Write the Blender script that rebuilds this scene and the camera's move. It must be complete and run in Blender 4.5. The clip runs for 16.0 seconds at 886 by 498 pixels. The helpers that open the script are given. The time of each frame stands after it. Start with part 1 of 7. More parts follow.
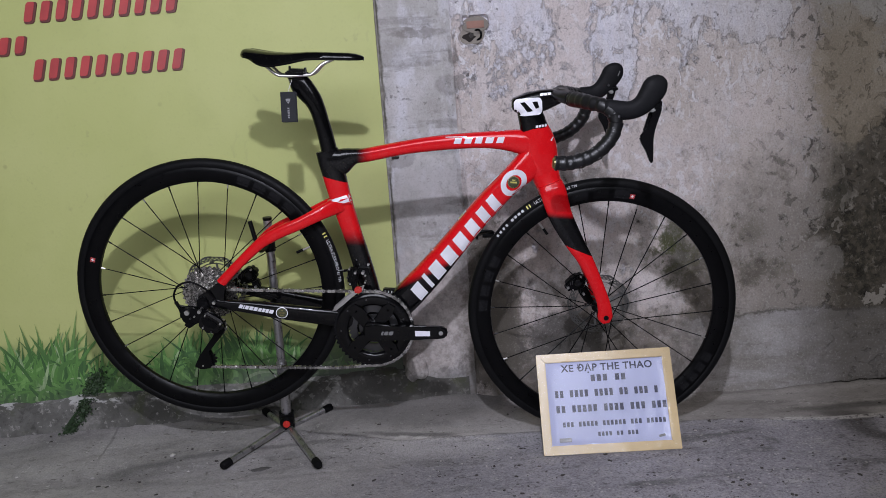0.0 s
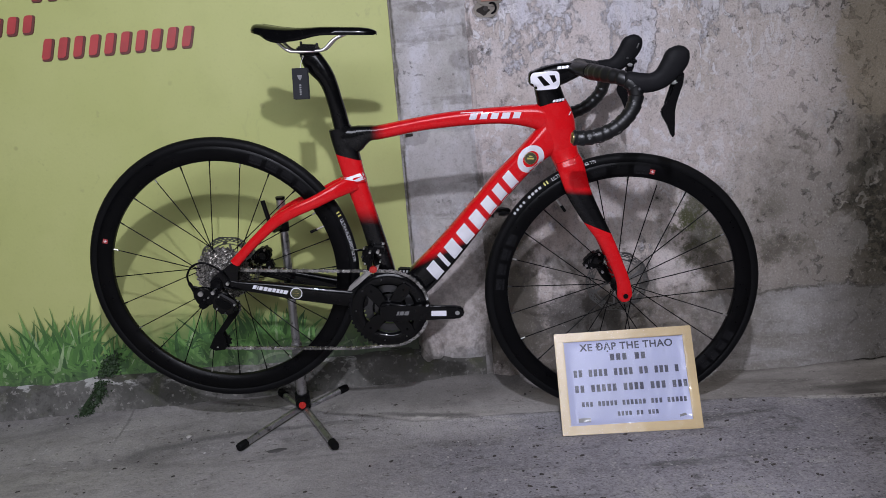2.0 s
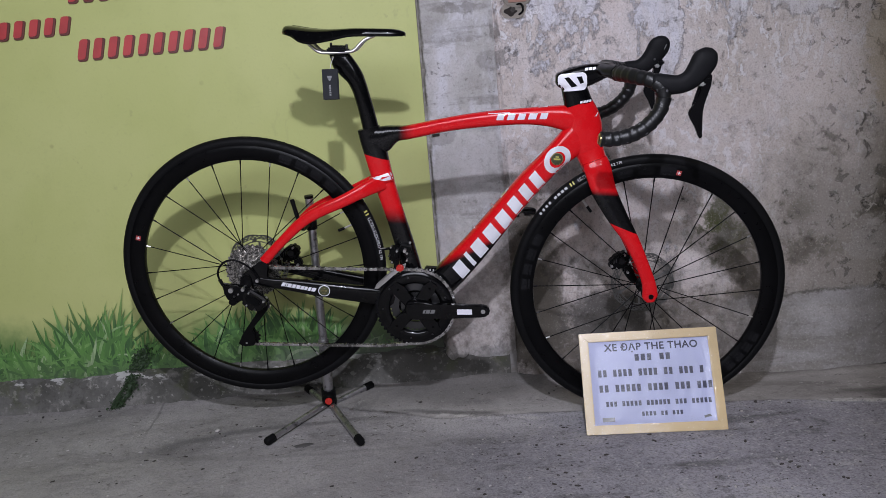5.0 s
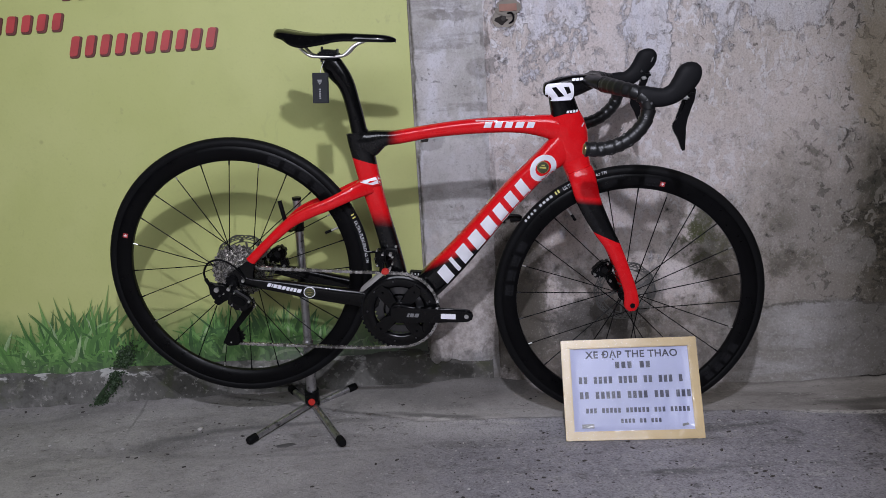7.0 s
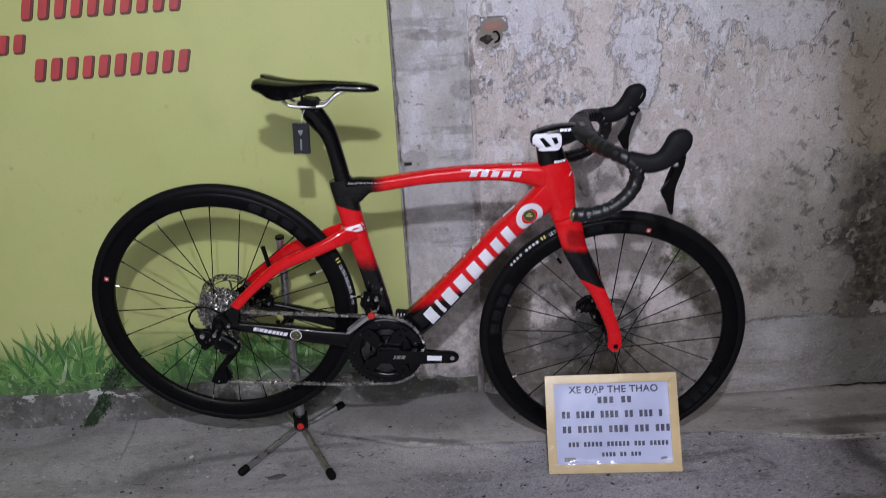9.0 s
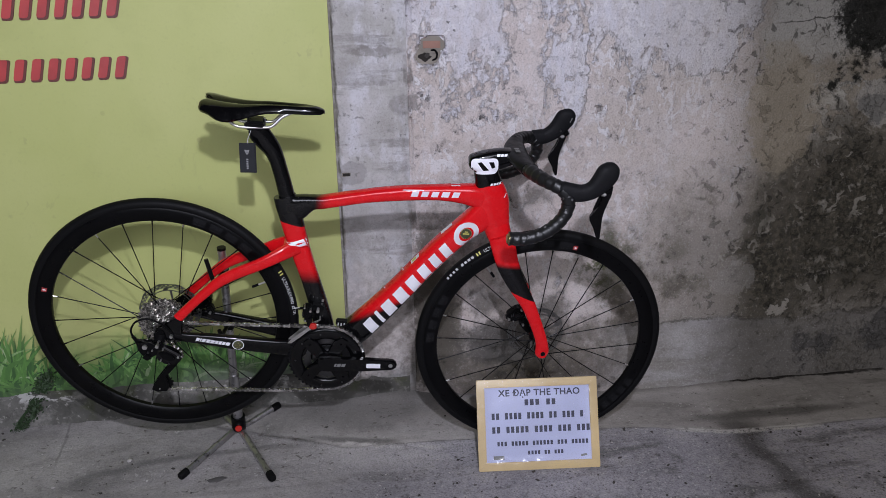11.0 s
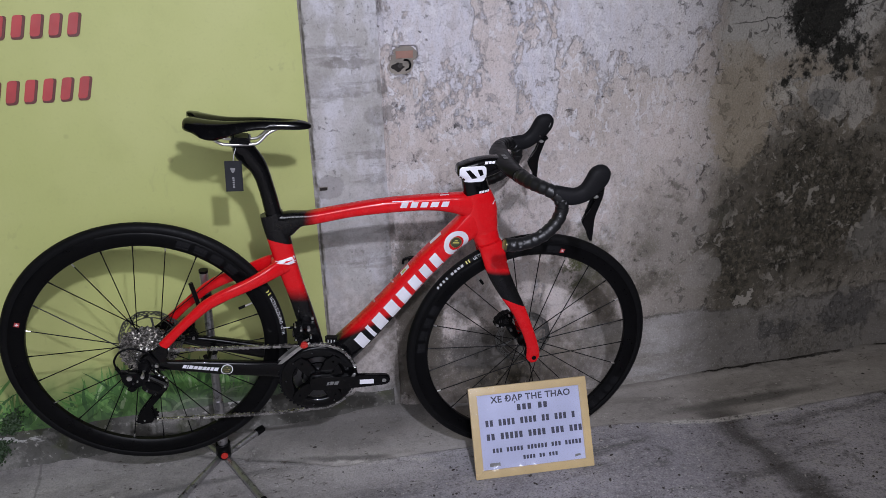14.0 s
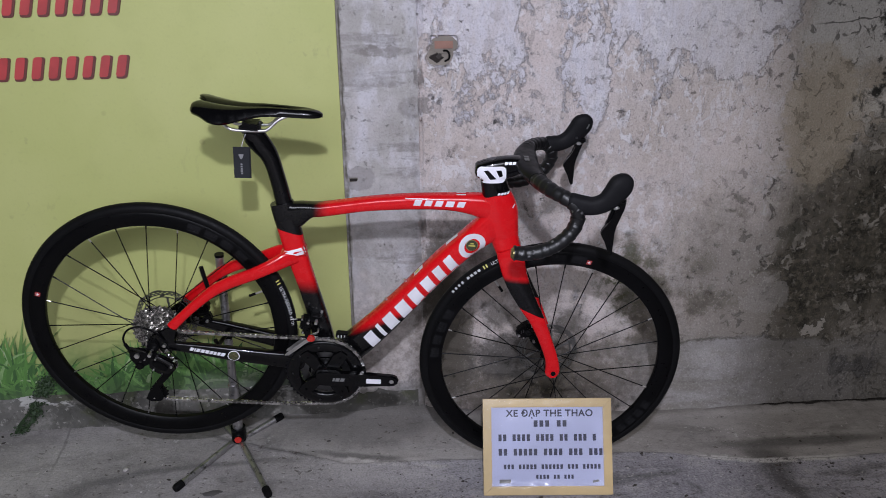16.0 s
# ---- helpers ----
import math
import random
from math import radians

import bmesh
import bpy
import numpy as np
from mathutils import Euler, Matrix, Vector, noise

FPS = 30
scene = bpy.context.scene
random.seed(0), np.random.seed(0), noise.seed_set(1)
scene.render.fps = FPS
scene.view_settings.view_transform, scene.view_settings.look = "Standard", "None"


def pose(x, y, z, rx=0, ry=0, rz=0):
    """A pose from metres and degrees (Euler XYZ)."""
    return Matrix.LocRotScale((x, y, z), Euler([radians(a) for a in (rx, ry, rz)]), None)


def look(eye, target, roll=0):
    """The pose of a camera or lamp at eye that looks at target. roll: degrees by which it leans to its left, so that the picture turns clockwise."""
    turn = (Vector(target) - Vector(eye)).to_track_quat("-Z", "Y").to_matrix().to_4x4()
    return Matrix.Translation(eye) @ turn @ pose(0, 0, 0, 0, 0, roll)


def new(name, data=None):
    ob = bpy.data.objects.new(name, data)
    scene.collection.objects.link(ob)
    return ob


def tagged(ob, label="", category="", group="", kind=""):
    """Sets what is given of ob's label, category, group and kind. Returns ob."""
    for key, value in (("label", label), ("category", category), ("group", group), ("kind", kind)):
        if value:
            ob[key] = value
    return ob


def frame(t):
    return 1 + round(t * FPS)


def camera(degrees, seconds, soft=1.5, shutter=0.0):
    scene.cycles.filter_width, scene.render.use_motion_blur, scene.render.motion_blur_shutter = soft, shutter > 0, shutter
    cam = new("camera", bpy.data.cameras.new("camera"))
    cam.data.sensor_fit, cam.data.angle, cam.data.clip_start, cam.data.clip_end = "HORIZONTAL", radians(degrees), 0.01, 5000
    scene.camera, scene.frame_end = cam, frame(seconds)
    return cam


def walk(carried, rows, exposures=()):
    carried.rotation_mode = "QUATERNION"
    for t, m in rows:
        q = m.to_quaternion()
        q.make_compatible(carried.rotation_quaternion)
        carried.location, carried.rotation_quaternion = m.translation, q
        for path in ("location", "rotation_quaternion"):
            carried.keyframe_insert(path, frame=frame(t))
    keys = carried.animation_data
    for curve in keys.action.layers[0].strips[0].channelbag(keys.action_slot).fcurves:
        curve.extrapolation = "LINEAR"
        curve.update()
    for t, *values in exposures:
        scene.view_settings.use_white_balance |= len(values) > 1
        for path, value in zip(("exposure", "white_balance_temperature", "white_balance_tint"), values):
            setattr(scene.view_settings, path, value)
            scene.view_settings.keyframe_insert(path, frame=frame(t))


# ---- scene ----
from mathutils.bvhtree import BVHTree

cam = camera(59.4, 16.0, soft=0.6, shutter=0.45)
PATH = [
    (0, (0.027, -1.918, 0.733), (0.101, 0.07, 0.522), -4.4),
    (0.5, (0.025, -1.881, 0.723), (0.097, 0.105, 0.498), -4.9),
    (1, (0.015, -1.876, 0.723), (0.078, 0.107, 0.475), -5.1),
    (1.5, (0.018, -1.877, 0.722), (0.072, 0.106, 0.471), -5.2),
    (2, (0.019, -1.886, 0.726), (0.057, 0.097, 0.467), -5.0),
    (2.5, (0.014, -1.895, 0.728), (0.027, 0.088, 0.466), -4.4),
    (3, (0.015, -1.897, 0.726), (0.007, 0.086, 0.466), -3.9),
    (3.2, (0.007, -1.903, 0.732), (-0.007, 0.079, 0.468), -3.7),
    (5.3, (0.007, -1.905, 0.732), (-0.01, 0.078, 0.476), -4.8),
    (5.5, (0.01, -1.908, 0.732), (-0.003, 0.076, 0.479), -4.7),
    (6, (0.014, -1.903, 0.735), (0.017, 0.081, 0.477), -4.6),
    (6.5, (0.013, -1.917, 0.737), (0.024, 0.067, 0.48), -4.0),
    (7, (0.02, -1.923, 0.737), (0.028, 0.061, 0.485), -3.3),
    (7.5, (0.024, -1.926, 0.739), (0.028, 0.059, 0.491), -3.2),
    (8, (0.017, -1.914, 0.732), (0.022, 0.07, 0.481), -3.1),
    (8.5, (0.027, -1.857, 0.806), (0.041, 0.112, 0.456), -3.6),
    (9, (0.026, -1.847, 1.093), (0.072, 0.085, 0.581), -3.5),
    (9.5, (0.028, -1.886, 1.234), (0.113, 0.024, 0.647), -2.7),
    (10, (0.037, -1.897, 1.248), (0.196, 0.005, 0.65), -1.6),
    (10.2, (0.031, -1.9, 1.247), (0.205, 0.0, 0.645), -1.5),
    (12.3, (-0.177, -1.896, 1.222), (0.251, -0.035, 0.628), -0.7),
    (12.5, (-0.186, -1.89, 1.225), (0.252, -0.032, 0.63), -0.9),
    (13, (-0.192, -1.89, 1.224), (0.248, -0.028, 0.64), -1.6),
    (13.5, (-0.196, -1.872, 1.236), (0.25, -0.012, 0.653), -2.2),
    (14, (-0.199, -1.858, 1.241), (0.255, 0.0, 0.656), -2.4),
    (14.5, (-0.171, -1.859, 1.249), (0.291, -0.002, 0.666), -2.0),
    (15, (-0.104, -1.845, 1.244), (0.299, 0.023, 0.656), -1.0),
    (15.5, (-0.005, -1.829, 1.223), (0.199, 0.074, 0.642), -1.0),
    (16, (0.065, -1.802, 1.235), (0.222, 0.099, 0.632), -0.8),
]
walk(cam, [(t, look(eye, target, roll)) for t, eye, target, roll in PATH])

# ---- world and light ----
world = bpy.data.worlds.new("night_sky")
scene.world = world
world.use_nodes = True
world.node_tree.nodes["Background"].inputs["Color"].default_value = (0.55, 0.56, 0.66, 1)
world.node_tree.nodes["Background"].inputs["Strength"].default_value = 0.05


def spot(name, place, target, power, colour, size, degrees, blend):
    lamp = bpy.data.lights.new(name, "SPOT")
    lamp.energy, lamp.color, lamp.shadow_soft_size = power, colour, size
    lamp.spot_size, lamp.spot_blend = radians(degrees), blend
    ob = new(name, lamp)
    ob.matrix_world = look(place, target)
    return ob


LAMP = Vector((0.06, -2.15, 1.81))
EDGE = radians(25.8)      # right limit of the spot's cone, set to draw the light's edge on the wall
AIM = EDGE - radians(86)
spot("lamp_main", LAMP, LAMP + Vector((math.sin(AIM), math.cos(AIM), -0.06)), 135, (0.93, 0.945, 1.115), 0.036, 172, 0.08)
# unseen warm lamp, set where it brightens the ground on the right
spot("lamp_warm_right", (2.3, -1.5, 2.9), (1.75, -0.50, 0.0), 56, (1.0, 0.90, 0.76), 0.12, 64, 0.75)
# unseen area light added across the alley to fill the shadows
fill_data = bpy.data.lights.new("soft_fill_light", "AREA")
fill_data.shape, fill_data.size, fill_data.size_y, fill_data.energy, fill_data.color = "RECTANGLE", 2.6, 1.2, 72, (0.91, 0.94, 1.08)
new("soft_fill_light", fill_data).matrix_world = look((-0.5, -3.9, 1.9), (0.0, 0.3, 0.5))


# ---- materials ----
class Nodes:
    """A small helper to write node trees."""

    def __init__(self, name, rough=0.6, metal=0.0, colour=(0.5, 0.5, 0.5)):
        self.mat = bpy.data.materials.new(name)
        self.mat.use_nodes = True
        self.t = self.mat.node_tree
        self.bsdf = self.t.nodes["Principled BSDF"]
        self.bsdf.inputs["Roughness"].default_value = rough
        self.bsdf.inputs["Metallic"].default_value = metal
        self.bsdf.inputs["Base Color"].default_value = (*colour, 1)
        if rough > 0.8:
            self.bsdf.inputs["Specular IOR Level"].default_value = 0.12

    def node(self, kind, **kw):
        n = self.t.nodes.new(kind)
        for k, val in kw.items():
            n.inputs[k].default_value = val
        return n

    def link(self, a, b):
        self.t.links.new(a, b)

    def put(self, sock, value):
        if isinstance(value, bpy.types.NodeSocket):
            self.link(value, sock)
        elif isinstance(value, tuple) and len(value) == 3 and sock.type == "RGBA":
            sock.default_value = (*value, 1)
        else:
            sock.default_value = value

    def pos(self):
        return self.t.nodes.new("ShaderNodeNewGeometry").outputs["Position"]

    def obj(self):
        return self.t.nodes.new("ShaderNodeTexCoord").outputs["Object"]

    def xyz(self, vec):
        n = self.t.nodes.new("ShaderNodeSeparateXYZ")
        self.link(vec, n.inputs[0])
        return n.outputs

    def scaled(self, vec, s):
        n = self.t.nodes.new("ShaderNodeVectorMath")
        n.operation = "MULTIPLY"
        self.link(vec, n.inputs[0])
        n.inputs[1].default_value = s
        return n.outputs[0]

    def noise(self, vec, scale, detail=6.0, rough=0.6, distort=0.0):
        n = self.node("ShaderNodeTexNoise", Scale=scale, Detail=detail, Roughness=rough, Distortion=distort)
        self.link(vec, n.inputs["Vector"])
        return n.outputs["Fac"]

    def cells(self, vec, scale, feature="F1"):
        n = self.node("ShaderNodeTexVoronoi", Scale=scale)
        n.feature = feature
        self.link(vec, n.inputs["Vector"])
        return n.outputs["Distance"]

    def m(self, op, a, b=0.0, c=0.0, clamp=False):
        n = self.t.nodes.new("ShaderNodeMath")
        n.operation, n.use_clamp = op, clamp
        for i, x in enumerate((a, b, c)):
            self.put(n.inputs[i], x)
        return n.outputs[0]

    def ramp(self, x, lo, hi, a=0.0, b=1.0):
        n = self.t.nodes.new("ShaderNodeMapRange")
        n.interpolation_type = "SMOOTHSTEP"
        self.put(n.inputs["Value"], x)
        for k, val in (("From Min", lo), ("From Max", hi), ("To Min", a), ("To Max", b)):
            self.put(n.inputs[k], val)
        return n.outputs[0]

    def mix(self, f, a, b):
        n = self.t.nodes.new("ShaderNodeMix")
        n.data_type = "RGBA"
        self.put(n.inputs[0], f)
        self.put(n.inputs[6], a)
        self.put(n.inputs[7], b)
        return n.outputs[2]

    def blob(self, p, cx, cz, rx, rz):
        """1 in the middle of an ellipse on the wall, falling to 0 at its rim."""
        a = self.m("DIVIDE", self.m("SUBTRACT", p[0], cx), rx)
        b = self.m("DIVIDE", self.m("SUBTRACT", p[2], cz), rz)
        r = self.m("SQRT", self.m("ADD", self.m("MULTIPLY", a, a), self.m("MULTIPLY", b, b)))
        return self.m("SUBTRACT", 1.0, r, clamp=True)

    def warp(self, vec, scale, amount, detail=5.0):
        """The position pushed about by a noise, for ragged outlines."""
        n = self.node("ShaderNodeTexNoise", Scale=scale, Detail=detail, Roughness=0.65)
        self.link(vec, n.inputs["Vector"])
        out = self.t.nodes.new("ShaderNodeVectorMath")
        out.operation = "MULTIPLY_ADD"
        self.link(n.outputs["Color"], out.inputs[0])
        out.inputs[1].default_value = (amount, 0, amount)
        shift = self.t.nodes.new("ShaderNodeVectorMath")
        shift.operation = "SUBTRACT"
        self.link(vec, shift.inputs[0])
        shift.inputs[1].default_value = (amount / 2, 0, amount / 2)
        self.link(shift.outputs[0], out.inputs[2])
        return out.outputs[0]

    def colour(self, c):
        self.put(self.bsdf.inputs["Base Color"], c)

    def rough(self, r):
        self.put(self.bsdf.inputs["Roughness"], r)

    def bump(self, h, strength=0.5, distance=0.002):
        n = self.node("ShaderNodeBump", Strength=strength, Distance=distance)
        self.link(h, n.inputs["Height"])
        self.link(n.outputs[0], self.bsdf.inputs["Normal"])


def plain(name, colour, rough=0.5, metal=0.0, grain=0.0, scale=60.0, coat=0.0):
    """A material with slight blotches and grain round one colour."""
    k = Nodes(name, rough, metal, colour)
    v = k.obj()
    f = k.ramp(k.noise(v, scale * 0.12, 4), 0.3, 0.7)
    k.colour(k.mix(f, tuple(c * 0.82 for c in colour), tuple(min(1, c * 1.12) for c in colour)))
    fine = k.noise(v, scale, 3)
    k.rough(k.ramp(fine, 0.25, 0.75, max(0.02, rough - 0.07), min(1, rough + 0.09)))
    if grain:
        k.bump(k.noise(v, scale * 4, 3), grain, 0.001)
    k.bsdf.inputs["Coat Weight"].default_value = coat
    if max(colour) < 0.03:
        k.bsdf.inputs["Specular IOR Level"].default_value = 0.12
    k.bsdf.inputs["Coat Roughness"].default_value = 0.06
    return k.mat


def wall_plaster():
    k = Nodes("peeling_plaster", 0.88)
    v = k.pos()
    p = k.xyz(v)
    big, mid, fine, grit = k.noise(v, 2.2, 6), k.noise(v, 8, 9, 0.68, 0.3), k.noise(v, 30, 9, 0.72), k.noise(v, 170, 4, 0.7)
    tall = k.scaled(v, (1, 1, 0.32))
    runs, thin = k.noise(tall, 11, 8, 0.66, 0.4), k.noise(tall, 42, 6, 0.66)
    w = k.xyz(k.warp(k.warp(v, 5, 0.26), 21, 0.085, 7))
    # bare plaster, pinkish and blotched
    c = k.mix(k.ramp(big, 0.38, 0.62), (0.62, 0.545, 0.525), (0.53, 0.465, 0.43))
    c = k.mix(k.ramp(mid, 0.44, 0.62, 0.0, 0.6), c, (0.64, 0.585, 0.58))
    c = k.mix(k.ramp(runs, 0.52, 0.66, 0.0, 0.40), c, (0.43, 0.375, 0.32))
    c = k.mix(k.ramp(fine, 0.44, 0.34, 0.0, 0.35), c, (0.33, 0.29, 0.265))
    # old whitewash: whole high up, lower down in runs and patches
    high = k.ramp(k.m("ADD", p[2], k.m("MULTIPLY", k.m("SUBTRACT", p[0], 0.3), -0.08)), 0.62, 1.28)
    near = k.ramp(w[0], 1.22, 1.32, 1.0, 0.0)
    level = k.m("MULTIPLY", k.m("MULTIPLY", high, near), 0.115)
    for cx, cz, rx, rz, amount in ((0.40, 1.16, 0.12, 0.34, 0.13), (1.04, 1.26, 0.32, 0.22, 0.26), (0.66, 1.02, 0.05, 0.20, 0.18), (0.33, 0.96, 0.08, 0.12, 0.10), (0.78, 1.22, 0.16, 0.20, 0.06)):
        level = k.m("ADD", level, k.m("MULTIPLY", k.blob(w, cx, cz, rx, rz), amount))
    coat = k.m("ADD", k.m("ADD", k.m("MULTIPLY", runs, 0.50), k.m("ADD", k.m("MULTIPLY", fine, 0.30), k.m("MULTIPLY", mid, 0.20))), level)
    white = k.ramp(coat, 0.596, 0.632)
    c = k.mix(k.m("MULTIPLY", k.ramp(coat, 0.570, 0.602), 0.18), c, (0.38, 0.345, 0.33))
    c = k.mix(k.m("MULTIPLY", white, k.ramp(thin, 0.35, 0.6, 0.40, 0.75)), c, (0.65, 0.645, 0.715))
    # loose flakes of it: short curled strokes, few lower down
    curl = k.noise(k.scaled(v, (1, 1, 0.55)), 21, 4, 0.58, 1.5)
    few = k.m("MULTIPLY", k.ramp(k.noise(v, 4, 4), 0.40, 0.58), k.m("MULTIPLY", k.ramp(p[2], 0.15, 0.60, 0.25, 1.0), k.ramp(p[0], 1.15, 1.35, 1.0, 0.25)))
    flake = k.m("MULTIPLY", k.ramp(curl, 0.585, 0.600), few)
    c = k.mix(k.m("MULTIPLY", k.m("MULTIPLY", k.ramp(curl, 0.562, 0.584), few), 0.30), c, (0.34, 0.30, 0.28))
    c = k.mix(k.m("MULTIPLY", flake, 0.80), c, (0.74, 0.72, 0.745))
    for seed, lo, tone, keep in ((0.0, 0.560, (0.74, 0.715, 0.74), 0.62), (3.7, 0.585, (0.27, 0.24, 0.225), 0.36), (8.1, 0.580, (0.72, 0.70, 0.72), 0.66)):
        dab = k.noise(k.scaled(k.warp(v, 30, 0.02, 3), (1.0, 1.0 + seed, 0.75)), 38 - seed, 3, 0.5, 0.9)
        where = k.m("MULTIPLY", k.ramp(k.noise(k.scaled(v, (1, 1 + seed, 1)), 6.5, 4), 0.42, 0.58), k.ramp(p[2], 0.25, 0.65, 0.3, 1.0))
        c = k.mix(k.m("MULTIPLY", k.m("MULTIPLY", k.ramp(dab, lo, lo + 0.035), where), keep), c, tone)
    # the light's falloff to the right, painted as yellower, darker plaster
    light_falloff = k.m("ADD", k.ramp(p[0], 0.50, 1.25), k.m("MULTIPLY", k.m("SUBTRACT", mid, 0.5), 0.9))
    c = k.mix(k.ramp(light_falloff, 0.10, 1.05, 0.0, 0.50), c, (0.33, 0.295, 0.25))
    # brown and olive stain past the whitewash, with the dimmer warm light painted in
    stale_dim = k.ramp(w[0], 1.20, 1.30)
    c = k.mix(k.m("MULTIPLY", stale_dim, 0.78), c, k.mix(k.ramp(mid, 0.42, 0.60), (0.25, 0.212, 0.155), (0.36, 0.312, 0.24)))
    skin_on = k.m("MULTIPLY", k.ramp(k.m("ADD", k.m("MULTIPLY", mid, 0.6), k.m("MULTIPLY", fine, 0.4)), 0.500, 0.515), k.ramp(w[0], 1.40, 1.52))
    c = k.mix(k.m("MULTIPLY", skin_on, 0.78), c, (0.52, 0.49, 0.44))
    upper = k.m("MULTIPLY", k.ramp(w[2], 1.02, 1.12), k.ramp(w[0], 1.24, 1.32))
    c = k.mix(k.m("MULTIPLY", upper, 0.62), c, (0.53, 0.51, 0.475))
    # grime low down, darkened rightwards to stand in for the light's falloff
    ragged = k.m("SUBTRACT", k.m("ADD", k.m("MULTIPLY", mid, 0.75), k.m("ADD", k.m("MULTIPLY", fine, 1.15), k.m("MULTIPLY", big, 0.5))), 1.20)
    grime_falloff = k.m("ADD", k.m("MULTIPLY", k.ramp(w[0], 0.60, 1.20), k.ramp(w[2], 0.48, 0.92, 1.0, 0.0)), k.m("MULTIPLY", ragged, 0.9))
    c = k.mix(k.ramp(grime_falloff, 0.10, 0.95, 0.0, 0.78), c, (0.19, 0.172, 0.150))
    # dark damp and mould, ragged at every size, deepened rightwards for dimmer light
    damp = None
    for cx, cz, rx, rz, amount in ((1.68, 0.56, 0.50, 0.40, 2.4), (1.38, 0.40, 0.18, 0.32, 2.0), (1.28, 0.45, 0.10, 0.07, 1.6), (2.25, 0.55, 0.65, 0.60, 1.4), (1.95, 1.00, 0.24, 0.36, 1.0), (0.83, 0.36, 0.10, 0.24, 1.1),
                                   (0.56, 0.10, 0.46, 0.24, 1.5), (0.36, 0.60, 0.22, 0.22, 0.4), (0.235, 0.30, 0.10, 0.42, 1.7), (0.52, 0.38, 0.22, 0.18, 0.5), (0.84, 0.30, 0.10, 0.28, 1.2), (1.05, 0.36, 0.18, 0.08, 0.8), (1.60, 0.72, 0.34, 0.18, 0.9), (2.05, 0.80, 0.36, 0.40, 1.1)):
        one = k.m("MULTIPLY", k.blob(w, cx, cz, rx, rz), amount)
        damp = one if damp is None else k.m("MAXIMUM", damp, one)
    c = k.mix(k.ramp(k.m("ADD", damp, k.m("MULTIPLY", ragged, 0.8)), 0.05, 0.75, 0.0, 0.72), c, (0.125, 0.110, 0.090))
    mould = k.m("MULTIPLY", k.ramp(damp, 0.12, 0.50), k.ramp(k.m("ADD", k.m("MULTIPLY", damp, 0.85), k.m("MULTIPLY", ragged, 2.0)), 0.00, 1.35))
    c = k.mix(k.m("MULTIPLY", mould, 0.86), c, k.mix(k.ramp(k.noise(v, 60, 6, 0.72), 0.42, 0.62), (0.026, 0.025, 0.019), (0.115, 0.100, 0.075)))
    crust = k.m("MULTIPLY", k.ramp(k.noise(v, 48, 6, 0.70, 0.4), 0.575, 0.615), k.ramp(p[0], 0.9, 1.3, 0.40, 0.34))
    c = k.mix(k.m("MULTIPLY", crust, k.ramp(damp, 0.0, 0.3)), c, (0.36, 0.325, 0.28))
    n2 = k.xyz(k.warp(v, 15, 0.07, 7))
    for cx, cz, rx, rz, amount, tone in ((0.222, 0.36, 0.055, 0.34, 2.1, (0.095, 0.083, 0.068)), (0.27, 0.20, 0.10, 0.16, 1.6, (0.11, 0.098, 0.082)), (0.46, 0.20, 0.20, 0.10, 1.5, (0.085, 0.080, 0.076)), (0.40, 0.34, 0.08, 0.09, 1.1, (0.12, 0.11, 0.098)), (0.33, 0.52, 0.06, 0.10, 0.9, (0.16, 0.142, 0.12)), (0.62, 0.30, 0.10, 0.10, 0.9, (0.12, 0.11, 0.096)),
                                         (0.80, 0.45, 0.055, 0.20, 1.3, (0.085, 0.082, 0.062)), (0.56, 0.68, 0.10, 0.06, 0.9, (0.15, 0.135, 0.115)), (1.02, 0.47, 0.09, 0.06, 0.9, (0.16, 0.142, 0.12)), (1.14, 0.62, 0.05, 0.10, 0.7, (0.15, 0.135, 0.115)), (1.30, 0.56, 0.06, 0.05, 1.2, (0.07, 0.066, 0.052))):
        f = k.ramp(k.m("ADD", k.m("MULTIPLY", k.blob(n2, cx, cz, rx, rz), amount), k.m("MULTIPLY", ragged, 1.0)), 0.15, 0.75)
        c = k.mix(k.m("MULTIPLY", k.m("MULTIPLY", f, k.ramp(k.blob(n2, cx, cz, rx * 1.3, rz * 1.3), 0.0, 0.15)), 0.80), c, tone)
    # chips and scabs of lighter render in the dark stretch
    scab = k.m("MULTIPLY", k.ramp(k.noise(k.warp(v, 26, 0.03, 3), 24, 4, 0.55, 0.7), 0.585, 0.61), k.m("MULTIPLY", k.ramp(p[0], 1.05, 1.25), k.ramp(k.noise(v, 5.5, 3), 0.44, 0.58)))
    c = k.mix(k.m("MULTIPLY", scab, 0.62), c, (0.40, 0.37, 0.325))
    nick = k.m("MULTIPLY", k.ramp(k.noise(k.warp(v, 22, 0.03, 3), 30, 4, 0.55, 0.7), 0.60, 0.63), k.ramp(p[0], 1.00, 1.25, 0.25, 0.9))
    c = k.mix(k.m("MULTIPLY", nick, 0.70), c, (0.035, 0.032, 0.027))
    # black soot under the eaves side, with pale skin left standing in it
    soot = k.m("MAXIMUM", k.blob(w, 1.61, 1.32, 0.20, 0.40), k.m("MAXIMUM", k.m("MULTIPLY", k.blob(w, 1.73, 1.04, 0.12, 0.20), 0.55), k.m("MULTIPLY", k.blob(w, 1.52, 1.00, 0.10, 0.12), 0.45)))
    soot = k.ramp(k.m("ADD", k.m("MULTIPLY", soot, 2.0), k.m("ADD", k.m("MULTIPLY", ragged, 2.0), k.m("MULTIPLY", k.m("SUBTRACT", fine, 0.5), 1.2))), 0.30, 0.95)
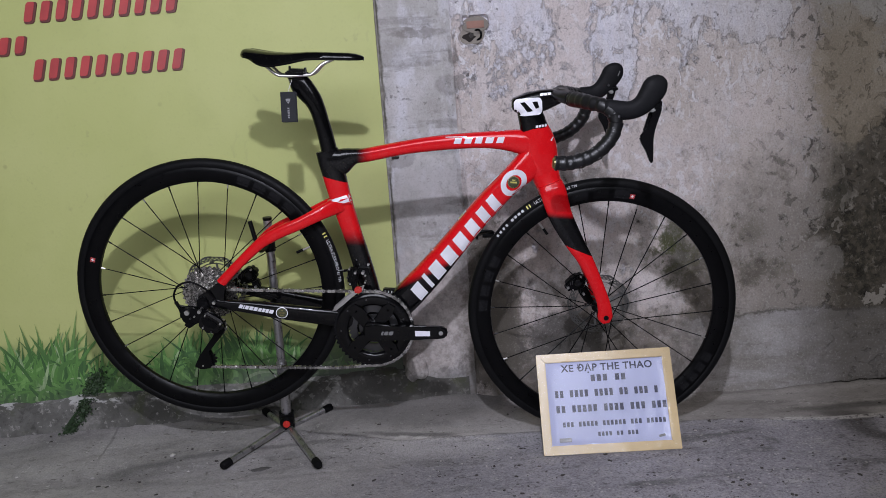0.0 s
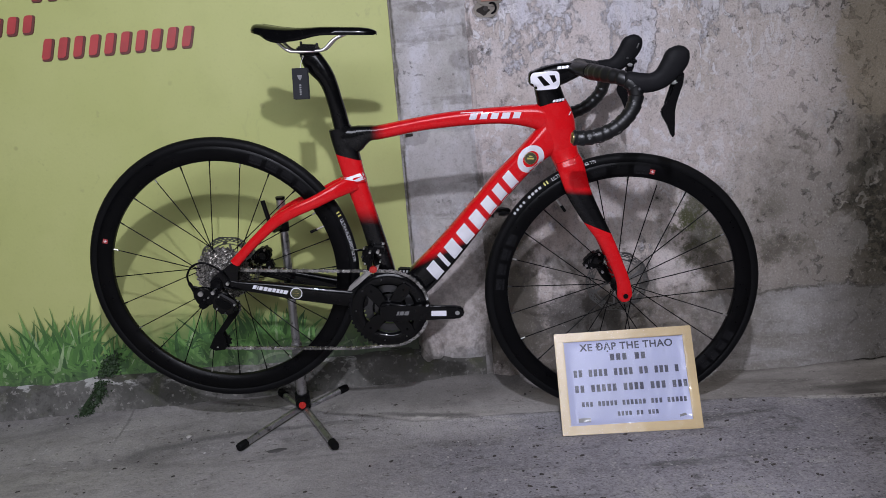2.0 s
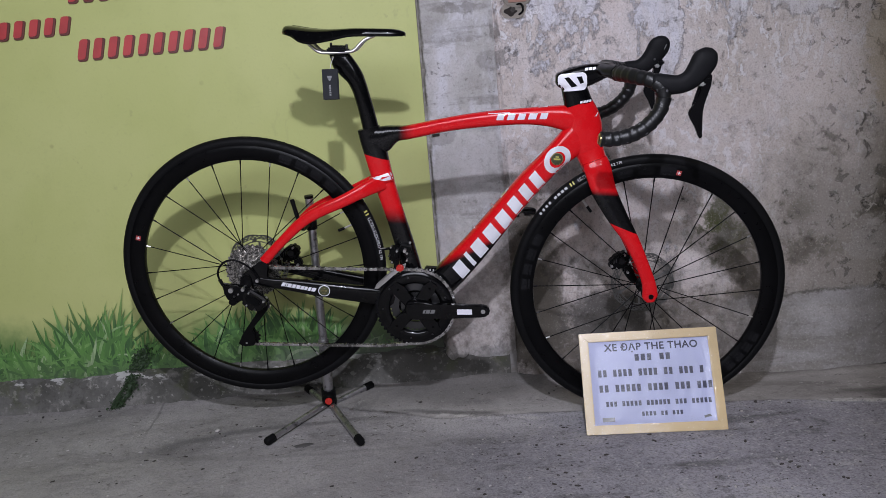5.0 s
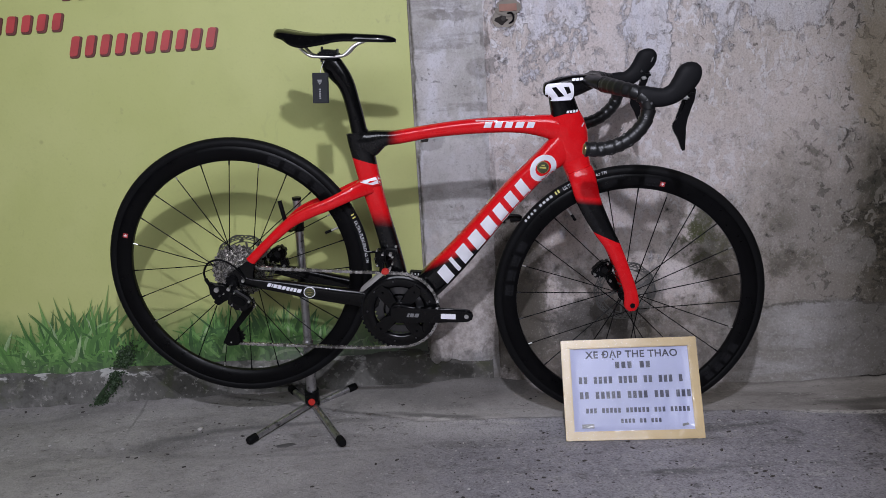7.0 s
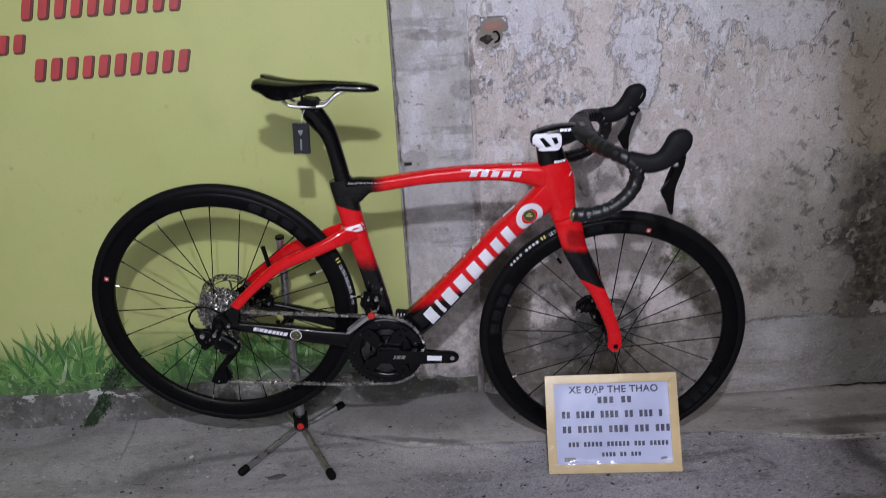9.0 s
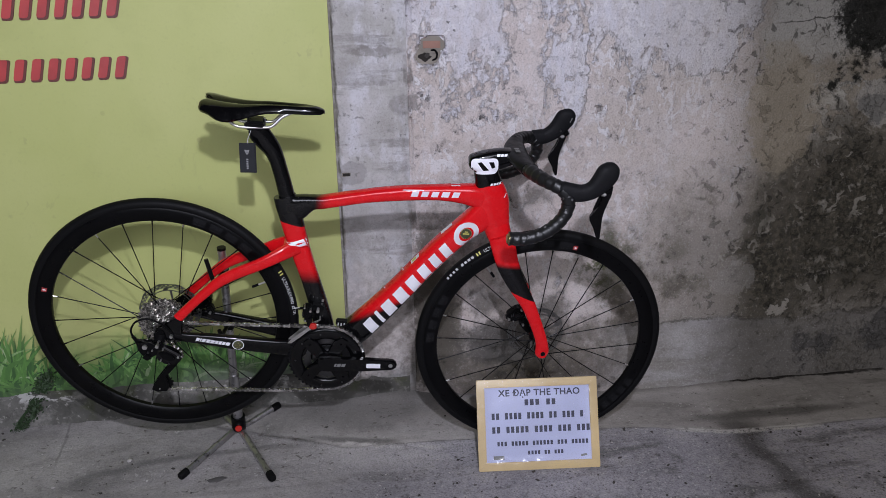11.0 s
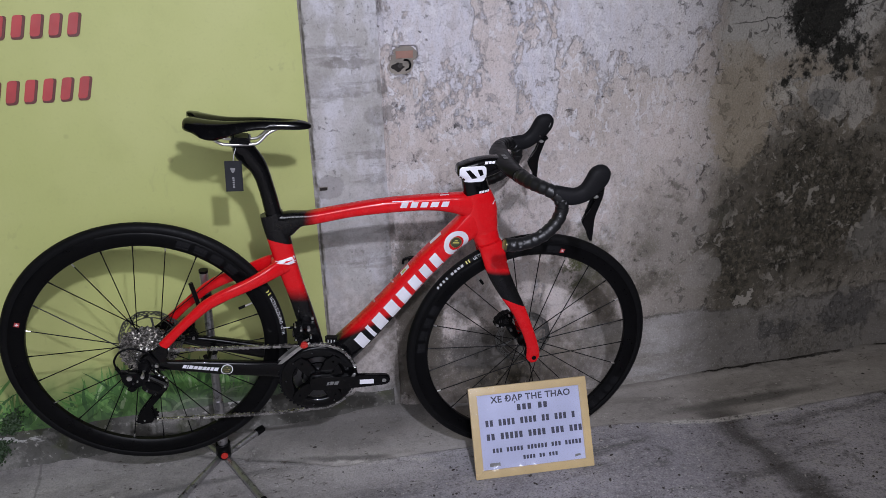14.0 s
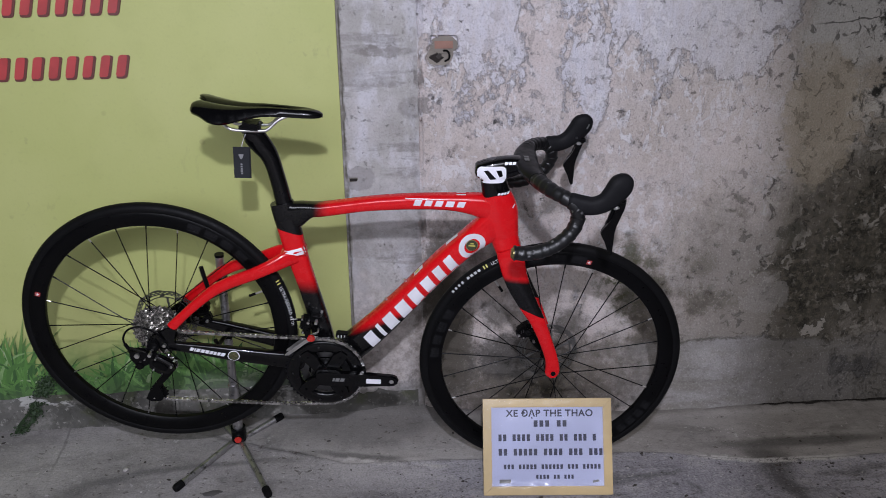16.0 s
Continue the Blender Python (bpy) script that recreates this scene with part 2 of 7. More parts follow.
    c = k.mix(k.m("MULTIPLY", soot, 0.96), c, (0.010, 0.0105, 0.0085))
    # smoother patches of later render
    for cx, cz, rx, rz, tone, keep in ((1.345, 0.90, 0.12, 0.26, (0.37, 0.315, 0.235), 0.55), (1.725, 0.905, 0.17, 0.085, (0.38, 0.355, 0.32), 0.85), (1.675, 0.885, 0.085, 0.045, (0.17, 0.165, 0.155), 0.8), (1.235, 0.355, 0.095, 0.055, (0.30, 0.28, 0.26), 0.45),
                                       (1.90, 0.42, 0.12, 0.10, (0.22, 0.21, 0.195), 0.5), (1.386, 0.233, 0.030, 0.022, (0.40, 0.37, 0.33), 0.8)):
        f = k.ramp(k.blob(w, cx, cz, rx, rz), 0.10, 0.22)
        c = k.mix(k.m("MULTIPLY", f, keep), c, tone)
    # the cement band along the foot
    rise = k.m("ADD", p[2], k.m("ADD", k.m("MULTIPLY", k.m("SUBTRACT", mid, 0.5), 0.10), k.m("MULTIPLY", k.m("SUBTRACT", big, 0.5), 0.16)))
    reach = k.ramp(w[0], 0.72, 0.98)
    band = k.m("MULTIPLY", k.ramp(rise, 0.215, 0.232, 1.0, 0.0), reach)
    tone = k.mix(k.ramp(k.noise(k.scaled(v, (0.6, 1, 1.4)), 6, 7, 0.66, 0.4), 0.40, 0.62), (0.36, 0.345, 0.345), (0.235, 0.222, 0.205))
    tone = k.mix(k.ramp(k.noise(k.scaled(v, (0.5, 1, 1.6)), 13, 6, 0.7), 0.56, 0.68, 0.0, 0.55), tone, (0.12, 0.112, 0.10))
    tone = k.mix(k.ramp(k.m("ADD", w[0], k.m("MULTIPLY", k.m("SUBTRACT", mid, 0.5), 0.3)), 1.02, 1.34, 0.0, 0.72), tone, (0.115, 0.104, 0.090))
    c = k.mix(k.m("MULTIPLY", band, 0.88), c, tone)
    c = k.mix(k.m("MULTIPLY", k.m("MULTIPLY", k.ramp(k.m("ABSOLUTE", k.m("SUBTRACT", rise, 0.222)), 0.002, 0.009, 1.0, 0.0), reach), k.ramp(mid, 0.42, 0.55, 0.1, 0.75)), c, (0.08, 0.072, 0.062))
    c = k.mix(k.m("MULTIPLY", k.ramp(k.m("MAXIMUM", k.blob(w, 1.565, 0.115, 0.115, 0.042), k.blob(w, 1.86, 0.13, 0.12, 0.09)), 0.05, 0.3), 0.72), c, (0.075, 0.072, 0.072))
    # broken edge beside the pillar
    strip = k.m("ADD", k.m("ABSOLUTE", k.m("SUBTRACT", p[0], 0.187)), k.m("MULTIPLY", k.m("SUBTRACT", k.noise(k.scaled(v, (1, 1, 0.5)), 16, 5), 0.5), 0.05))
    gaps = k.ramp(k.noise(k.scaled(v, (0.2, 0.2, 1)), 5.5, 4), 0.50, 0.58, 0.15, 1.0)
    c = k.mix(k.m("MULTIPLY", k.m("MULTIPLY", k.ramp(strip, 0.003, 0.008, 1.0, 0.0), k.ramp(fine, 0.35, 0.6, 0.4, 0.85)), gaps), c, (0.15, 0.135, 0.125))
    c = k.mix(k.m("MULTIPLY", k.ramp(k.blob(w, 0.190, 0.970, 0.030, 0.050), 0.05, 0.2), 0.7), c, (0.21, 0.195, 0.185))
    line = k.m("ABSOLUTE", k.m("ADD", k.m("SUBTRACT", p[2], 1.175), k.m("ADD", k.m("MULTIPLY", k.m("SUBTRACT", mid, 0.5), 0.05), k.m("MULTIPLY", k.m("SUBTRACT", p[0], 1.40), -0.10))))
    c = k.mix(k.m("MULTIPLY", k.m("MULTIPLY", k.ramp(line, 0.0010, 0.0026, 1.0, 0.0), k.ramp(p[0], 1.28, 1.34)), 0.8), c, (0.05, 0.046, 0.04))
    green = k.m("MULTIPLY", k.blob(p, 0.78, 0.44, 0.14, 0.13), k.ramp(fine, 0.44, 0.56))
    c = k.mix(green, c, (0.075, 0.085, 0.03))
    # pits and specks
    pits = k.m("MULTIPLY", k.ramp(k.noise(v, 40, 3, 0.55, 0.4), 0.675, 0.71), k.ramp(k.noise(v, 4, 3), 0.44, 0.62))
    specks = k.m("MULTIPLY", k.ramp(k.noise(v, 120, 3, 0.6), 0.63, 0.68), k.ramp(k.noise(v, 9, 3), 0.44, 0.64))
    c = k.mix(k.m("MAXIMUM", k.m("MULTIPLY", pits, 0.65), k.m("MULTIPLY", specks, 0.40)), c, (0.11, 0.096, 0.082))
    c = k.mix(k.ramp(grit, 0.48, 0.70, 0.0, 0.34), c, (0.14, 0.125, 0.11))
    c = k.mix(k.m("MULTIPLY", k.ramp(grit, 0.46, 0.30, 0.0, 0.25), k.ramp(k.m("MAXIMUM", mould, soot), 0.0, 1.0, 1.0, 0.12)), c, (0.66, 0.63, 0.62))
    k.colour(c)
    h = k.m("ADD", k.m("MULTIPLY", k.m("ADD", k.m("MAXIMUM", white, flake), skin_on), 0.40), k.m("ADD", k.m("MULTIPLY", fine, 0.9), k.m("MULTIPLY", grit, 0.4)))
    k.bump(k.m("SUBTRACT", k.m("ADD", h, k.m("MULTIPLY", scab, 0.4)), k.m("ADD", pits, k.m("MULTIPLY", nick, 0.6))), 0.95, 0.006)
    return k.mat


def pillar_concrete():
    k = Nodes("pillar_concrete", 0.85)
    v = k.pos()
    p = k.xyz(v)
    big, mid, fine, grit = k.noise(v, 4.2, 6), k.noise(v, 13, 10, 0.68, 0.3), k.noise(v, 38, 9, 0.72), k.noise(v, 180, 4, 0.7)
    w = k.xyz(k.warp(v, 14, 0.06, 6))
    c = k.mix(k.ramp(big, 0.38, 0.62), (0.555, 0.531, 0.535), (0.42, 0.403, 0.387))
    c = k.mix(k.ramp(k.noise(k.scaled(v, (1, 1, 0.45)), 9, 6, 0.6), 0.48, 0.60, 0.0, 0.72), c, (0.62, 0.61, 0.65))
    c = k.mix(k.ramp(mid, 0.52, 0.64, 0.0, 0.55), c, (0.36, 0.34, 0.325))
    c = k.mix(k.ramp(fine, 0.56, 0.68, 0.0, 0.5), c, (0.62, 0.60, 0.61))
    c = k.mix(k.ramp(fine, 0.42, 0.32, 0.0, 0.45), c, (0.24, 0.225, 0.215))
    specks = k.m("MULTIPLY", k.ramp(k.noise(v, 80, 3, 0.6), 0.62, 0.67), k.ramp(k.noise(v, 7, 4), 0.38, 0.62))
    c = k.mix(k.m("MULTIPLY", specks, 0.5), c, (0.14, 0.13, 0.125))
    # level marks of the old shuttering, and darker bands
    boards = k.noise(k.scaled(v, (0.6, 1, 4.0)), 4.5, 5, 0.6)
    c = k.mix(k.m("MULTIPLY", k.ramp(boards, 0.55, 0.62), k.ramp(fine, 0.36, 0.58, 0.15, 0.65)), c, (0.23, 0.215, 0.205))
    for cx, cz, rx, rz, keep in ((0.085, 1.115, 0.095, 0.018, 0.7), (-0.005, 1.06, 0.05, 0.05, 0.35), (0.06, 0.58, 0.12, 0.06, 0.45), (0.165, 0.965, 0.05, 0.035, 0.55), (0.0, 0.50, 0.04, 0.12, 0.4)):
        c = k.mix(k.m("MULTIPLY", k.m("MULTIPLY", k.ramp(k.blob(w, cx, cz, rx, rz), 0.03, 0.35), keep), k.ramp(fine, 0.34, 0.56, 0.4, 1.0)), c, (0.20, 0.185, 0.17))
    c = k.mix(k.ramp(grit, 0.45, 0.70, 0.0, 0.28), c, (0.19, 0.18, 0.17))
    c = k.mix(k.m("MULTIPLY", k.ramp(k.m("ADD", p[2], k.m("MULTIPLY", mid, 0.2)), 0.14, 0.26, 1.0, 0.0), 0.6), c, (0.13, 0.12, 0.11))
    pink = k.m("MULTIPLY", k.ramp(k.m("ADD", p[2], k.m("MULTIPLY", k.m("SUBTRACT", mid, 0.5), 0.5)), 0.36, 0.56, 0.75, 0.0), k.ramp(k.m("ADD", p[2], k.m("MULTIPLY", k.m("SUBTRACT", fine, 0.5), 0.10)), 0.10, 0.15))
    c = k.mix(pink, c, k.mix(k.ramp(fine, 0.40, 0.60), (0.36, 0.312, 0.286), (0.60, 0.54, 0.515)))
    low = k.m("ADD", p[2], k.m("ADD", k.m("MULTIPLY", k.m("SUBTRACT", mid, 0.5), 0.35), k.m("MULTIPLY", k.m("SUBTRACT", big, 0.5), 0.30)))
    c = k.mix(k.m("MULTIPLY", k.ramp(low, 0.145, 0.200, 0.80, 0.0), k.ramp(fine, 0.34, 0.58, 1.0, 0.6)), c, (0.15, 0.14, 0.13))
    rim = k.ramp(k.blob(w, 0.012, 0.772, 0.052, 0.040), 0.12, 0.2)
    c = k.mix(k.m("MULTIPLY", rim, 0.55), c, (0.27, 0.255, 0.255))
    strip = k.m("ADD", p[0], k.m("MULTIPLY", k.m("SUBTRACT", k.noise(k.scaled(v, (1, 1, 0.5)), 16, 5), 0.5), 0.06))
    gaps = k.ramp(k.noise(k.scaled(v, (0.2, 0.2, 1)), 5.5, 4), 0.50, 0.58, 0.15, 1.0)
    c = k.mix(k.m("MULTIPLY", k.m("MULTIPLY", k.ramp(strip, 0.164, 0.172), k.ramp(fine, 0.35, 0.6, 0.35, 0.85)), gaps), c, (0.17, 0.155, 0.145))
    side_damp = k.m("MULTIPLY", k.ramp(w[0], 0.120, 0.170), k.ramp(w[2], 0.52, 0.68, 1.0, 0.0))
    c = k.mix(k.m("MULTIPLY", side_damp, k.ramp(fine, 0.34, 0.58, 0.75, 0.4)), c, (0.14, 0.125, 0.108))
    # worn edge next to the painted wall
    c = k.mix(k.m("MULTIPLY", k.ramp(k.m("ADD", p[0], k.m("MULTIPLY", k.m("SUBTRACT", mid, 0.5), 0.035)), -0.026, -0.019, 1.0, 0.0), k.ramp(fine, 0.35, 0.6, 0.45, 0.95)), c, (0.19, 0.175, 0.15))
    k.colour(c)
    k.bump(k.m("SUBTRACT", k.m("ADD", k.m("MULTIPLY", fine, 0.9), k.m("MULTIPLY", grit, 0.5)), specks), 0.85, 0.004)
    return k.mat


def mural_paint():
    k = Nodes("yellow_wall_paint", 0.62)
    v = k.pos()
    p = k.xyz(v)
    big, mid, grit = k.noise(v, 1.6, 4), k.noise(v, 8, 7, 0.6), k.noise(v, 120, 4)
    c = k.mix(k.ramp(big, 0.35, 0.65), (0.440, 0.470, 0.163), (0.482, 0.503, 0.194))
    c = k.mix(k.ramp(mid, 0.5, 0.75, 0.0, 0.35), c, (0.40, 0.42, 0.15))
    # painted green wash behind the blades
    wash = k.m("ADD", p[2], k.m("MULTIPLY", k.m("SUBTRACT", mid, 0.5), 0.22))
    c = k.mix(k.ramp(wash, 0.19, 0.34, 0.92, 0.0), c, (0.075, 0.175, 0.042))
    dirt_shade = k.m("ADD", p[2], k.m("MULTIPLY", k.m("SUBTRACT", k.noise(v, 14, 6), 0.5), 0.12))
    reach = k.ramp(p[0], -0.85, -0.45, 0.195, 0.27)
    c = k.mix(k.ramp(dirt_shade, 0.155, reach, 0.9, 0.0), c, (0.085, 0.09, 0.075))
    spots = k.m("MULTIPLY", k.ramp(k.cells(v, 9), 0.05, 0.09, 1.0, 0.0), k.ramp(k.noise(v, 3.3, 3), 0.5, 0.6))
    c = k.mix(k.m("MULTIPLY", spots, 0.5), c, (0.25, 0.23, 0.09))
    smear = k.m("MULTIPLY", k.ramp(k.noise(k.scaled(v, (1.3, 1, 0.8)), 16, 5, 0.62, 0.8), 0.63, 0.70), k.ramp(k.noise(v, 2.3, 3), 0.46, 0.60))
    c = k.mix(k.m("MULTIPLY", smear, 0.30), c, (0.27, 0.25, 0.12))
    c = k.mix(k.m("MULTIPLY", k.ramp(grit, 0.56, 0.70), 0.12), c, (0.30, 0.30, 0.14))
    k.colour(c)
    k.bump(k.m("ADD", k.m("MULTIPLY", mid, 0.4), k.m("MULTIPLY", grit, 0.25)), 0.4, 0.003)
    return k.mat


def grass_paint():
    k = Nodes("painted_grass", 0.62)
    g = k.t.nodes.new("ShaderNodeNewGeometry")
    r = g.outputs["Random Per Island"]
    v = g.outputs["Position"]
    p = k.xyz(v)
    mid, brush = k.noise(v, 12, 5), k.noise(k.scaled(v, (3, 1, 0.6)), 60, 4, 0.6)
    c = k.mix(k.ramp(r, 0.0, 0.55), (0.036, 0.098, 0.026), (0.100, 0.238, 0.050))
    c = k.mix(k.ramp(r, 0.55, 0.88), c, (0.160, 0.320, 0.085))
    c = k.mix(k.ramp(r, 0.93, 0.97, 0.0, 0.85), c, (0.34, 0.44, 0.24))
    c = k.mix(k.ramp(brush, 0.40, 0.64, 0.0, 0.40), c, (0.055, 0.135, 0.036))
    # the tips thin out over the yellow paint, the feet are smudged with dirt
    c = k.mix(k.ramp(k.m("ADD", p[2], k.m("MULTIPLY", k.m("SUBTRACT", mid, 0.5), 0.10)), 0.27, 0.40, 0.0, 0.62), c, (0.29, 0.37, 0.12))
    c = k.mix(k.ramp(k.m("ADD", p[2], k.m("MULTIPLY", mid, 0.12)), 0.18, 0.28, 0.55, 0.0), c, (0.07, 0.095, 0.055))
    right = k.m("MULTIPLY", k.ramp(p[0], -0.62, -0.42), k.ramp(k.m("ADD", p[2], k.m("MULTIPLY", mid, 0.10)), 0.19, 0.27, 0.70, 0.0))
    c = k.mix(right, c, (0.12, 0.125, 0.11))
    k.colour(c)
    return k.mat


def plinth_concrete():
    k = Nodes("rough_concrete", 0.9)
    v = k.pos()
    big, mid, fine = k.noise(v, 4, 6), k.noise(v, 18, 8, 0.7), k.noise(v, 90, 5)
    c = k.mix(k.ramp(big, 0.35, 0.65), (0.165, 0.160, 0.148), (0.080, 0.078, 0.070))
    p = k.xyz(v)
    c = k.mix(k.ramp(mid, 0.52, 0.66, 0.0, 0.55), c, (0.30, 0.285, 0.265))
    c = k.mix(k.ramp(mid, 0.44, 0.34, 0.0, 0.6), c, (0.05, 0.049, 0.043))
    c = k.mix(k.m("MULTIPLY", k.ramp(k.noise(k.scaled(v, (0.6, 1, 1.3)), 24, 4, 0.6), 0.56, 0.61), k.ramp(p[2], 0.112, 0.140, 0.0, 0.85)), c, (0.50, 0.49, 0.47))
    c = k.mix(k.m("MULTIPLY", k.ramp(k.noise(v, 60, 3), 0.60, 0.65), 0.5), c, (0.36, 0.345, 0.32))
    c = k.mix(k.m("MULTIPLY", k.ramp(k.m("ADD", p[0], k.m("MULTIPLY", k.m("SUBTRACT", big, 0.5), 0.4)), -0.35, -0.05), 0.55), c, (0.07, 0.065, 0.06))
    moss = k.m("MULTIPLY", k.ramp(p[2], 0.02, 0.10, 0.2, 1.0), k.ramp(k.noise(v, 11, 5), 0.54, 0.66))
    c = k.mix(k.m("MULTIPLY", moss, 0.45), c, (0.07, 0.08, 0.035))
    c = k.mix(k.ramp(fine, 0.5, 0.8, 0.0, 0.5), c, (0.05, 0.05, 0.042))
    k.colour(c)
    k.bump(k.m("ADD", mid, k.m("MULTIPLY", fine, 0.4)), 0.9, 0.006)
    return k.mat


def ground_concrete():
    k = Nodes("alley_concrete", 0.82)
    v = k.pos()
    p = k.xyz(v)
    big, mid, fine, grit = k.noise(v, 1.7, 6), k.noise(v, 9, 8, 0.68, 0.3), k.noise(v, 45, 7, 0.7), k.noise(v, 190, 4)
    # edge of the smoother apron along the wall
    edge = k.m("ADD", k.ramp(p[0], 0.75, 1.15, 0.100, 0.012), k.m("MULTIPLY", k.m("SUBTRACT", -0.05, p[0], clamp=True), 0.36))
    edge = k.m("ADD", edge, k.m("MULTIPLY", k.m("SUBTRACT", k.noise(v, 6, 6, 0.65), 0.5), 0.022))
    apron = k.ramp(k.m("SUBTRACT", p[1], edge), -0.004, 0.004)
    rough_c = k.mix(k.ramp(big, 0.35, 0.65), (0.392, 0.378, 0.410), (0.255, 0.245, 0.267))
    rough_c = k.mix(k.ramp(mid, 0.54, 0.68, 0.0, 0.6), rough_c, (0.40, 0.385, 0.38))
    rough_c = k.mix(k.ramp(mid, 0.44, 0.34, 0.0, 0.55), rough_c, (0.085, 0.08, 0.082))
    streak = k.noise(k.scaled(v, (0.35, 1.6, 1)), 6, 6, 0.65)
    rough_c = k.mix(k.ramp(streak, 0.53, 0.66, 0.0, 0.65), rough_c, (0.10, 0.096, 0.098))
    rough_c = k.mix(k.ramp(fine, 0.52, 0.68, 0.0, 0.55), rough_c, (0.42, 0.405, 0.40))
    rough_c = k.mix(k.ramp(fine, 0.44, 0.32, 0.0, 0.65), rough_c, (0.06, 0.057, 0.058))
    stones = k.ramp(k.cells(v, 75), 0.16, 0.28, 1.0, 0.0)
    rough_c = k.mix(k.m("MULTIPLY", stones, k.ramp(k.noise(v, 30, 2), 0.45, 0.6, 0.0, 0.6)), rough_c, (0.50, 0.48, 0.46))
    tar = k.m("MULTIPLY", k.ramp(k.cells(v, 42), 0.13, 0.2, 1.0, 0.0), k.ramp(k.noise(v, 16, 2), 0.52, 0.6))
    rough_c = k.mix(k.m("MULTIPLY", tar, 0.85), rough_c, (0.035, 0.033, 0.034))
    smooth_c = k.mix(k.ramp(big, 0.35, 0.65), (0.385, 0.363, 0.346), (0.258, 0.243, 0.231))
    smooth_c = k.mix(k.ramp(mid, 0.5, 0.72, 0.0, 0.4), smooth_c, (0.15, 0.143, 0.138))
    smooth_c = k.mix(k.ramp(fine, 0.5, 0.7, 0.0, 0.3), smooth_c, (0.40, 0.37, 0.345))
    smooth_c = k.mix(k.ramp(k.noise(k.scaled(v, (0.5, 1.3, 1)), 5, 7, 0.68, 0.4), 0.50, 0.64, 0.0, 0.42), smooth_c, (0.125, 0.116, 0.108))
    smooth_c = k.mix(k.ramp(fine, 0.46, 0.34, 0.0, 0.28), smooth_c, (0.12, 0.112, 0.105))
    smooth_c = k.mix(k.m("MULTIPLY", k.ramp(k.noise(v, 70, 3, 0.6), 0.62, 0.66), k.ramp(k.noise(v, 8, 3), 0.45, 0.6, 0.1, 0.6)), smooth_c, (0.50, 0.48, 0.46))
    worn = k.ramp(k.m("ADD", p[0], k.m("MULTIPLY", k.m("SUBTRACT", big, 0.5), 0.9)), -0.25, 0.40, 0.85, 0.0)
    rough_c = k.mix(worn, rough_c, smooth_c)
    c = k.mix(apron, rough_c, smooth_c)
    # a dark oval ring
    ox, oy = k.m("DIVIDE", k.m("ADD", p[0], 0.28), 0.50), k.m("DIVIDE", k.m("SUBTRACT", p[1], 0.045), 0.088)
    oval = k.m("ADD", k.m("SQRT", k.m("ADD", k.m("MULTIPLY", ox, ox), k.m("MULTIPLY", oy, oy))), k.m("MULTIPLY", k.m("SUBTRACT", mid, 0.5), 0.35))
    ring = k.m("MULTIPLY", k.ramp(k.m("ABSOLUTE", k.m("SUBTRACT", oval, 1.0)), 0.03, 0.17, 1.0, 0.0), k.ramp(p[0], -0.35, -0.05, 1.0, 0.0))
    c = k.mix(k.m("MULTIPLY", ring, k.ramp(p[1], 0.0, 0.07, 0.18, 0.50)), c, (0.075, 0.072, 0.072))
    # a soft shadow streak on the apron, painted into the colour
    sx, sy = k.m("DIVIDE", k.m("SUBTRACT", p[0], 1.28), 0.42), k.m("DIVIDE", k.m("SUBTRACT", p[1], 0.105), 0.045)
    streak_shade = k.m("SUBTRACT", 1.0, k.m("SQRT", k.m("ADD", k.m("MULTIPLY", sx, sx), k.m("MULTIPLY", sy, sy))), clamp=True)
    c = k.mix(k.ramp(k.m("ADD", streak_shade, k.m("MULTIPLY", k.m("SUBTRACT", mid, 0.5), 0.5)), 0.05, 0.7, 0.0, 0.65), c, (0.05, 0.048, 0.045))
    # dirt along the wall foot under the crank, with the bike's shade painted in
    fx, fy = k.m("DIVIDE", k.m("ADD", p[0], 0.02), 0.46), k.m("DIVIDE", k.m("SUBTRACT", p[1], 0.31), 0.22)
    dirt_shade = k.m("SUBTRACT", 1.0, k.m("SQRT", k.m("ADD", k.m("MULTIPLY", fx, fx), k.m("MULTIPLY", fy, fy))), clamp=True)
    c = k.mix(k.ramp(k.m("ADD", dirt_shade, k.m("MULTIPLY", k.m("SUBTRACT", mid, 0.5), 0.8)), 0.03, 0.65, 0.0, 0.60), c, (0.11, 0.104, 0.098))
    # a dark streak with a pale broken lip across the apron
    streak_off = k.m("SUBTRACT", k.m("ADD", p[1], k.m("ADD", k.m("MULTIPLY", p[0], 0.16), k.m("MULTIPLY", k.m("SUBTRACT", mid, 0.5), 0.05))), 0.126)
    span = k.m("MULTIPLY", k.ramp(p[0], -0.24, -0.08), k.ramp(p[0], 0.07, 0.12, 1.0, 0.0))
    c = k.mix(k.m("MULTIPLY", k.m("MULTIPLY", k.ramp(k.m("ABSOLUTE", streak_off), 0.004, 0.016, 1.0, 0.0), span), 0.62), c, (0.085, 0.081, 0.079))
    pale = k.m("MULTIPLY", k.ramp(k.m("ABSOLUTE", k.m("ADD", streak_off, 0.020)), 0.002, 0.009, 1.0, 0.0), k.m("MULTIPLY", k.ramp(p[0], -0.10, -0.04), k.ramp(p[0], 0.16, 0.28, 1.0, 0.0)))
    c = k.mix(k.m("MULTIPLY", pale, k.ramp(fine, 0.42, 0.56, 0.0, 0.75)), c, (0.50, 0.475, 0.45))
    # joint between two slabs
    slab_gap = k.m("ABSOLUTE", k.m("ADD", k.m("ADD", p[0], 0.868), k.m("MULTIPLY", k.m("SUBTRACT", k.noise(v, 9, 5), 0.5), 0.03)))
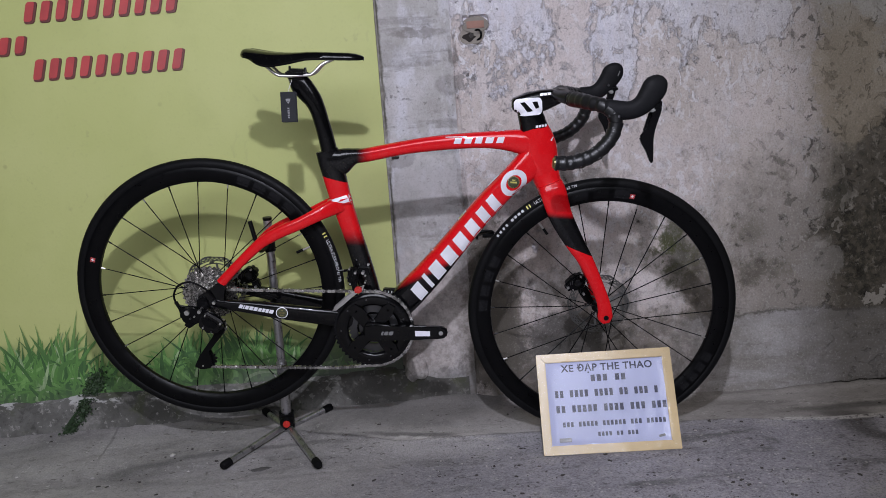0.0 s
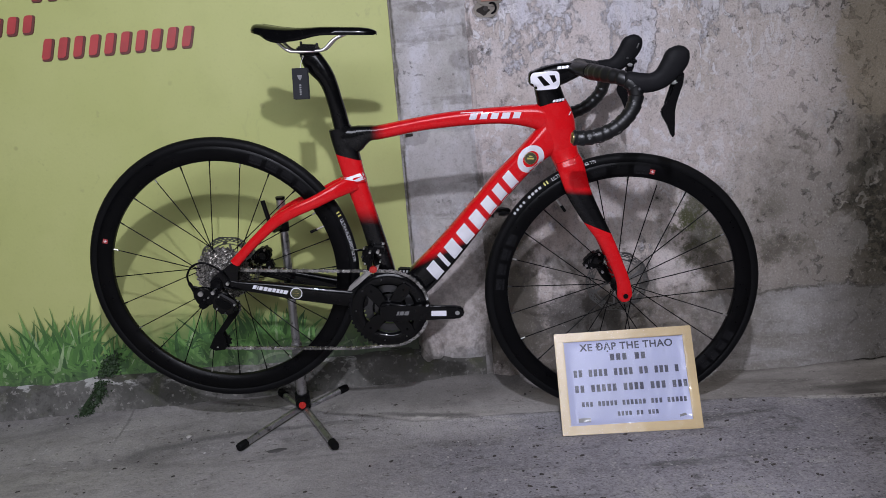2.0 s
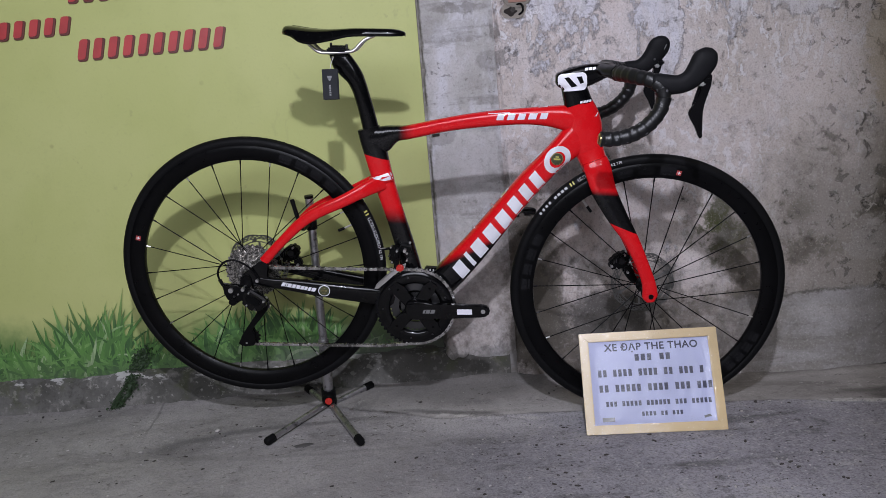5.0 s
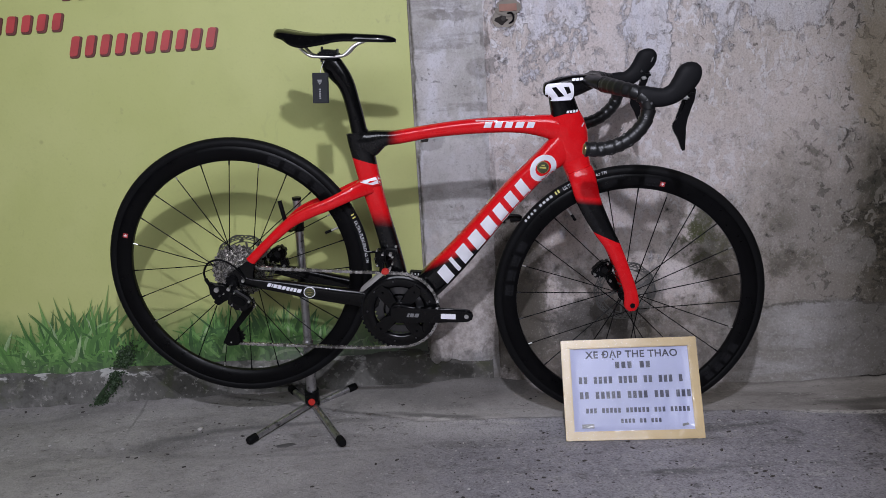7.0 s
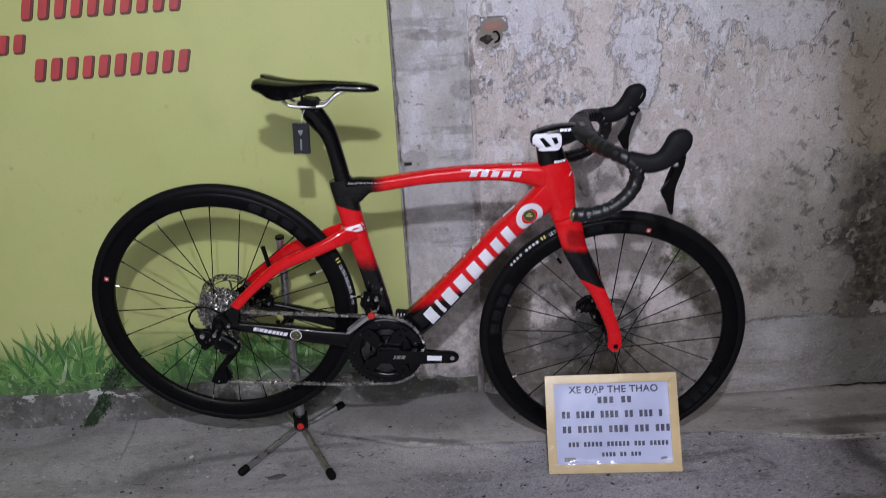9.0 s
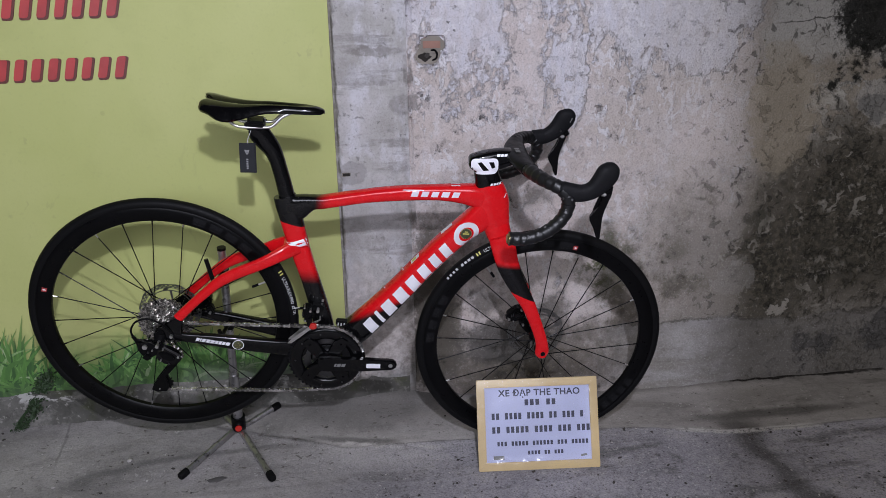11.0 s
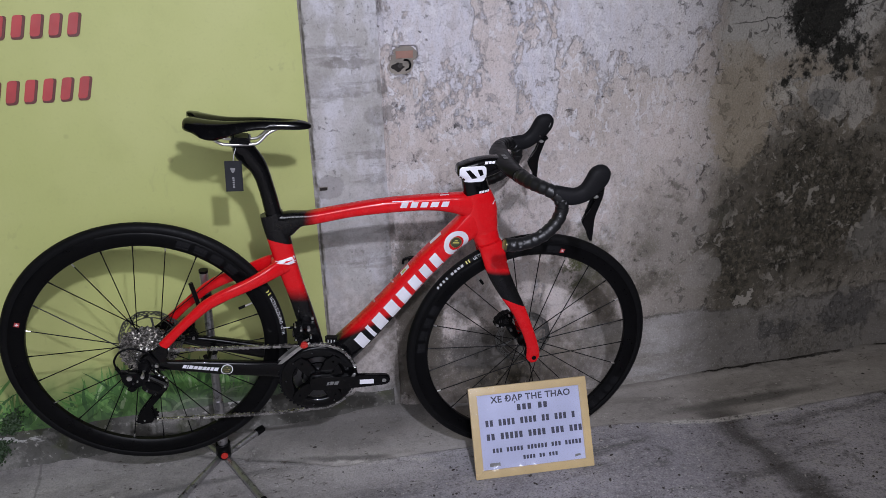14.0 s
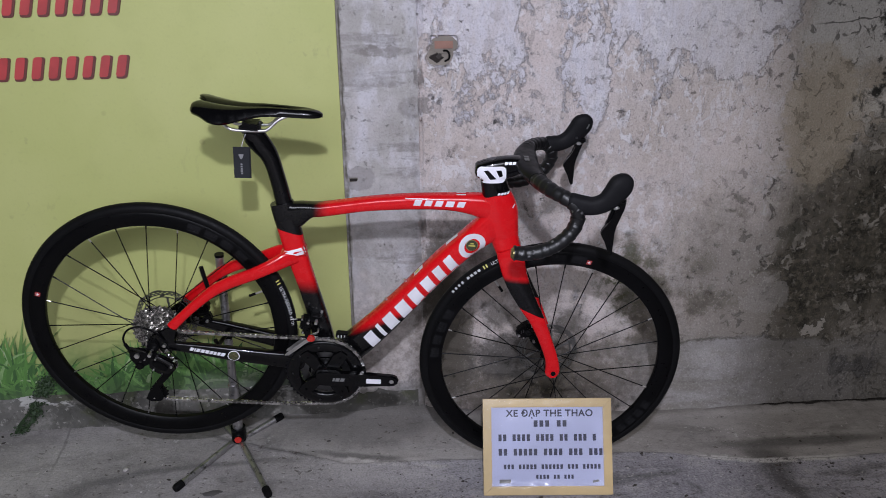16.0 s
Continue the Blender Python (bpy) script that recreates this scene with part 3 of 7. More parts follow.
    c = k.mix(k.m("MULTIPLY", k.ramp(slab_gap, 0.0012, 0.005, 0.45, 0.0), k.ramp(p[1], 0.08, 0.20)), c, (0.10, 0.095, 0.09))
    # a painted shade band where neither lamp reaches, from the apron into the alley
    shade_band = k.m("ABSOLUTE", k.m("SUBTRACT", p[0], k.m("ADD", 1.135, k.m("MULTIPLY", k.m("SUBTRACT", k.noise(v, 4, 5, 0.6), 0.5), 0.16))))
    shade_band = k.m("ADD", shade_band, k.m("MULTIPLY", k.m("SUBTRACT", mid, 0.5), 0.12))
    c = k.mix(k.m("MULTIPLY", k.ramp(shade_band, 0.005, 0.085, 0.72, 0.0), k.m("MULTIPLY", k.ramp(p[1], 0.05, 0.13, 1.0, 0.0), k.ramp(p[1], -1.0, -0.5))), c, (0.055, 0.051, 0.048))
    # dark joint and a pale broken lip along the apron
    off = k.m("ABSOLUTE", k.m("SUBTRACT", p[1], edge))
    joint = k.m("MULTIPLY", k.ramp(off, 0.002, 0.012, 1.0, 0.0), k.ramp(k.noise(v, 5, 3), 0.40, 0.65, 0.0, 0.55))
    c = k.mix(joint, c, (0.07, 0.066, 0.064))
    lip = k.m("MULTIPLY", k.ramp(off, 0.004, 0.014, 1.0, 0.0), k.m("MULTIPLY", k.ramp(p[0], 0.92, 0.97), k.ramp(p[0], 1.3, 1.42, 1.0, 0.0)))
    c = k.mix(k.m("MULTIPLY", lip, k.ramp(fine, 0.35, 0.5)), c, (0.46, 0.44, 0.42))
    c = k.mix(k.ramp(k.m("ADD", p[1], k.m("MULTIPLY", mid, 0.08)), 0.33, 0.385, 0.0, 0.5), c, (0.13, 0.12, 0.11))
    crack = k.m("ABSOLUTE", k.m("SUBTRACT", k.m("ADD", p[1], k.m("MULTIPLY", k.m("SUBTRACT", k.noise(v, 11, 6, 0.7), 0.5), 0.05)), 0.333))
    c = k.mix(k.m("MULTIPLY", k.ramp(crack, 0.004, 0.012, 1.0, 0.0), k.m("MULTIPLY", k.ramp(p[0], 1.05, 1.25), k.ramp(k.noise(v, 4, 3), 0.35, 0.5))), c, (0.022, 0.02, 0.018))
    calm = k.m("SUBTRACT", 1.0, k.m("MULTIPLY", k.m("MAXIMUM", apron, worn), 0.65))
    c = k.mix(k.m("MULTIPLY", k.ramp(grit, 0.46, 0.68, 0.0, 0.5), calm), c, (0.07, 0.067, 0.066))
    c = k.mix(k.m("MULTIPLY", k.ramp(grit, 0.44, 0.30, 0.0, 0.4), calm), c, (0.42, 0.40, 0.39))
    pit = k.m("MULTIPLY", k.ramp(k.noise(k.scaled(v, (0.8, 1.3, 1)), 58, 3, 0.6, 0.5), 0.62, 0.68), k.ramp(k.noise(v, 5, 3), 0.42, 0.60))
    c = k.mix(k.m("MULTIPLY", pit, 0.7), c, (0.075, 0.062, 0.052))
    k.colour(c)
    k.rough(k.ramp(mid, 0.3, 0.7, 0.78, 0.98))
    k.bsdf.inputs["Specular IOR Level"].default_value = 0.08
    h = k.m("ADD", k.m("MULTIPLY", fine, k.ramp(apron, 0, 1, 0.8, 0.3)), k.m("MULTIPLY", grit, k.ramp(apron, 0, 1, 0.7, 0.3)))
    k.bump(k.m("SUBTRACT", h, k.m("MULTIPLY", pit, 0.8)), 0.6, 0.005)
    return k.mat


def two_tone(name, cuts):
    """Glossy red paint that turns black on one side of each line. cuts: (a, b, c, fade): black where a*x + b*z > c, over fade metres."""
    k = Nodes(name, 0.22)
    v = k.obj()
    p = k.xyz(v)
    black = None
    for group in cuts:
        one = None
        for a, b, c, fade in group:
            s = k.m("SUBTRACT", k.m("ADD", k.m("MULTIPLY", p[0], a), k.m("MULTIPLY", p[2], b)), c)
            f = k.ramp(s, -fade / 2, fade / 2)
            one = f if one is None else k.m("MULTIPLY", one, f)
        black = one if black is None else k.m("MAXIMUM", black, one)
    flake = k.noise(v, 900, 2)
    red = k.mix(k.ramp(flake, 0.3, 0.7), (0.57, 0.005, 0.009), (0.66, 0.008, 0.012))
    k.colour(k.mix(black, red, (0.0028, 0.0028, 0.0032)) if black is not None else red)
    k.bsdf.inputs["Specular IOR Level"].default_value = 0.12
    k.bsdf.inputs["Coat Weight"].default_value = 0.65
    k.bsdf.inputs["Coat Roughness"].default_value = 0.05
    k.rough(k.ramp(k.noise(v, 40, 4), 0.3, 0.7, 0.2, 0.32))
    return k.mat


def chrome_worn():
    k = Nodes("worn_chrome", 0.22, 1.0)
    v = k.pos()
    n = k.noise(v, 45, 6)
    k.colour(k.mix(k.ramp(n, 0.50, 0.68), (0.55, 0.54, 0.55), (0.15, 0.143, 0.14)))
    k.rough(k.ramp(n, 0.4, 0.7, 0.36, 0.58))
    return k.mat


M_WALL, M_PILLAR, M_MURAL, M_GRASS = wall_plaster(), pillar_concrete(), mural_paint(), grass_paint()
M_PLINTH, M_GROUND = plinth_concrete(), ground_concrete()
M_CHROME = chrome_worn()
M_RED = two_tone("red_gloss_paint", [])
M_TOP = two_tone("top_tube_paint", [[(-1, 0, -0.388, 0.045)]])
M_SEAT_T = two_tone("seat_tube_paint", [[(0.22, 1, 0.376, 0.002)], [(0, -1, -0.165, 0.05)]])
M_DOWN = two_tone("down_tube_paint", [[(0.488, -0.873, 0.195, 0.022)], [(-1, 0, -0.487, 0.03)]])
M_FORK = two_tone("fork_paint", [[(0, -1, -0.253, 0.02), (0.355, 1, 0.4927, 0.002)]])
M_BLACK = plain("black_gloss_carbon", (0.0022, 0.0022, 0.0026), 0.20, coat=0.45)
M_SATIN = plain("black_satin", (0.0032, 0.0032, 0.0036), 0.36)
M_RUBBER = plain("black_tyre_rubber", (0.0048, 0.0048, 0.0053), 0.52, grain=0.25, scale=120)
M_RIM = plain("matt_carbon_rim", (0.0026, 0.0026, 0.0030), 0.33)
M_RIMMARK = plain("dark_grey_rim_print", (0.011, 0.011, 0.012), 0.22)
M_HOOD = plain("grey_black_hood_rubber", (0.0085, 0.0085, 0.0098), 0.60, grain=0.3, scale=150)
M_STEEL = plain("polished_steel", (0.72, 0.71, 0.70), 0.36, 1.0)
M_DARKSTEEL = plain("grey_steel", (0.13, 0.13, 0.135), 0.33, 1.0)
M_ROTOR = plain("brushed_rotor_steel", (0.27, 0.27, 0.265), 0.42, 0.9)
M_WHITE = plain("white_print", (0.74, 0.73, 0.78), 0.35)
M_TYREPRINT = plain("faded_white_print", (0.50, 0.50, 0.515), 0.5)
M_GREYPRINT = plain("grey_print", (0.15, 0.15, 0.15), 0.4)
M_YELLOWPRINT = plain("yellow_print", (0.55, 0.50, 0.12), 0.45)
M_REDBIT = plain("red_plastic", (0.46, 0.022, 0.016), 0.22, coat=0.6)
M_GOLD = plain("brass_ring", (0.50, 0.42, 0.20), 0.3, 1.0)
M_BADGE = plain("olive_badge", (0.060, 0.064, 0.030), 0.4)
M_CARD = plain("black_card", (0.020, 0.021, 0.024), 0.5)
M_FRAME = plain("pale_wood_frame", (0.52, 0.385, 0.19), 0.38, grain=0.2, scale=30, coat=0.3)
M_PAPER = plain("white_paper", (0.43, 0.455, 0.65), 0.6, scale=20)
M_INK = plain("blue_black_ink", (0.034, 0.036, 0.066), 0.6)
M_SIGNRED = plain("red_sign_paint", (0.42, 0.045, 0.045), 0.5, scale=90)
M_SIGNDARK = plain("maroon_sign_edge", (0.12, 0.03, 0.025), 0.55)
M_LEAF = plain("weed_leaf", (0.022, 0.046, 0.015), 0.65, scale=200)
M_CHIP = plain("dark_litter", (0.040, 0.034, 0.030), 0.8, scale=200)
M_TAR = plain("dusty_tar", (0.085, 0.080, 0.078), 0.8, scale=120)
M_PEBBLE = plain("pale_pebble", (0.38, 0.36, 0.34), 0.8, scale=200)
M_BRICK = plain("red_brick", (0.34, 0.195, 0.155), 0.9, grain=0.6, scale=80)
M_MORTAR = plain("grey_mortar", (0.25, 0.225, 0.195), 0.92, grain=0.6, scale=60)
M_HOLE = plain("hollow_shade", (0.03, 0.026, 0.024), 0.9, scale=60)
M_PLAIN = plain("plain_render", (0.30, 0.28, 0.26), 0.9, grain=0.4, scale=20)


def film_wrap():
    """Clear creased film over the sign: mostly see-through, with a gloss."""
    k = Nodes("clear_film")
    v = k.obj()
    clear, gloss, mixer = k.t.nodes.new("ShaderNodeBsdfTransparent"), k.node("ShaderNodeBsdfGlossy", Roughness=0.16), k.node("ShaderNodeMixShader", Fac=0.022)
    crease = k.node("ShaderNodeBump", Strength=0.5, Distance=0.0022)
    k.link(k.noise(k.scaled(v, (1, 1, 0.6)), 38, 3, 0.5, 1.2), crease.inputs["Height"])
    k.link(crease.outputs[0], gloss.inputs["Normal"])
    k.link(clear.outputs[0], mixer.inputs[1])
    k.link(gloss.outputs[0], mixer.inputs[2])
    k.link(mixer.outputs[0], k.t.nodes["Material Output"].inputs["Surface"])
    return k.mat


M_FILM = film_wrap()


# ---- mesh helpers ----
def part(name, bm, mat, parent=None, label="", smooth=True):
    me = bpy.data.meshes.new(name)
    bmesh.ops.recalc_face_normals(bm, faces=bm.faces)
    bm.to_mesh(me)
    bm.free()
    me.materials.append(mat)
    if smooth:
        me.polygons.foreach_set("use_smooth", [True] * len(me.polygons))
        me.set_sharp_from_angle(angle=radians(42))
    ob = new(name, me)
    ob.parent = parent
    if label:
        tagged(ob, label)
    return ob


def thing(name, label, category, m=None, group="", kind=""):
    ob = new(name)
    ob.empty_display_size = 0.05
    if m is not None:
        ob.matrix_world = m
    return tagged(ob, label, category, group, kind)


def catmull(rows, sub):
    """A smooth run through rows of numbers, sub steps between each two."""
    a = np.array(rows, float)
    a = np.vstack([2 * a[0] - a[1], a, 2 * a[-1] - a[-2]])
    out = []
    for i in range(1, len(a) - 2):
        for s in range(sub):
            t = s / sub
            out.append(0.5 * (2 * a[i] + (a[i + 1] - a[i - 1]) * t + (2 * a[i - 1] - 5 * a[i] + 4 * a[i + 1] - a[i + 2]) * t * t
                              + (3 * a[i] - a[i - 1] - 3 * a[i + 1] + a[i + 2]) * t ** 3))
    return np.array(out + [a[-2]])


def skin(bm, rings, caps=True, closed=False):
    vs = [[bm.verts.new(p) for p in r] for r in rings]
    n = len(vs[0])
    pairs = list(zip(vs, vs[1:])) + ([(vs[-1], vs[0])] if closed else [])
    for a, b in pairs:
        for i in range(n):
            bm.faces.new((a[i], a[(i + 1) % n], b[(i + 1) % n], b[i]))
    if caps and not closed:
        bm.faces.new(vs[0][::-1])
        bm.faces.new(vs[-1])
    return vs


def loft(rows, n=20, power=2.6, sub=5, bm=None):
    """A tube through rows (x, z, y, half depth in the bike's plane, half width across it)."""
    bm = bm or bmesh.new()
    run = catmull(rows, sub)
    rings = []
    for i, (x, z, y, a, b) in enumerate(run):
        d = run[min(i + 1, len(run) - 1)] - run[max(i - 1, 0)]
        tx, tz = d[0], d[1]
        ln = math.hypot(tx, tz) or 1
        px, pz = -tz / ln, tx / ln
        ring = []
        for j in range(n):
            w = 2 * math.pi * j / n
            cs, sn = math.cos(w), math.sin(w)
            e = 2 / power
            ca, sb = math.copysign(abs(cs) ** e, cs) * a, math.copysign(abs(sn) ** e, sn) * b
            ring.append((x + px * ca, y + sb, z + pz * ca))
        rings.append(ring)
    skin(bm, rings)
    return bm


def sweep(points, radius, n=10, sub=6, bm=None, flat=1.0):
    """A round tube along a smooth path of 3D points; radius may be a list."""
    bm = bm or bmesh.new()
    rad = radius if isinstance(radius, (list, tuple)) else [radius] * len(points)
    run = catmull([(*p, r) for p, r in zip(points, rad)], sub) if sub > 1 else np.array([(*p, r) for p, r in zip(points, rad)], float)
    rings, side = [], None
    for i in range(len(run)):
        d = Vector(run[min(i + 1, len(run) - 1)][:3]) - Vector(run[max(i - 1, 0)][:3])
        d.normalize()
        if side is None:
            side = d.orthogonal().normalized()
        side = (side - d * side.dot(d)).normalized()
        up = d.cross(side)
        c, r = Vector(run[i][:3]), run[i][3]
        rings.append([c + (side * math.cos(2 * math.pi * j / n) + up * math.sin(2 * math.pi * j / n) * flat) * r for j in range(n)])
    skin(bm, rings)
    return bm


def rod(p, q, r, n=10, bm=None):
    return sweep([p, q], r, n, 1, bm)


def revolve(profile, n=96, bm=None, centre=(0, 0, 0), closed=True):
    """A profile of (radius, y) turned about the y axis through centre."""
    bm = bm or bmesh.new()
    rings = []
    for j in range(n):
        w = 2 * math.pi * j / n
        rings.append([(centre[0] + r * math.cos(w), centre[1] + y, centre[2] + r * math.sin(w)) for r, y in profile])
    skin(bm, rings, closed=True)
    return bm


def prism(outline, y0, y1, bevel=0.0, bm=None):
    """A plate with the outline (x, z), between y0 and y1, with its edges rounded."""
    own = bmesh.new()
    a = [own.verts.new((x, y0, z)) for x, z in outline]
    b = [own.verts.new((x, y1, z)) for x, z in outline]
    n = len(outline)
    own.faces.new(a)
    own.faces.new(b[::-1])
    for i in range(n):
        own.faces.new((a[i], b[i], b[(i + 1) % n], a[(i + 1) % n]))
    if bevel:
        bmesh.ops.bevel(own, geom=own.edges[:], offset=bevel, segments=2, affect="EDGES", clamp_overlap=True)
    if bm is None:
        return own
    me = bpy.data.meshes.new("tmp")
    own.to_mesh(me)
    own.free()
    bm.from_mesh(me)
    bpy.data.meshes.remove(me)
    return bm


def box(size, centre=(0, 0, 0), bevel=0.0, bm=None):
    x, y, z = centre
    sx, sy, sz = (s / 2 for s in size)
    return prism([(x - sx, z - sz), (x + sx, z - sz), (x + sx, z + sz), (x - sx, z + sz)], y - sy, y + sy, bevel, bm)


def tree_of(ob):
    me = ob.data
    return BVHTree.FromPolygons([tuple(v.co) for v in me.vertices], [tuple(p.vertices) for p in me.polygons])


def tree_of_all(*obs):
    pts, faces = [], []
    for ob in obs:
        faces += [tuple(len(pts) + i for i in p.vertices) for p in ob.data.polygons]
        pts += [tuple(v.co) for v in ob.data.vertices]
    return BVHTree.FromPolygons(pts, faces)


def decal(quads, tree, lift=0.0006, bm=None, nx=5, ny=5, side=-1):
    """Thin print laid onto a surface seen across the bike: quads of four (x, z) corners."""
    bm = bm or bmesh.new()
    for q in quads:
        q = [Vector(c) for c in q]
        grid = []
        for j in range(ny + 1):
            row = []
            for i in range(nx + 1):
                s, t = i / nx, j / ny
                c = (q[0] * (1 - s) + q[1] * s) * (1 - t) + (q[3] * (1 - s) + q[2] * s) * t
                hit = tree.ray_cast(Vector((c.x, side * 0.5, c.y)), Vector((0, -side, 0)))
                row.append(bm.verts.new((c.x, hit[0].y + side * lift, c.y)) if hit[0] else None)
            grid.append(row)
        for j in range(ny):
            for i in range(nx):
                f = (grid[j][i], grid[j][i + 1], grid[j + 1][i + 1], grid[j + 1][i])
                if all(f):
                    bm.faces.new(f)
    bmesh.ops.remove_doubles(bm, verts=bm.verts[:], dist=2e-5)
    return bm


def ring_quads(cx, cz, r0, r1, n=24, stretch=1.0, turn=0.0, a0=0.0, a1=360.0):
    out = []
    ct, st = math.cos(turn), math.sin(turn)

    def at(r, w):
        x, z = r * math.cos(w) * stretch, r * math.sin(w)
        return (cx + x * ct - z * st, cz + x * st + z * ct)
    for j in range(n):
        w0, w1 = radians(a0 + (a1 - a0) * j / n), radians(a0 + (a1 - a0) * (j + 1) / n)
        out.append([at(r0, w0), at(r1, w0), at(r1, w1), at(r0, w1)])
    return out


def fbm(x, y, z, k=3):
    s, a = 0.0, 1.0
    for i in range(k):
        s += a * noise.noise(Vector((x, y, z)) * (2.0 ** i))
        a *= 0.5
    return s


# ---- the setting ----
WALL_Y = 0.347


def smooth(x, lo, hi):
    t = min(1.0, max(0.0, (x - lo) / (hi - lo)))
    return t * t * (3 - 2 * t)


def apron_edge(x):
    return 0.100 - 0.088 * smooth(x, 0.75, 1.15) + 0.36 * max(0.0, -0.05 - x)


def ground_z(x, y):
    rise = 0.058 - 0.076 * smooth(x, -0.25, 0.95)
    e = 0.02
    t = min(1.0, max(0.0, (y - e) / (WALL_Y - e)))
    return rise * t


def lines(*runs):
    """Grid lines: (start, end, step) runs, end to end."""
    out = []
    for a, b, step in runs:
        n = max(1, round((b - a) / step))
        out += [a + (b - a) * i / n for i in range(n)]
    return out + [runs[-1][1]]


def sheet(name, us, vs, place, mat, label, category):
    """A grid of us by vs, each vertex set by place(u, v)."""
    pts = [place(u, v) for v in vs for u in us]
    n = len(us)
    faces = [(j * n + i, j * n + i + 1, (j + 1) * n + i + 1, (j + 1) * n + i) for j in range(len(vs) - 1) for i in range(n - 1)]
    me = bpy.data.meshes.new(name)
    me.from_pydata(pts, [], faces)
    me.polygons.foreach_set("use_smooth", [True] * len(me.polygons))
    me.materials.append(mat)
    ob = new(name, me)
    return tagged(ob, label, category, kind="structure")


def ground_place(x, y):
    z = ground_z(x, y)
    if -2.2 < x < 3 and y > -1.6:
        z += 0.0022 * fbm(x * 5, y * 5, 0.3)
        off = y - apron_edge(x) - 0.012 * noise.noise(Vector((x * 6, 0, 2)))
        z += 0.0035 * smooth(off, -0.008, 0.004) - 0.0018
        if off < 0:
            z += 0.0013 * noise.noise(Vector((x * 40, y * 40, 0)))
        foot = smooth(y, 0.285, 0.345)
        z += foot * (0.006 + 0.016 * max(-0.2, fbm(x * 4.5, 2.2, y * 9)) + 0.004 * noise.noise(Vector((x * 33, 4, y * 33))))
    return (x, y, z)


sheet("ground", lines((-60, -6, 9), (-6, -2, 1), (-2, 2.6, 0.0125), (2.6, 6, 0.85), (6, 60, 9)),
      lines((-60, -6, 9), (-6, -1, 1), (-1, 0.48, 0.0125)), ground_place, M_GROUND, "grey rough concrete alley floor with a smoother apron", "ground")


def slab(name, x0, x1, z0, z1, front, back, mat, label, dx=0.5, dz=0.5, place=None):
    """A wall with thickness: a fine front face and a plain back and sides."""
    xs, zs = lines((x0, x1, dx)), lines((z0, z1, dz))
    return wall_grid(name, xs, zs, place or (lambda x, z: front), back, mat, label)


def wall_grid(name, xs, zs, front, back, mat, label):
    n, m = len(xs), len(zs)
    pts = [(x, front(x, z), z) for z in zs for x in xs]
    faces = [(j * n + i, j * n + i + 1, (j + 1) * n + i + 1, (j + 1) * n + i) for j in range(m - 1) for i in range(n - 1)]
    base = len(pts)
    rim = [i for i in range(n)] + [j * n + n - 1 for j in range(1, m)] + [(m - 1) * n + i for i in range(n - 2, -1, -1)] + [j * n for j in range(m - 2, 0, -1)]
    pts += [(pts[i][0], back, pts[i][2]) for i in rim]
    k = len(rim)
    for i in range(k):
        faces.append((rim[(i + 1) % k], rim[i], base + i, base + (i + 1) % k))
    faces.append([base + i for i in range(k)])
    me = bpy.data.meshes.new(name)
    me.from_pydata(pts, [], faces)
    me.polygons.foreach_set("use_smooth", [True] * len(me.polygons))
    me.set_sharp_from_angle(angle=radians(50))
    me.materials.append(mat)
    return tagged(new(name, me), label, "wall", kind="structure")


HOLE = (0.243, 1.103)


def right_front(x, z):
    y = WALL_Y - 0.0025 * fbm(x * 3, 0.5, z * 3) - 0.0012 * noise.noise(Vector((x * 22, 1, z * 22)))
    # a thicker, broken coat of render at the foot
    foot = 0.17 + 0.05 * noise.noise(Vector((x * 3, 5, 0))) + 0.012 * noise.noise(Vector((x * 20, 6, 0)))
    y -= 0.010 * (1 - smooth(z, foot - 0.02, foot + 0.012))
    # the long crack beside the pillar
    line = 0.185 + 0.010 * noise.noise(Vector((2, 7, z * 6)))
    y += 0.010 * math.exp(-((x - line) / 0.006) ** 2) * (0.5 + 0.5 * smooth(noise.noise(Vector((0, 8, z * 5))), -0.3, 0.3))
    # the broken hole that shows brick
    d = math.hypot((x - HOLE[0]) / 0.042, (z - HOLE[1]) / 0.036) + 0.35 * noise.noise(Vector((x * 40, 9, z * 40)))
    y += 0.016 * (1 - smooth(d, 0.75, 1.0))
    bx, bz = (x - HOLE[0] - 0.010) / 0.036, (z - HOLE[1] - 0.026) / 0.022
    if max(abs(bx), abs(bz)) + 0.35 * noise.noise(Vector((x * 55, 3, z * 55))) < 1.0:
        y = max(y, WALL_Y + 0.012)
    return y


def pillar_front(x, z):
    y = WALL_Y - 0.006 - 0.0018 * fbm(x * 5, 3.5, z * 5) - 0.001 * noise.noise(Vector((x * 30, 2, z * 30)))
    chip = smooth(noise.noise(Vector((1, 4, z * 14))), 0.05, 0.35)
    y += 0.012 * (1 - smooth(x, -0.033 + 0.006, -0.033 + 0.010 + 0.016 * chip))
    y += 0.007 * smooth(x, 0.150 + 0.012 * noise.noise(Vector((3, 3, z * 7))), 0.176)
    # a lump of mortar at its foot
    lump = math.hypot((x - 0.005) / 0.040, (z - 0.150) / 0.042)
    y -= 0.022 * (1 - smooth(lump, 0.35, 1.0))
    # small chipped socket
    d = math.hypot((x + 0.008) / 0.012, (z - 0.768) / 0.005)
    y += 0.014 * (1 - smooth(d, 0.7, 1.0))
    return y


def mural_front(x, z):
    return WALL_Y - 0.0022 * fbm(x * 2.2, 6.5, z * 2.2) - 0.0004 * noise.noise(Vector((x * 25, 2, z * 25)))


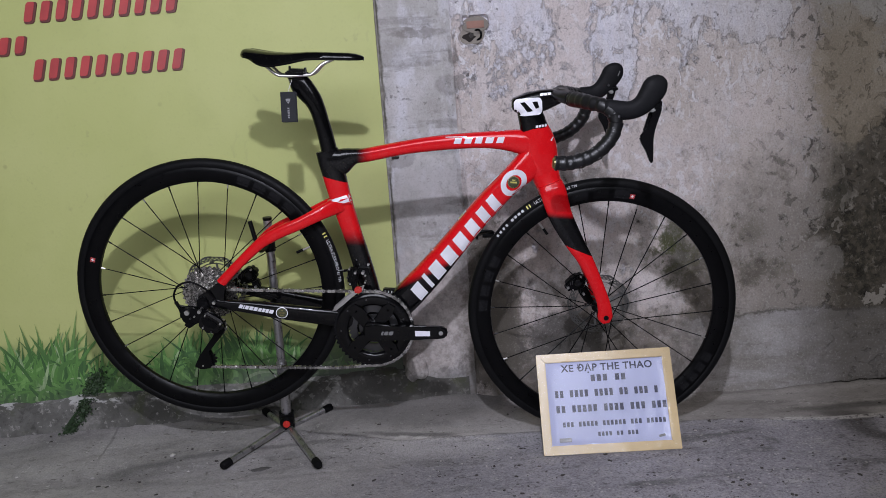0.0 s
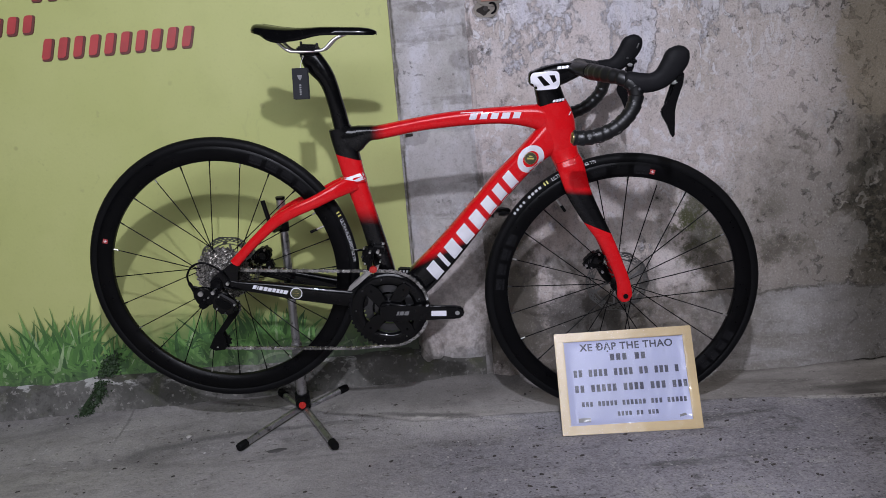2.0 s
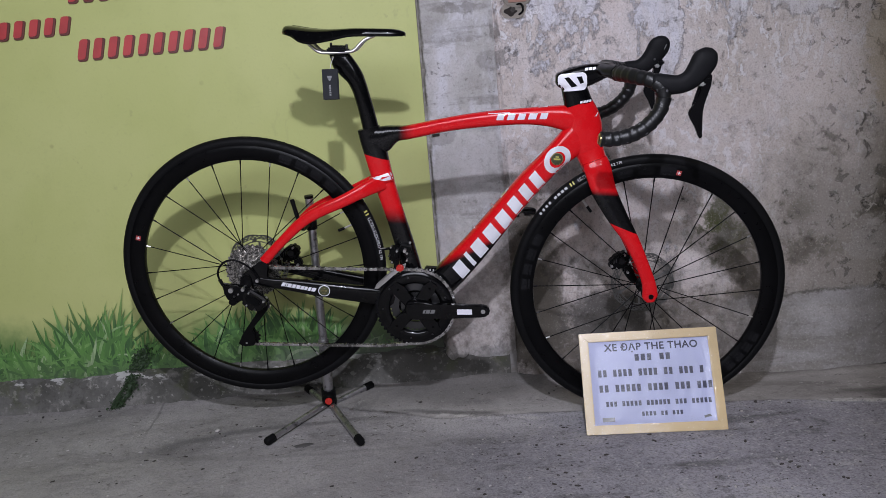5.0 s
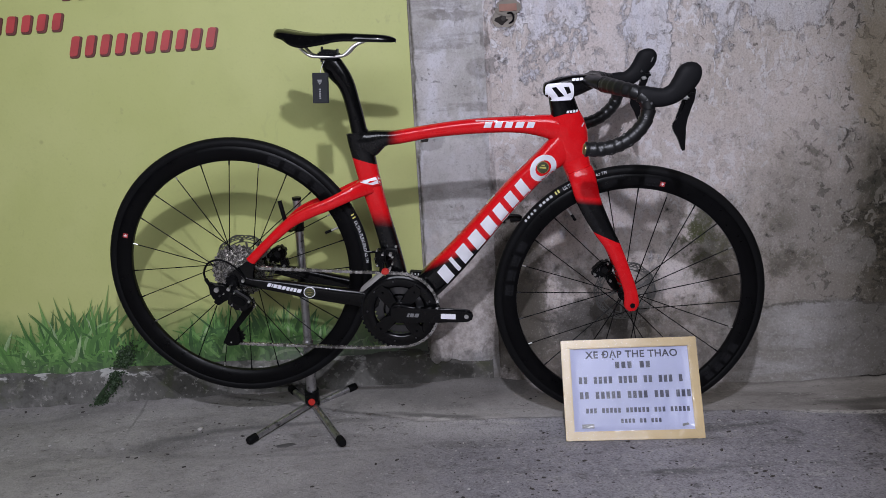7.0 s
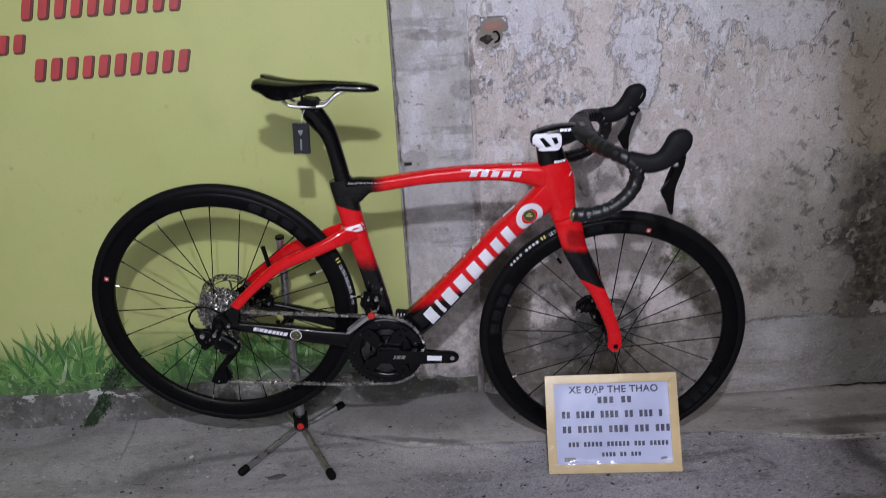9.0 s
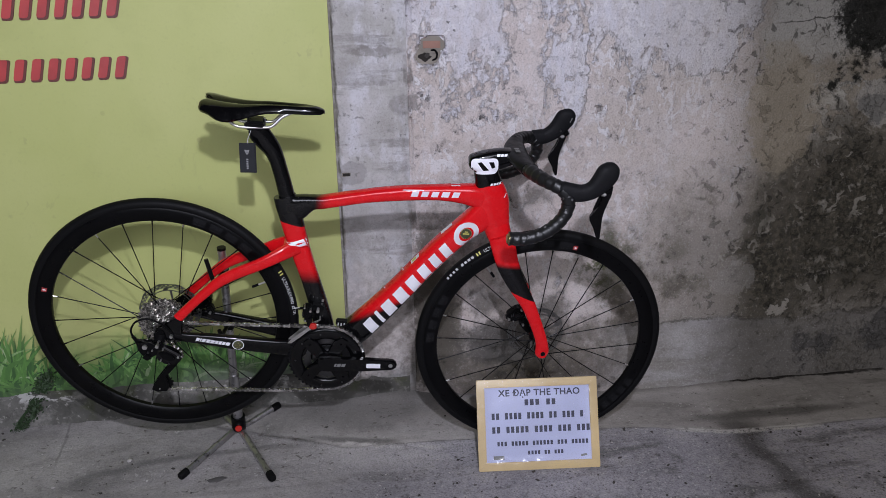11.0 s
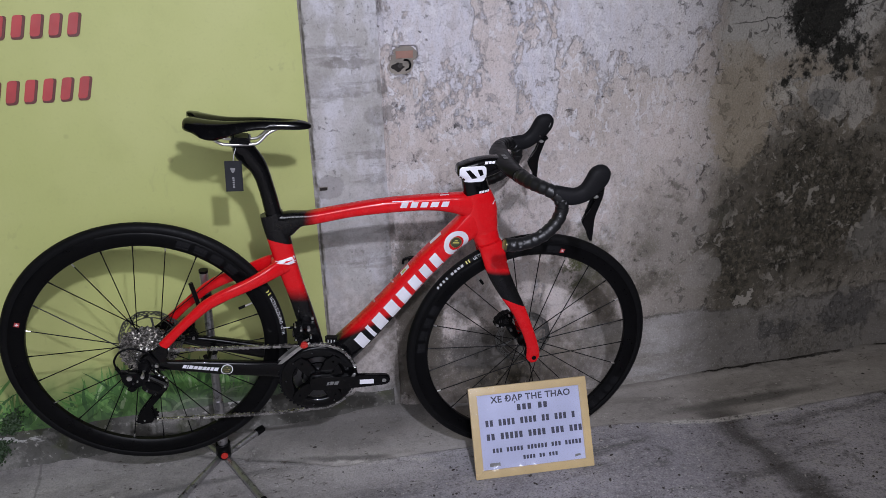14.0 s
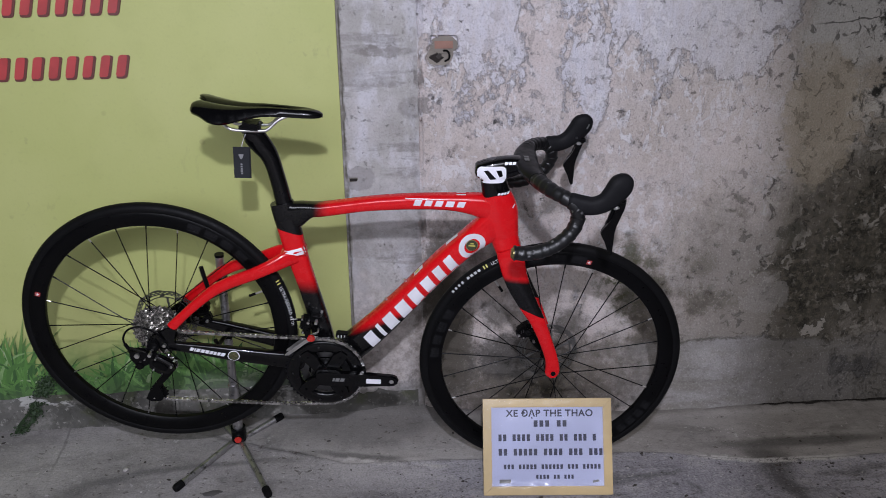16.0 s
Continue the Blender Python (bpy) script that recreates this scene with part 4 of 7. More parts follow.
wall_grid("wall_mural", lines((-7, -2.2, 1.2), (-2.2, -0.0335, 0.02)), lines((-0.1, 1.5, 0.02), (1.5, 2.8, 0.65)), mural_front, 0.56, M_MURAL,
          "yellow-green painted wall with a painted grass border")
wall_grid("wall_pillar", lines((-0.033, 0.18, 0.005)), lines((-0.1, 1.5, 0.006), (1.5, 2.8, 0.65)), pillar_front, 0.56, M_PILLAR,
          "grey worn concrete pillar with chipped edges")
wall_grid("wall_right", lines((0.18, 0.32, 0.004), (0.32, 2.3, 0.011), (2.3, 7, 1.2)), lines((-0.1, 1.02, 0.011), (1.02, 1.18, 0.005), (1.18, 1.5, 0.011), (1.5, 2.8, 0.65)), right_front, 0.56, M_WALL,
          "weathered peeling plaster wall with dark damp stains")


def plinth_front(x, z):
    fade = smooth(0.14 - x, 0.0, 0.30)
    top = 0.118 + 0.030 * fade + 0.010 * fbm(x * 5, 0, 9)
    y = WALL_Y - 0.007 - fade * (0.015 + 0.012 * smooth(0.15 - z, 0.0, 0.12)) - 0.005 * fbm(x * 9, 1.5, z * 9) * (0.3 + 0.7 * fade)
    return y + (0.009 + 0.014 * fade) * smooth(z, top - 0.012, top + 0.004)


plinth = wall_grid("plinth", lines((-7, -2.2, 1.2), (-2.2, 0.16, 0.01)), lines((-0.02, 0.155, 0.0085)), plinth_front, 0.40, M_PLINTH,
          "rough grey concrete plinth along the wall foot")
tagged(plinth, category="plinth")

# plain walls that close the alley behind the camera
slab("wall_back", -7, 7, -0.1, 3.0, -4.4, -4.6, M_PLAIN, "plain rendered wall across the alley")
for sx, nm in ((-7, "wall_west"), (7.2, "wall_east")):
    b = box((0.2, 5.2, 3.1), (sx, -2.0, 1.45))
    tagged(part(nm, b, M_PLAIN, smooth=False), "plain rendered end wall of the alley", "wall", kind="structure")


# ---- painted grass, digits and small things on the wall ----
def grass():
    """Painted clumps: broad upright strokes behind, a tangle of lighter curved ones in front."""
    rng = random.Random(4)
    bm = bmesh.new()
    knots = ((-2.1, 0.20), (-1.27, 0.16), (-1.15, 0.235), (-1.10, 0.285), (-1.03, 0.285), (-0.96, 0.240), (-0.90, 0.14), (-0.86, 0.075), (-0.80, 0.09), (-0.73, 0.185), (-0.60, 0.215), (-0.50, 0.225), (-0.40, 0.190), (-0.30, 0.130), (-0.22, 0.070), (-0.12, 0.030))
    for i in range(1500):
        x = rng.uniform(-2.1, -0.12)
        crest = float(np.interp(x, [q[0] for q in knots], [q[1] for q in knots])) * (0.92 + 0.35 * noise.noise(Vector((x * 11, 8, 1))))
        if x > -0.30 and rng.random() < 0.35:
            continue
        kind = rng.random()
        if i < 700:
            tall, w, lean, bend = crest * rng.uniform(0.55, 1.02), rng.uniform(0.007, 0.016), rng.gauss(0.05, 0.20), rng.gauss(0.05, 0.28)
        elif kind < 0.7:
            tall, w, lean, bend = crest * rng.uniform(0.30, 0.75), rng.uniform(0.005, 0.011), rng.gauss(0.05, 0.45), rng.gauss(0, 0.55)
        else:
            # drooping leaf
            tall, w, lean, bend = crest * rng.uniform(0.22, 0.45) + 0.02, rng.uniform(0.004, 0.008), rng.gauss(0, 0.7), rng.choice((-1, 1)) * rng.uniform(0.8, 1.7)
        z0 = rng.uniform(0.118, 0.150) + (0.0 if i < 700 else rng.random() ** 2 * crest * 0.35)
        y = WALL_Y - 0.0040 - 0.0016 * i / 1500
        left, right = [], []
        for s in range(8):
            t = s / 7
            cx = x + tall * (lean * t + bend * t * t * 0.6)
            cz = z0 + tall * (t - abs(bend) * 0.55 * t * t)
            hw = w * (1 - t) ** 0.65 * (0.55 + 1.5 * t * (1 - t)) + 0.0002
            dx, dz = lean + 1.2 * bend * t, 1 - 1.1 * abs(bend) * t
            ln = math.hypot(dx, dz) or 1
            left.append(bm.verts.new((cx - hw * dz / ln, y, cz + hw * dx / ln)))
            right.append(bm.verts.new((cx + hw * dz / ln, y, cz - hw * dx / ln)))
        for s in range(7):
            bm.faces.new((left[s], right[s], right[s + 1], left[s + 1]))
    return tagged(part("painted_grass", bm, M_GRASS), "flat green grass blades painted along the wall foot", "mural", kind="stuff")


grass()


def digit_row(x0, x1, z0, z1, count, rise, label):
    """A row of red painted bars, each with a darker edge behind it."""
    row = thing("painted_number_bars", label, "wall sign", pose(x0, WALL_Y, z0), "painted numbers on the wall")
    pitch = (x1 - x0) / count
    h = z1 - z0
    for i in range(count):
        cx, cz = pitch * (i + 0.5), rise * i / count
        w = pitch * 0.27
        for mat, nm, dy, ox, oz, grow in ((M_SIGNDARK, "bar_edge", -0.0048, 0.003, -0.003, 0.0025), (M_SIGNRED, "bar", -0.0062, 0, 0, 0)):
            sl = h * 0.13
            hw = w + grow
            outline = []
            for cxs, czs, a0 in ((1, 1, 0), (-1, 1, 90), (-1, -1, 180), (1, -1, 270)):
                for a in (0, 30, 60, 90):
                    ex, ez = cxs * (hw - 0.007) + 0.007 * math.cos(radians(a0 + a)), czs * (h / 2 + grow - 0.007) + 0.007 * math.sin(radians(a0 + a))
                    outline.append((cx + ox + ex + sl * 2 * ez / h, cz + oz + h / 2 + ez))
            part(nm, prism(outline, dy, dy + 0.0035), mat, row, smooth=False)
    return row


digit_row(-1.000, -0.572, 1.060, 1.115, 10, 0.004, "row of red painted bars with maroon edges on the wall")
digit_row(-1.006, -0.572, 1.219, 1.272, 10, 0.004, "row of red painted bars with maroon edges on the wall")
digit_row(-1.260, -1.000, 1.132, 1.178, 6, 0.004, "short row of red painted bars with maroon edges on the wall")


def wall_hole():
    hole = thing("wall_hole", "broken hole in the plaster showing red brick", "hole", pose(HOLE[0], WALL_Y, HOLE[1]))
    part("brick", box((0.058, 0.02, 0.028), (0.010, 0.0150, 0.026), 0.004), M_BRICK, hole, "exposed pinkish red brick face")
    rng = random.Random(2)
    outline = [((0.014 + 0.007 * rng.random()) * math.cos(a), -0.008 + (0.009 + 0.006 * rng.random()) * math.sin(a)) for a in [i * math.pi / 8 for i in range(16)]]
    # the hollow's shade is a dark plate, not an opening
    part("cavity_plate", prism([(x - 0.010, z) for x, z in outline], 0.0080, 0.020), M_HOLE, hole, "dark plate for the shaded hollow in the brickwork")
    part("broken_stub", prism([(-0.012, -0.004), (-0.004, 0.004), (0.004, 0.002), (0.002, -0.008), (-0.006, -0.012)], 0.0060, 0.012, 0.0015), M_CHIP, hole)
    part("hook", sweep([(0.012, 0.012, -0.018), (0.022, 0.004, -0.012), (0.024, -0.001, 0.0), (0.018, 0.002, 0.010), (0.008, 0.010, 0.010)], 0.0028), M_SATIN, hole, "bent dark wire hook")
    m = [(0.036 * math.cos(a) * (0.9 + 0.25 * rng.random()), -0.004 + 0.026 * math.sin(a) * (0.9 + 0.25 * rng.random())) for a in [i * math.pi / 10 for i in range(20)]]
    bed = [(0.010 + 0.038 * math.cos(a) * (0.92 + 0.2 * rng.random()), 0.026 + 0.024 * math.sin(a) * (0.92 + 0.2 * rng.random())) for a in [i * math.pi / 10 for i in range(20)]]
    part("mortar_bed", prism(bed, 0.0075, 0.017, 0.002), M_MORTAR, hole)
    part("mortar", prism(m, 0.0095, 0.018, 0.002), M_MORTAR, hole, "grey mortar round the hole")
    return hole


wall_hole()


def wall_clip():
    clip = thing("wall_clip", "small black cable clip fixed to the plaster wall", "clip", pose(0.232, WALL_Y - 0.002, 0.527))
    part("loop", sweep([(-0.020, -0.004, -0.010), (-0.018, -0.010, 0.004), (0.0, -0.014, 0.010), (0.022, -0.014, 0.008), (0.030, -0.010, 0.002)], 0.0042), M_SATIN, clip)
    part("pad", box((0.034, 0.012, 0.010), (0.014, -0.004, -0.003), 0.002), M_SATIN, clip)
    return clip


wall_clip()


def pillar_socket():
    so = thing("wall_socket", "small dark chipped slot in the concrete pillar", "hole", pose(-0.006, WALL_Y - 0.0065, 0.768))
    # a dark plate stands in for the shade inside the slot
    part("slot", box((0.021, 0.006, 0.008), (0, 0, 0), 0.001), M_HOLE, so, "dark plate for the shade in the slot")
    part("lip", prism([(-0.014, -0.0065), (0.015, -0.006), (0.014, 0.0065), (-0.013, 0.006)], 0.0005, 0.004, 0.001), M_MORTAR, so)
    return so


pillar_socket()


def weed():
    """Creeping weed that grows from the joint of wall and floor."""
    rng = random.Random(9)
    root = thing("weed", "dark green creeping weed on the wall foot", "plant", pose(-0.98, WALL_Y - 0.03, 0.07))
    stem, leaves = bmesh.new(), bmesh.new()
    for i in range(1500):
        if rng.random() < 0.46:
            # the thick upper tuft
            x, z = 0.046 + rng.gauss(0, 0.013), 0.108 + rng.gauss(0, 0.020)
            x += 0.012 * (z - 0.10) / 0.03
        else:
            t = rng.random() ** 0.9
            clump = noise.noise(Vector((t * 7, 3, 5)))
            x = -0.056 + 0.085 * t + rng.gauss(0, 0.005 + 0.006 * smooth(clump, -0.3, 0.4)) - 0.010 * math.sin(t * 7)
            z = -0.066 + 0.139 * t + rng.gauss(0, 0.006)
        y = -0.014 * rng.random() - 0.002 + (0.028 if z > 0.078 else 0) - 0.020 * smooth(0.0 - z, 0.0, 0.05)
        a, s = rng.uniform(0, 6.28), rng.uniform(0.0024, 0.0050)
        tip = Vector((math.cos(a) * s, -0.6 * s * rng.random(), math.sin(a) * s))
        sd = Vector((-math.sin(a) * s * 0.5, 0.3 * s, math.cos(a) * s * 0.5))
        c = Vector((x, y, z))
        leaves.faces.new([leaves.verts.new(c + q) for q in (-tip, sd - tip * 0.1, tip, -sd - tip * 0.1)])
    for j in range(5):
        p0 = Vector((-0.060 + 0.003 * j, -0.02, -0.056))
        sweep([p0, p0 + Vector((0.026, 0.010, 0.06)), p0 + Vector((0.075, 0.018, 0.115 + 0.006 * j))], 0.0012, 5, 4, stem)
    part("stem", stem, M_LEAF, root)
    part("leaves", leaves, M_LEAF, root, "small dark green leaves", smooth=False)
    return root


weed()


def litter():
    rng = random.Random(11)
    chips, stones = bmesh.new(), bmesh.new()
    for i in range(4200):
        x, y = rng.uniform(-1.5, 2.3), rng.uniform(-0.9, 0.30)
        if y > apron_edge(x) and rng.random() < 0.92 or x < 0.0 and rng.random() < 0.72 or noise.noise(Vector((x * 3.5, y * 5, 6))) < rng.uniform(-0.45, 0.25):
            continue
        pale = rng.random() < 0.22
        bm = stones if pale else chips
        s = rng.uniform(0.0010, 0.0030) if pale else rng.choice((0.0012, 0.0016, 0.002, 0.0024, 0.0032, 0.0050))
        a = rng.uniform(0, 6.28)
        c = Vector((x, y, ground_place(x, y)[2]))
        n = 5
        el = rng.uniform(1.0, 2.2)
        ring = []
        for j in range(n):
            w = 2 * math.pi * j / n
            px, py = s * el * math.cos(w) * rng.uniform(0.7, 1.1), s * math.sin(w) * rng.uniform(0.7, 1.1)
            ring.append(Vector((px * math.cos(a) - py * math.sin(a), px * math.sin(a) + py * math.cos(a), 0)))
        low = [bm.verts.new(c + q - Vector((0, 0, 0.002))) for q in ring]
        top = [bm.verts.new(c + q * 0.7 + Vector((0, 0, s * (0.8 if pale else 0.35)))) for q in ring]
        bm.faces.new(top)
        for j in range(n):
            bm.faces.new((low[j], low[(j + 1) % n], top[(j + 1) % n], top[j]))
    tagged(part("litter_bits", chips, M_CHIP, smooth=False), "dark scattered bits of litter and tar on the concrete", "litter", kind="stuff")
    tagged(part("pebbles", stones, M_PEBBLE, smooth=False), "pale small pebbles scattered on the concrete", "pebbles", kind="stuff")


litter()


def lump(name, size, seed, mat, m, label, category):
    """A rough, weathered lump."""
    bm = bmesh.new()
    bmesh.ops.create_icosphere(bm, subdivisions=4 if size[0] > 0.02 else 2, radius=1.0)
    for v in bm.verts:
        n = v.co.normalized()
        f = 1 + 0.30 * fbm(n.x * 1.5 + seed, n.y * 1.5, n.z * 1.5, 2) + 0.06 * noise.noise(n * 7)
        v.co = (n.x * size[0] * f, n.y * size[1] * f, n.z * size[2] * f)
    ob = part(name, bm, mat)
    ob.matrix_world = m
    return tagged(ob, label, category)


lump("mortar_lump", (0.036, 0.024, 0.038), 3, M_PILLAR, pose(0.003, WALL_Y - 0.010, 0.146), "grey lump of old mortar stuck to the pillar foot", "mortar")
for sx, sy, sr, seed in ((-0.662, 0.128, 0.0085, 1), (-0.845, 0.050, 0.0055, 5)):
    lump("pale_stone", (sr, sr * 0.8, sr * 0.55), seed, M_PEBBLE, pose(sx, sy, ground_place(sx, sy)[2] + sr * 0.35, 0, 0, 40 * seed), "pale chip of stone lying on the concrete", "stone")
lump("tar_blot", (0.026, 0.012, 0.0018), 8, M_TAR, pose(-0.410, 0.024, ground_place(-0.410, 0.024)[2] + 0.0006, 0, 0, 10), "thin dark blot of tar on the concrete", "tar")

# ---- the bicycle: x along it, y away from the viewer's side, z up; its origin is the rear hub ----
AX_X, AX_Z = Vector((0.99130, -0.04585, -0.12339)), Vector((0.11430, -0.16512, 0.97963))
AX_Y = AX_Z.cross(AX_X)
BIKE = Matrix.Translation((-0.4987, 0.0770, 0.4617)) @ Matrix((AX_X, AX_Y, AX_Z)).transposed().to_4x4()
bike = thing("road_bicycle", "red and black carbon road racing bicycle held by a stand", "bicycle", BIKE)
HUB_F = 1.001
R_TYRE, R_RIM = 0.342, 0.284
BB = (0.422, -0.064)


def frame_tubes():
    top = part("top_tube", loft([(0.296, 0.3440, 0, 0.0370, 0.0182), (0.322, 0.3480, 0, 0.0350, 0.0186), (0.345, 0.3590, 0, 0.0258, 0.0186), (0.364, 0.3655, 0, 0.0188, 0.0186), (0.391, 0.3695, 0, 0.0172, 0.019), (0.471, 0.389, 0, 0.0165, 0.019), (0.525, 0.400, 0, 0.0175, 0.019),
                                 (0.592, 0.4105, 0, 0.0185, 0.0195), (0.662, 0.4185, 0, 0.0195, 0.020), (0.713, 0.421, 0, 0.023, 0.021), (0.758, 0.4195, 0, 0.029, 0.023), (0.795, 0.412, 0, 0.034, 0.024)], 24, 2.8), M_TOP, bike, "red arched top tube fading to black at the seat")
    head = part("head_tube", loft([(0.790, 0.454, 0, 0.0355, 0.0225), (0.800, 0.428, 0, 0.0425, 0.025), (0.806, 0.405, 0, 0.046, 0.026), (0.812, 0.380, 0, 0.045, 0.027), (0.822, 0.357, 0, 0.040, 0.027), (0.831, 0.338, 0, 0.034, 0.026)], 24, 2.5), M_RED, bike, "glossy red head tube")
    down = part("down_tube", loft([(0.800, 0.378, 0, 0.040, 0.026), (0.772, 0.350, 0, 0.034, 0.028), (0.740, 0.317, 0, 0.030, 0.029), (0.698, 0.268, 0, 0.0305, 0.029), (0.654, 0.211, 0, 0.0305, 0.029), (0.605, 0.142, 0, 0.032, 0.029),
                                   (0.551, 0.070, 0, 0.035, 0.030), (0.497, 0.005, 0, 0.037, 0.032), (0.445, -0.048, 0, 0.036, 0.034)], 24, 3.2), M_DOWN, bike, "deep red down tube fading to black, with white print")
    seat = part("seat_tube", loft([(0.293, 0.376, 0, 0.0275, 0.017), (0.300, 0.352, 0, 0.0285, 0.018), (0.311, 0.318, 0, 0.0285, 0.019), (0.327, 0.262, 0, 0.0265, 0.019), (0.343, 0.215, 0, 0.0245, 0.019), (0.358, 0.172, 0, 0.0235, 0.019),
                                   (0.380, 0.108, 0, 0.0240, 0.019), (0.402, 0.035, 0, 0.0255, 0.021), (0.418, -0.035, 0, 0.028, 0.030)], 24, 3.0), M_SEAT_T, bike, "aero seat tube, black, red and black again")
    part("bottom_bracket_shell", revolve([(0.0, -0.043), (0.030, -0.043), (0.033, -0.040), (0.033, 0.040), (0.030, 0.043), (0.0, 0.043)], 32, centre=(BB[0], 0, BB[1])), M_BLACK, bike)
    for s in (-1, 1):
        part("seat_stay", loft([(0.338, 0.246, s * 0.013, 0.018, 0.008), (0.312, 0.239, s * 0.024, 0.0190, 0.010), (0.280, 0.224, s * 0.037, 0.0168, 0.010), (0.236, 0.200, s * 0.043, 0.0152, 0.010), (0.186, 0.176, s * 0.047, 0.0148, 0.010),
                                (0.148, 0.153, s * 0.050, 0.0140, 0.010), (0.122, 0.130, s * 0.053, 0.0128, 0.010), (0.080, 0.086, s * 0.058, 0.0118, 0.009), (0.043, 0.043, s * 0.062, 0.0125, 0.008)], 18, 2.6), M_RED, bike, "bent glossy red seat stay")
        part("chain_stay", loft([(0.020, -0.004, s * 0.064, 0.012, 0.007), (0.050, -0.011, s * 0.063, 0.0125, 0.008), (0.122, -0.018, s * 0.058, 0.0165, 0.010), (0.180, -0.026, s * 0.053, 0.0195, 0.011), (0.267, -0.036, s * 0.044, 0.0215, 0.012), (0.330, -0.044, s * 0.036, 0.024, 0.012),
                                 (0.400, -0.058, s * 0.026, 0.028, 0.012)], 18, 3.0), M_BLACK, bike, "black chain stay")
        drop = part("dropout", prism([(0.045, 0.045), (0.056, 0.038), (0.048, 0.006), (0.060, -0.014), (0.020, -0.022), (-0.010, -0.016), (-0.014, 0.006), (0.010, 0.020), (0.032, 0.043)], s * 0.064 - 0.006, s * 0.064 + 0.006, 0.002), M_BLACK, bike)
        part("axle_nut", rod((0, s * 0.066, 0), (0, s * 0.074, 0), 0.0085, 16), M_SATIN, drop)
    cluster = part("stay_bridge", loft([(0.352, 0.262, 0, 0.018, 0.021), (0.325, 0.252, 0, 0.018, 0.026), (0.302, 0.240, 0, 0.013, 0.030)], 18, 2.6), M_RED, bike)
    return top, head, down, seat, cluster


top_tube, head_tube, down_tube, seat_tube, stay_bridge = frame_tubes()


def slanted(x0, x1, z0, z1, sl=0.0):
    return [(x0, z0), (x1, z0), (x1 + sl, z1), (x0 + sl, z1)]


def along(origin, direction, x, z):
    """From a line of print to the bike: x along it, z across it."""
    d = Vector(direction).normalized()
    return (origin[0] + d.x * x - d.y * z, origin[1] + d.y * x + d.x * z)


def word_blocks(origin, direction, widths, height, gap, slant):
    """Print drawn as plain slanted bars: the quads of each."""
    blocks, x = [], 0.0
    for w in widths:
        def q(a, b, c, d):
            return [along(origin, direction, px + slant * pz, pz) for px, pz in ((a, c), (b, c), (b, d), (a, d))]
        blocks.append([q(x, x + w, 0, height)])
        x += w + gap
    return blocks


def print_blocks(name, blocks, tree, mat, parent, label="", lift=0.0006, n=4, side=-1):
    for quads in blocks:
        part(name, decal(quads, tree, lift, nx=n, ny=n, side=side), mat, parent, label)


def upper_patch(name, axis, d, s0, s1, y0, y1, mat, label="", lift=0.0007, tube=None):
    """A patch on the upper face of a tube (the down tube if none is named), by its run along the tube and across it."""
    tube = tube or down_tube
    tree, bm = tree_of(tube), bmesh.new()
    up = Vector((-d[1], 0, d[0]))
    rows = []
    for i in range(7):
        a = s0 + (s1 - s0) * i / 6
        row = []
        for j in range(6):
            o = Vector((axis[0] + d[0] * a, y0 + (y1 - y0) * j / 5, axis[1] + d[1] * a))
            hit = tree.ray_cast(o + up * 0.2, -up)
            row.append(bm.verts.new(hit[0] + hit[1] * lift))
        rows.append(row)
    for i in range(6):
        for j in range(5):
            bm.faces.new((rows[i][j], rows[i][j + 1], rows[i + 1][j + 1], rows[i + 1][j]))
    return part(name, bm, mat, tube, label)


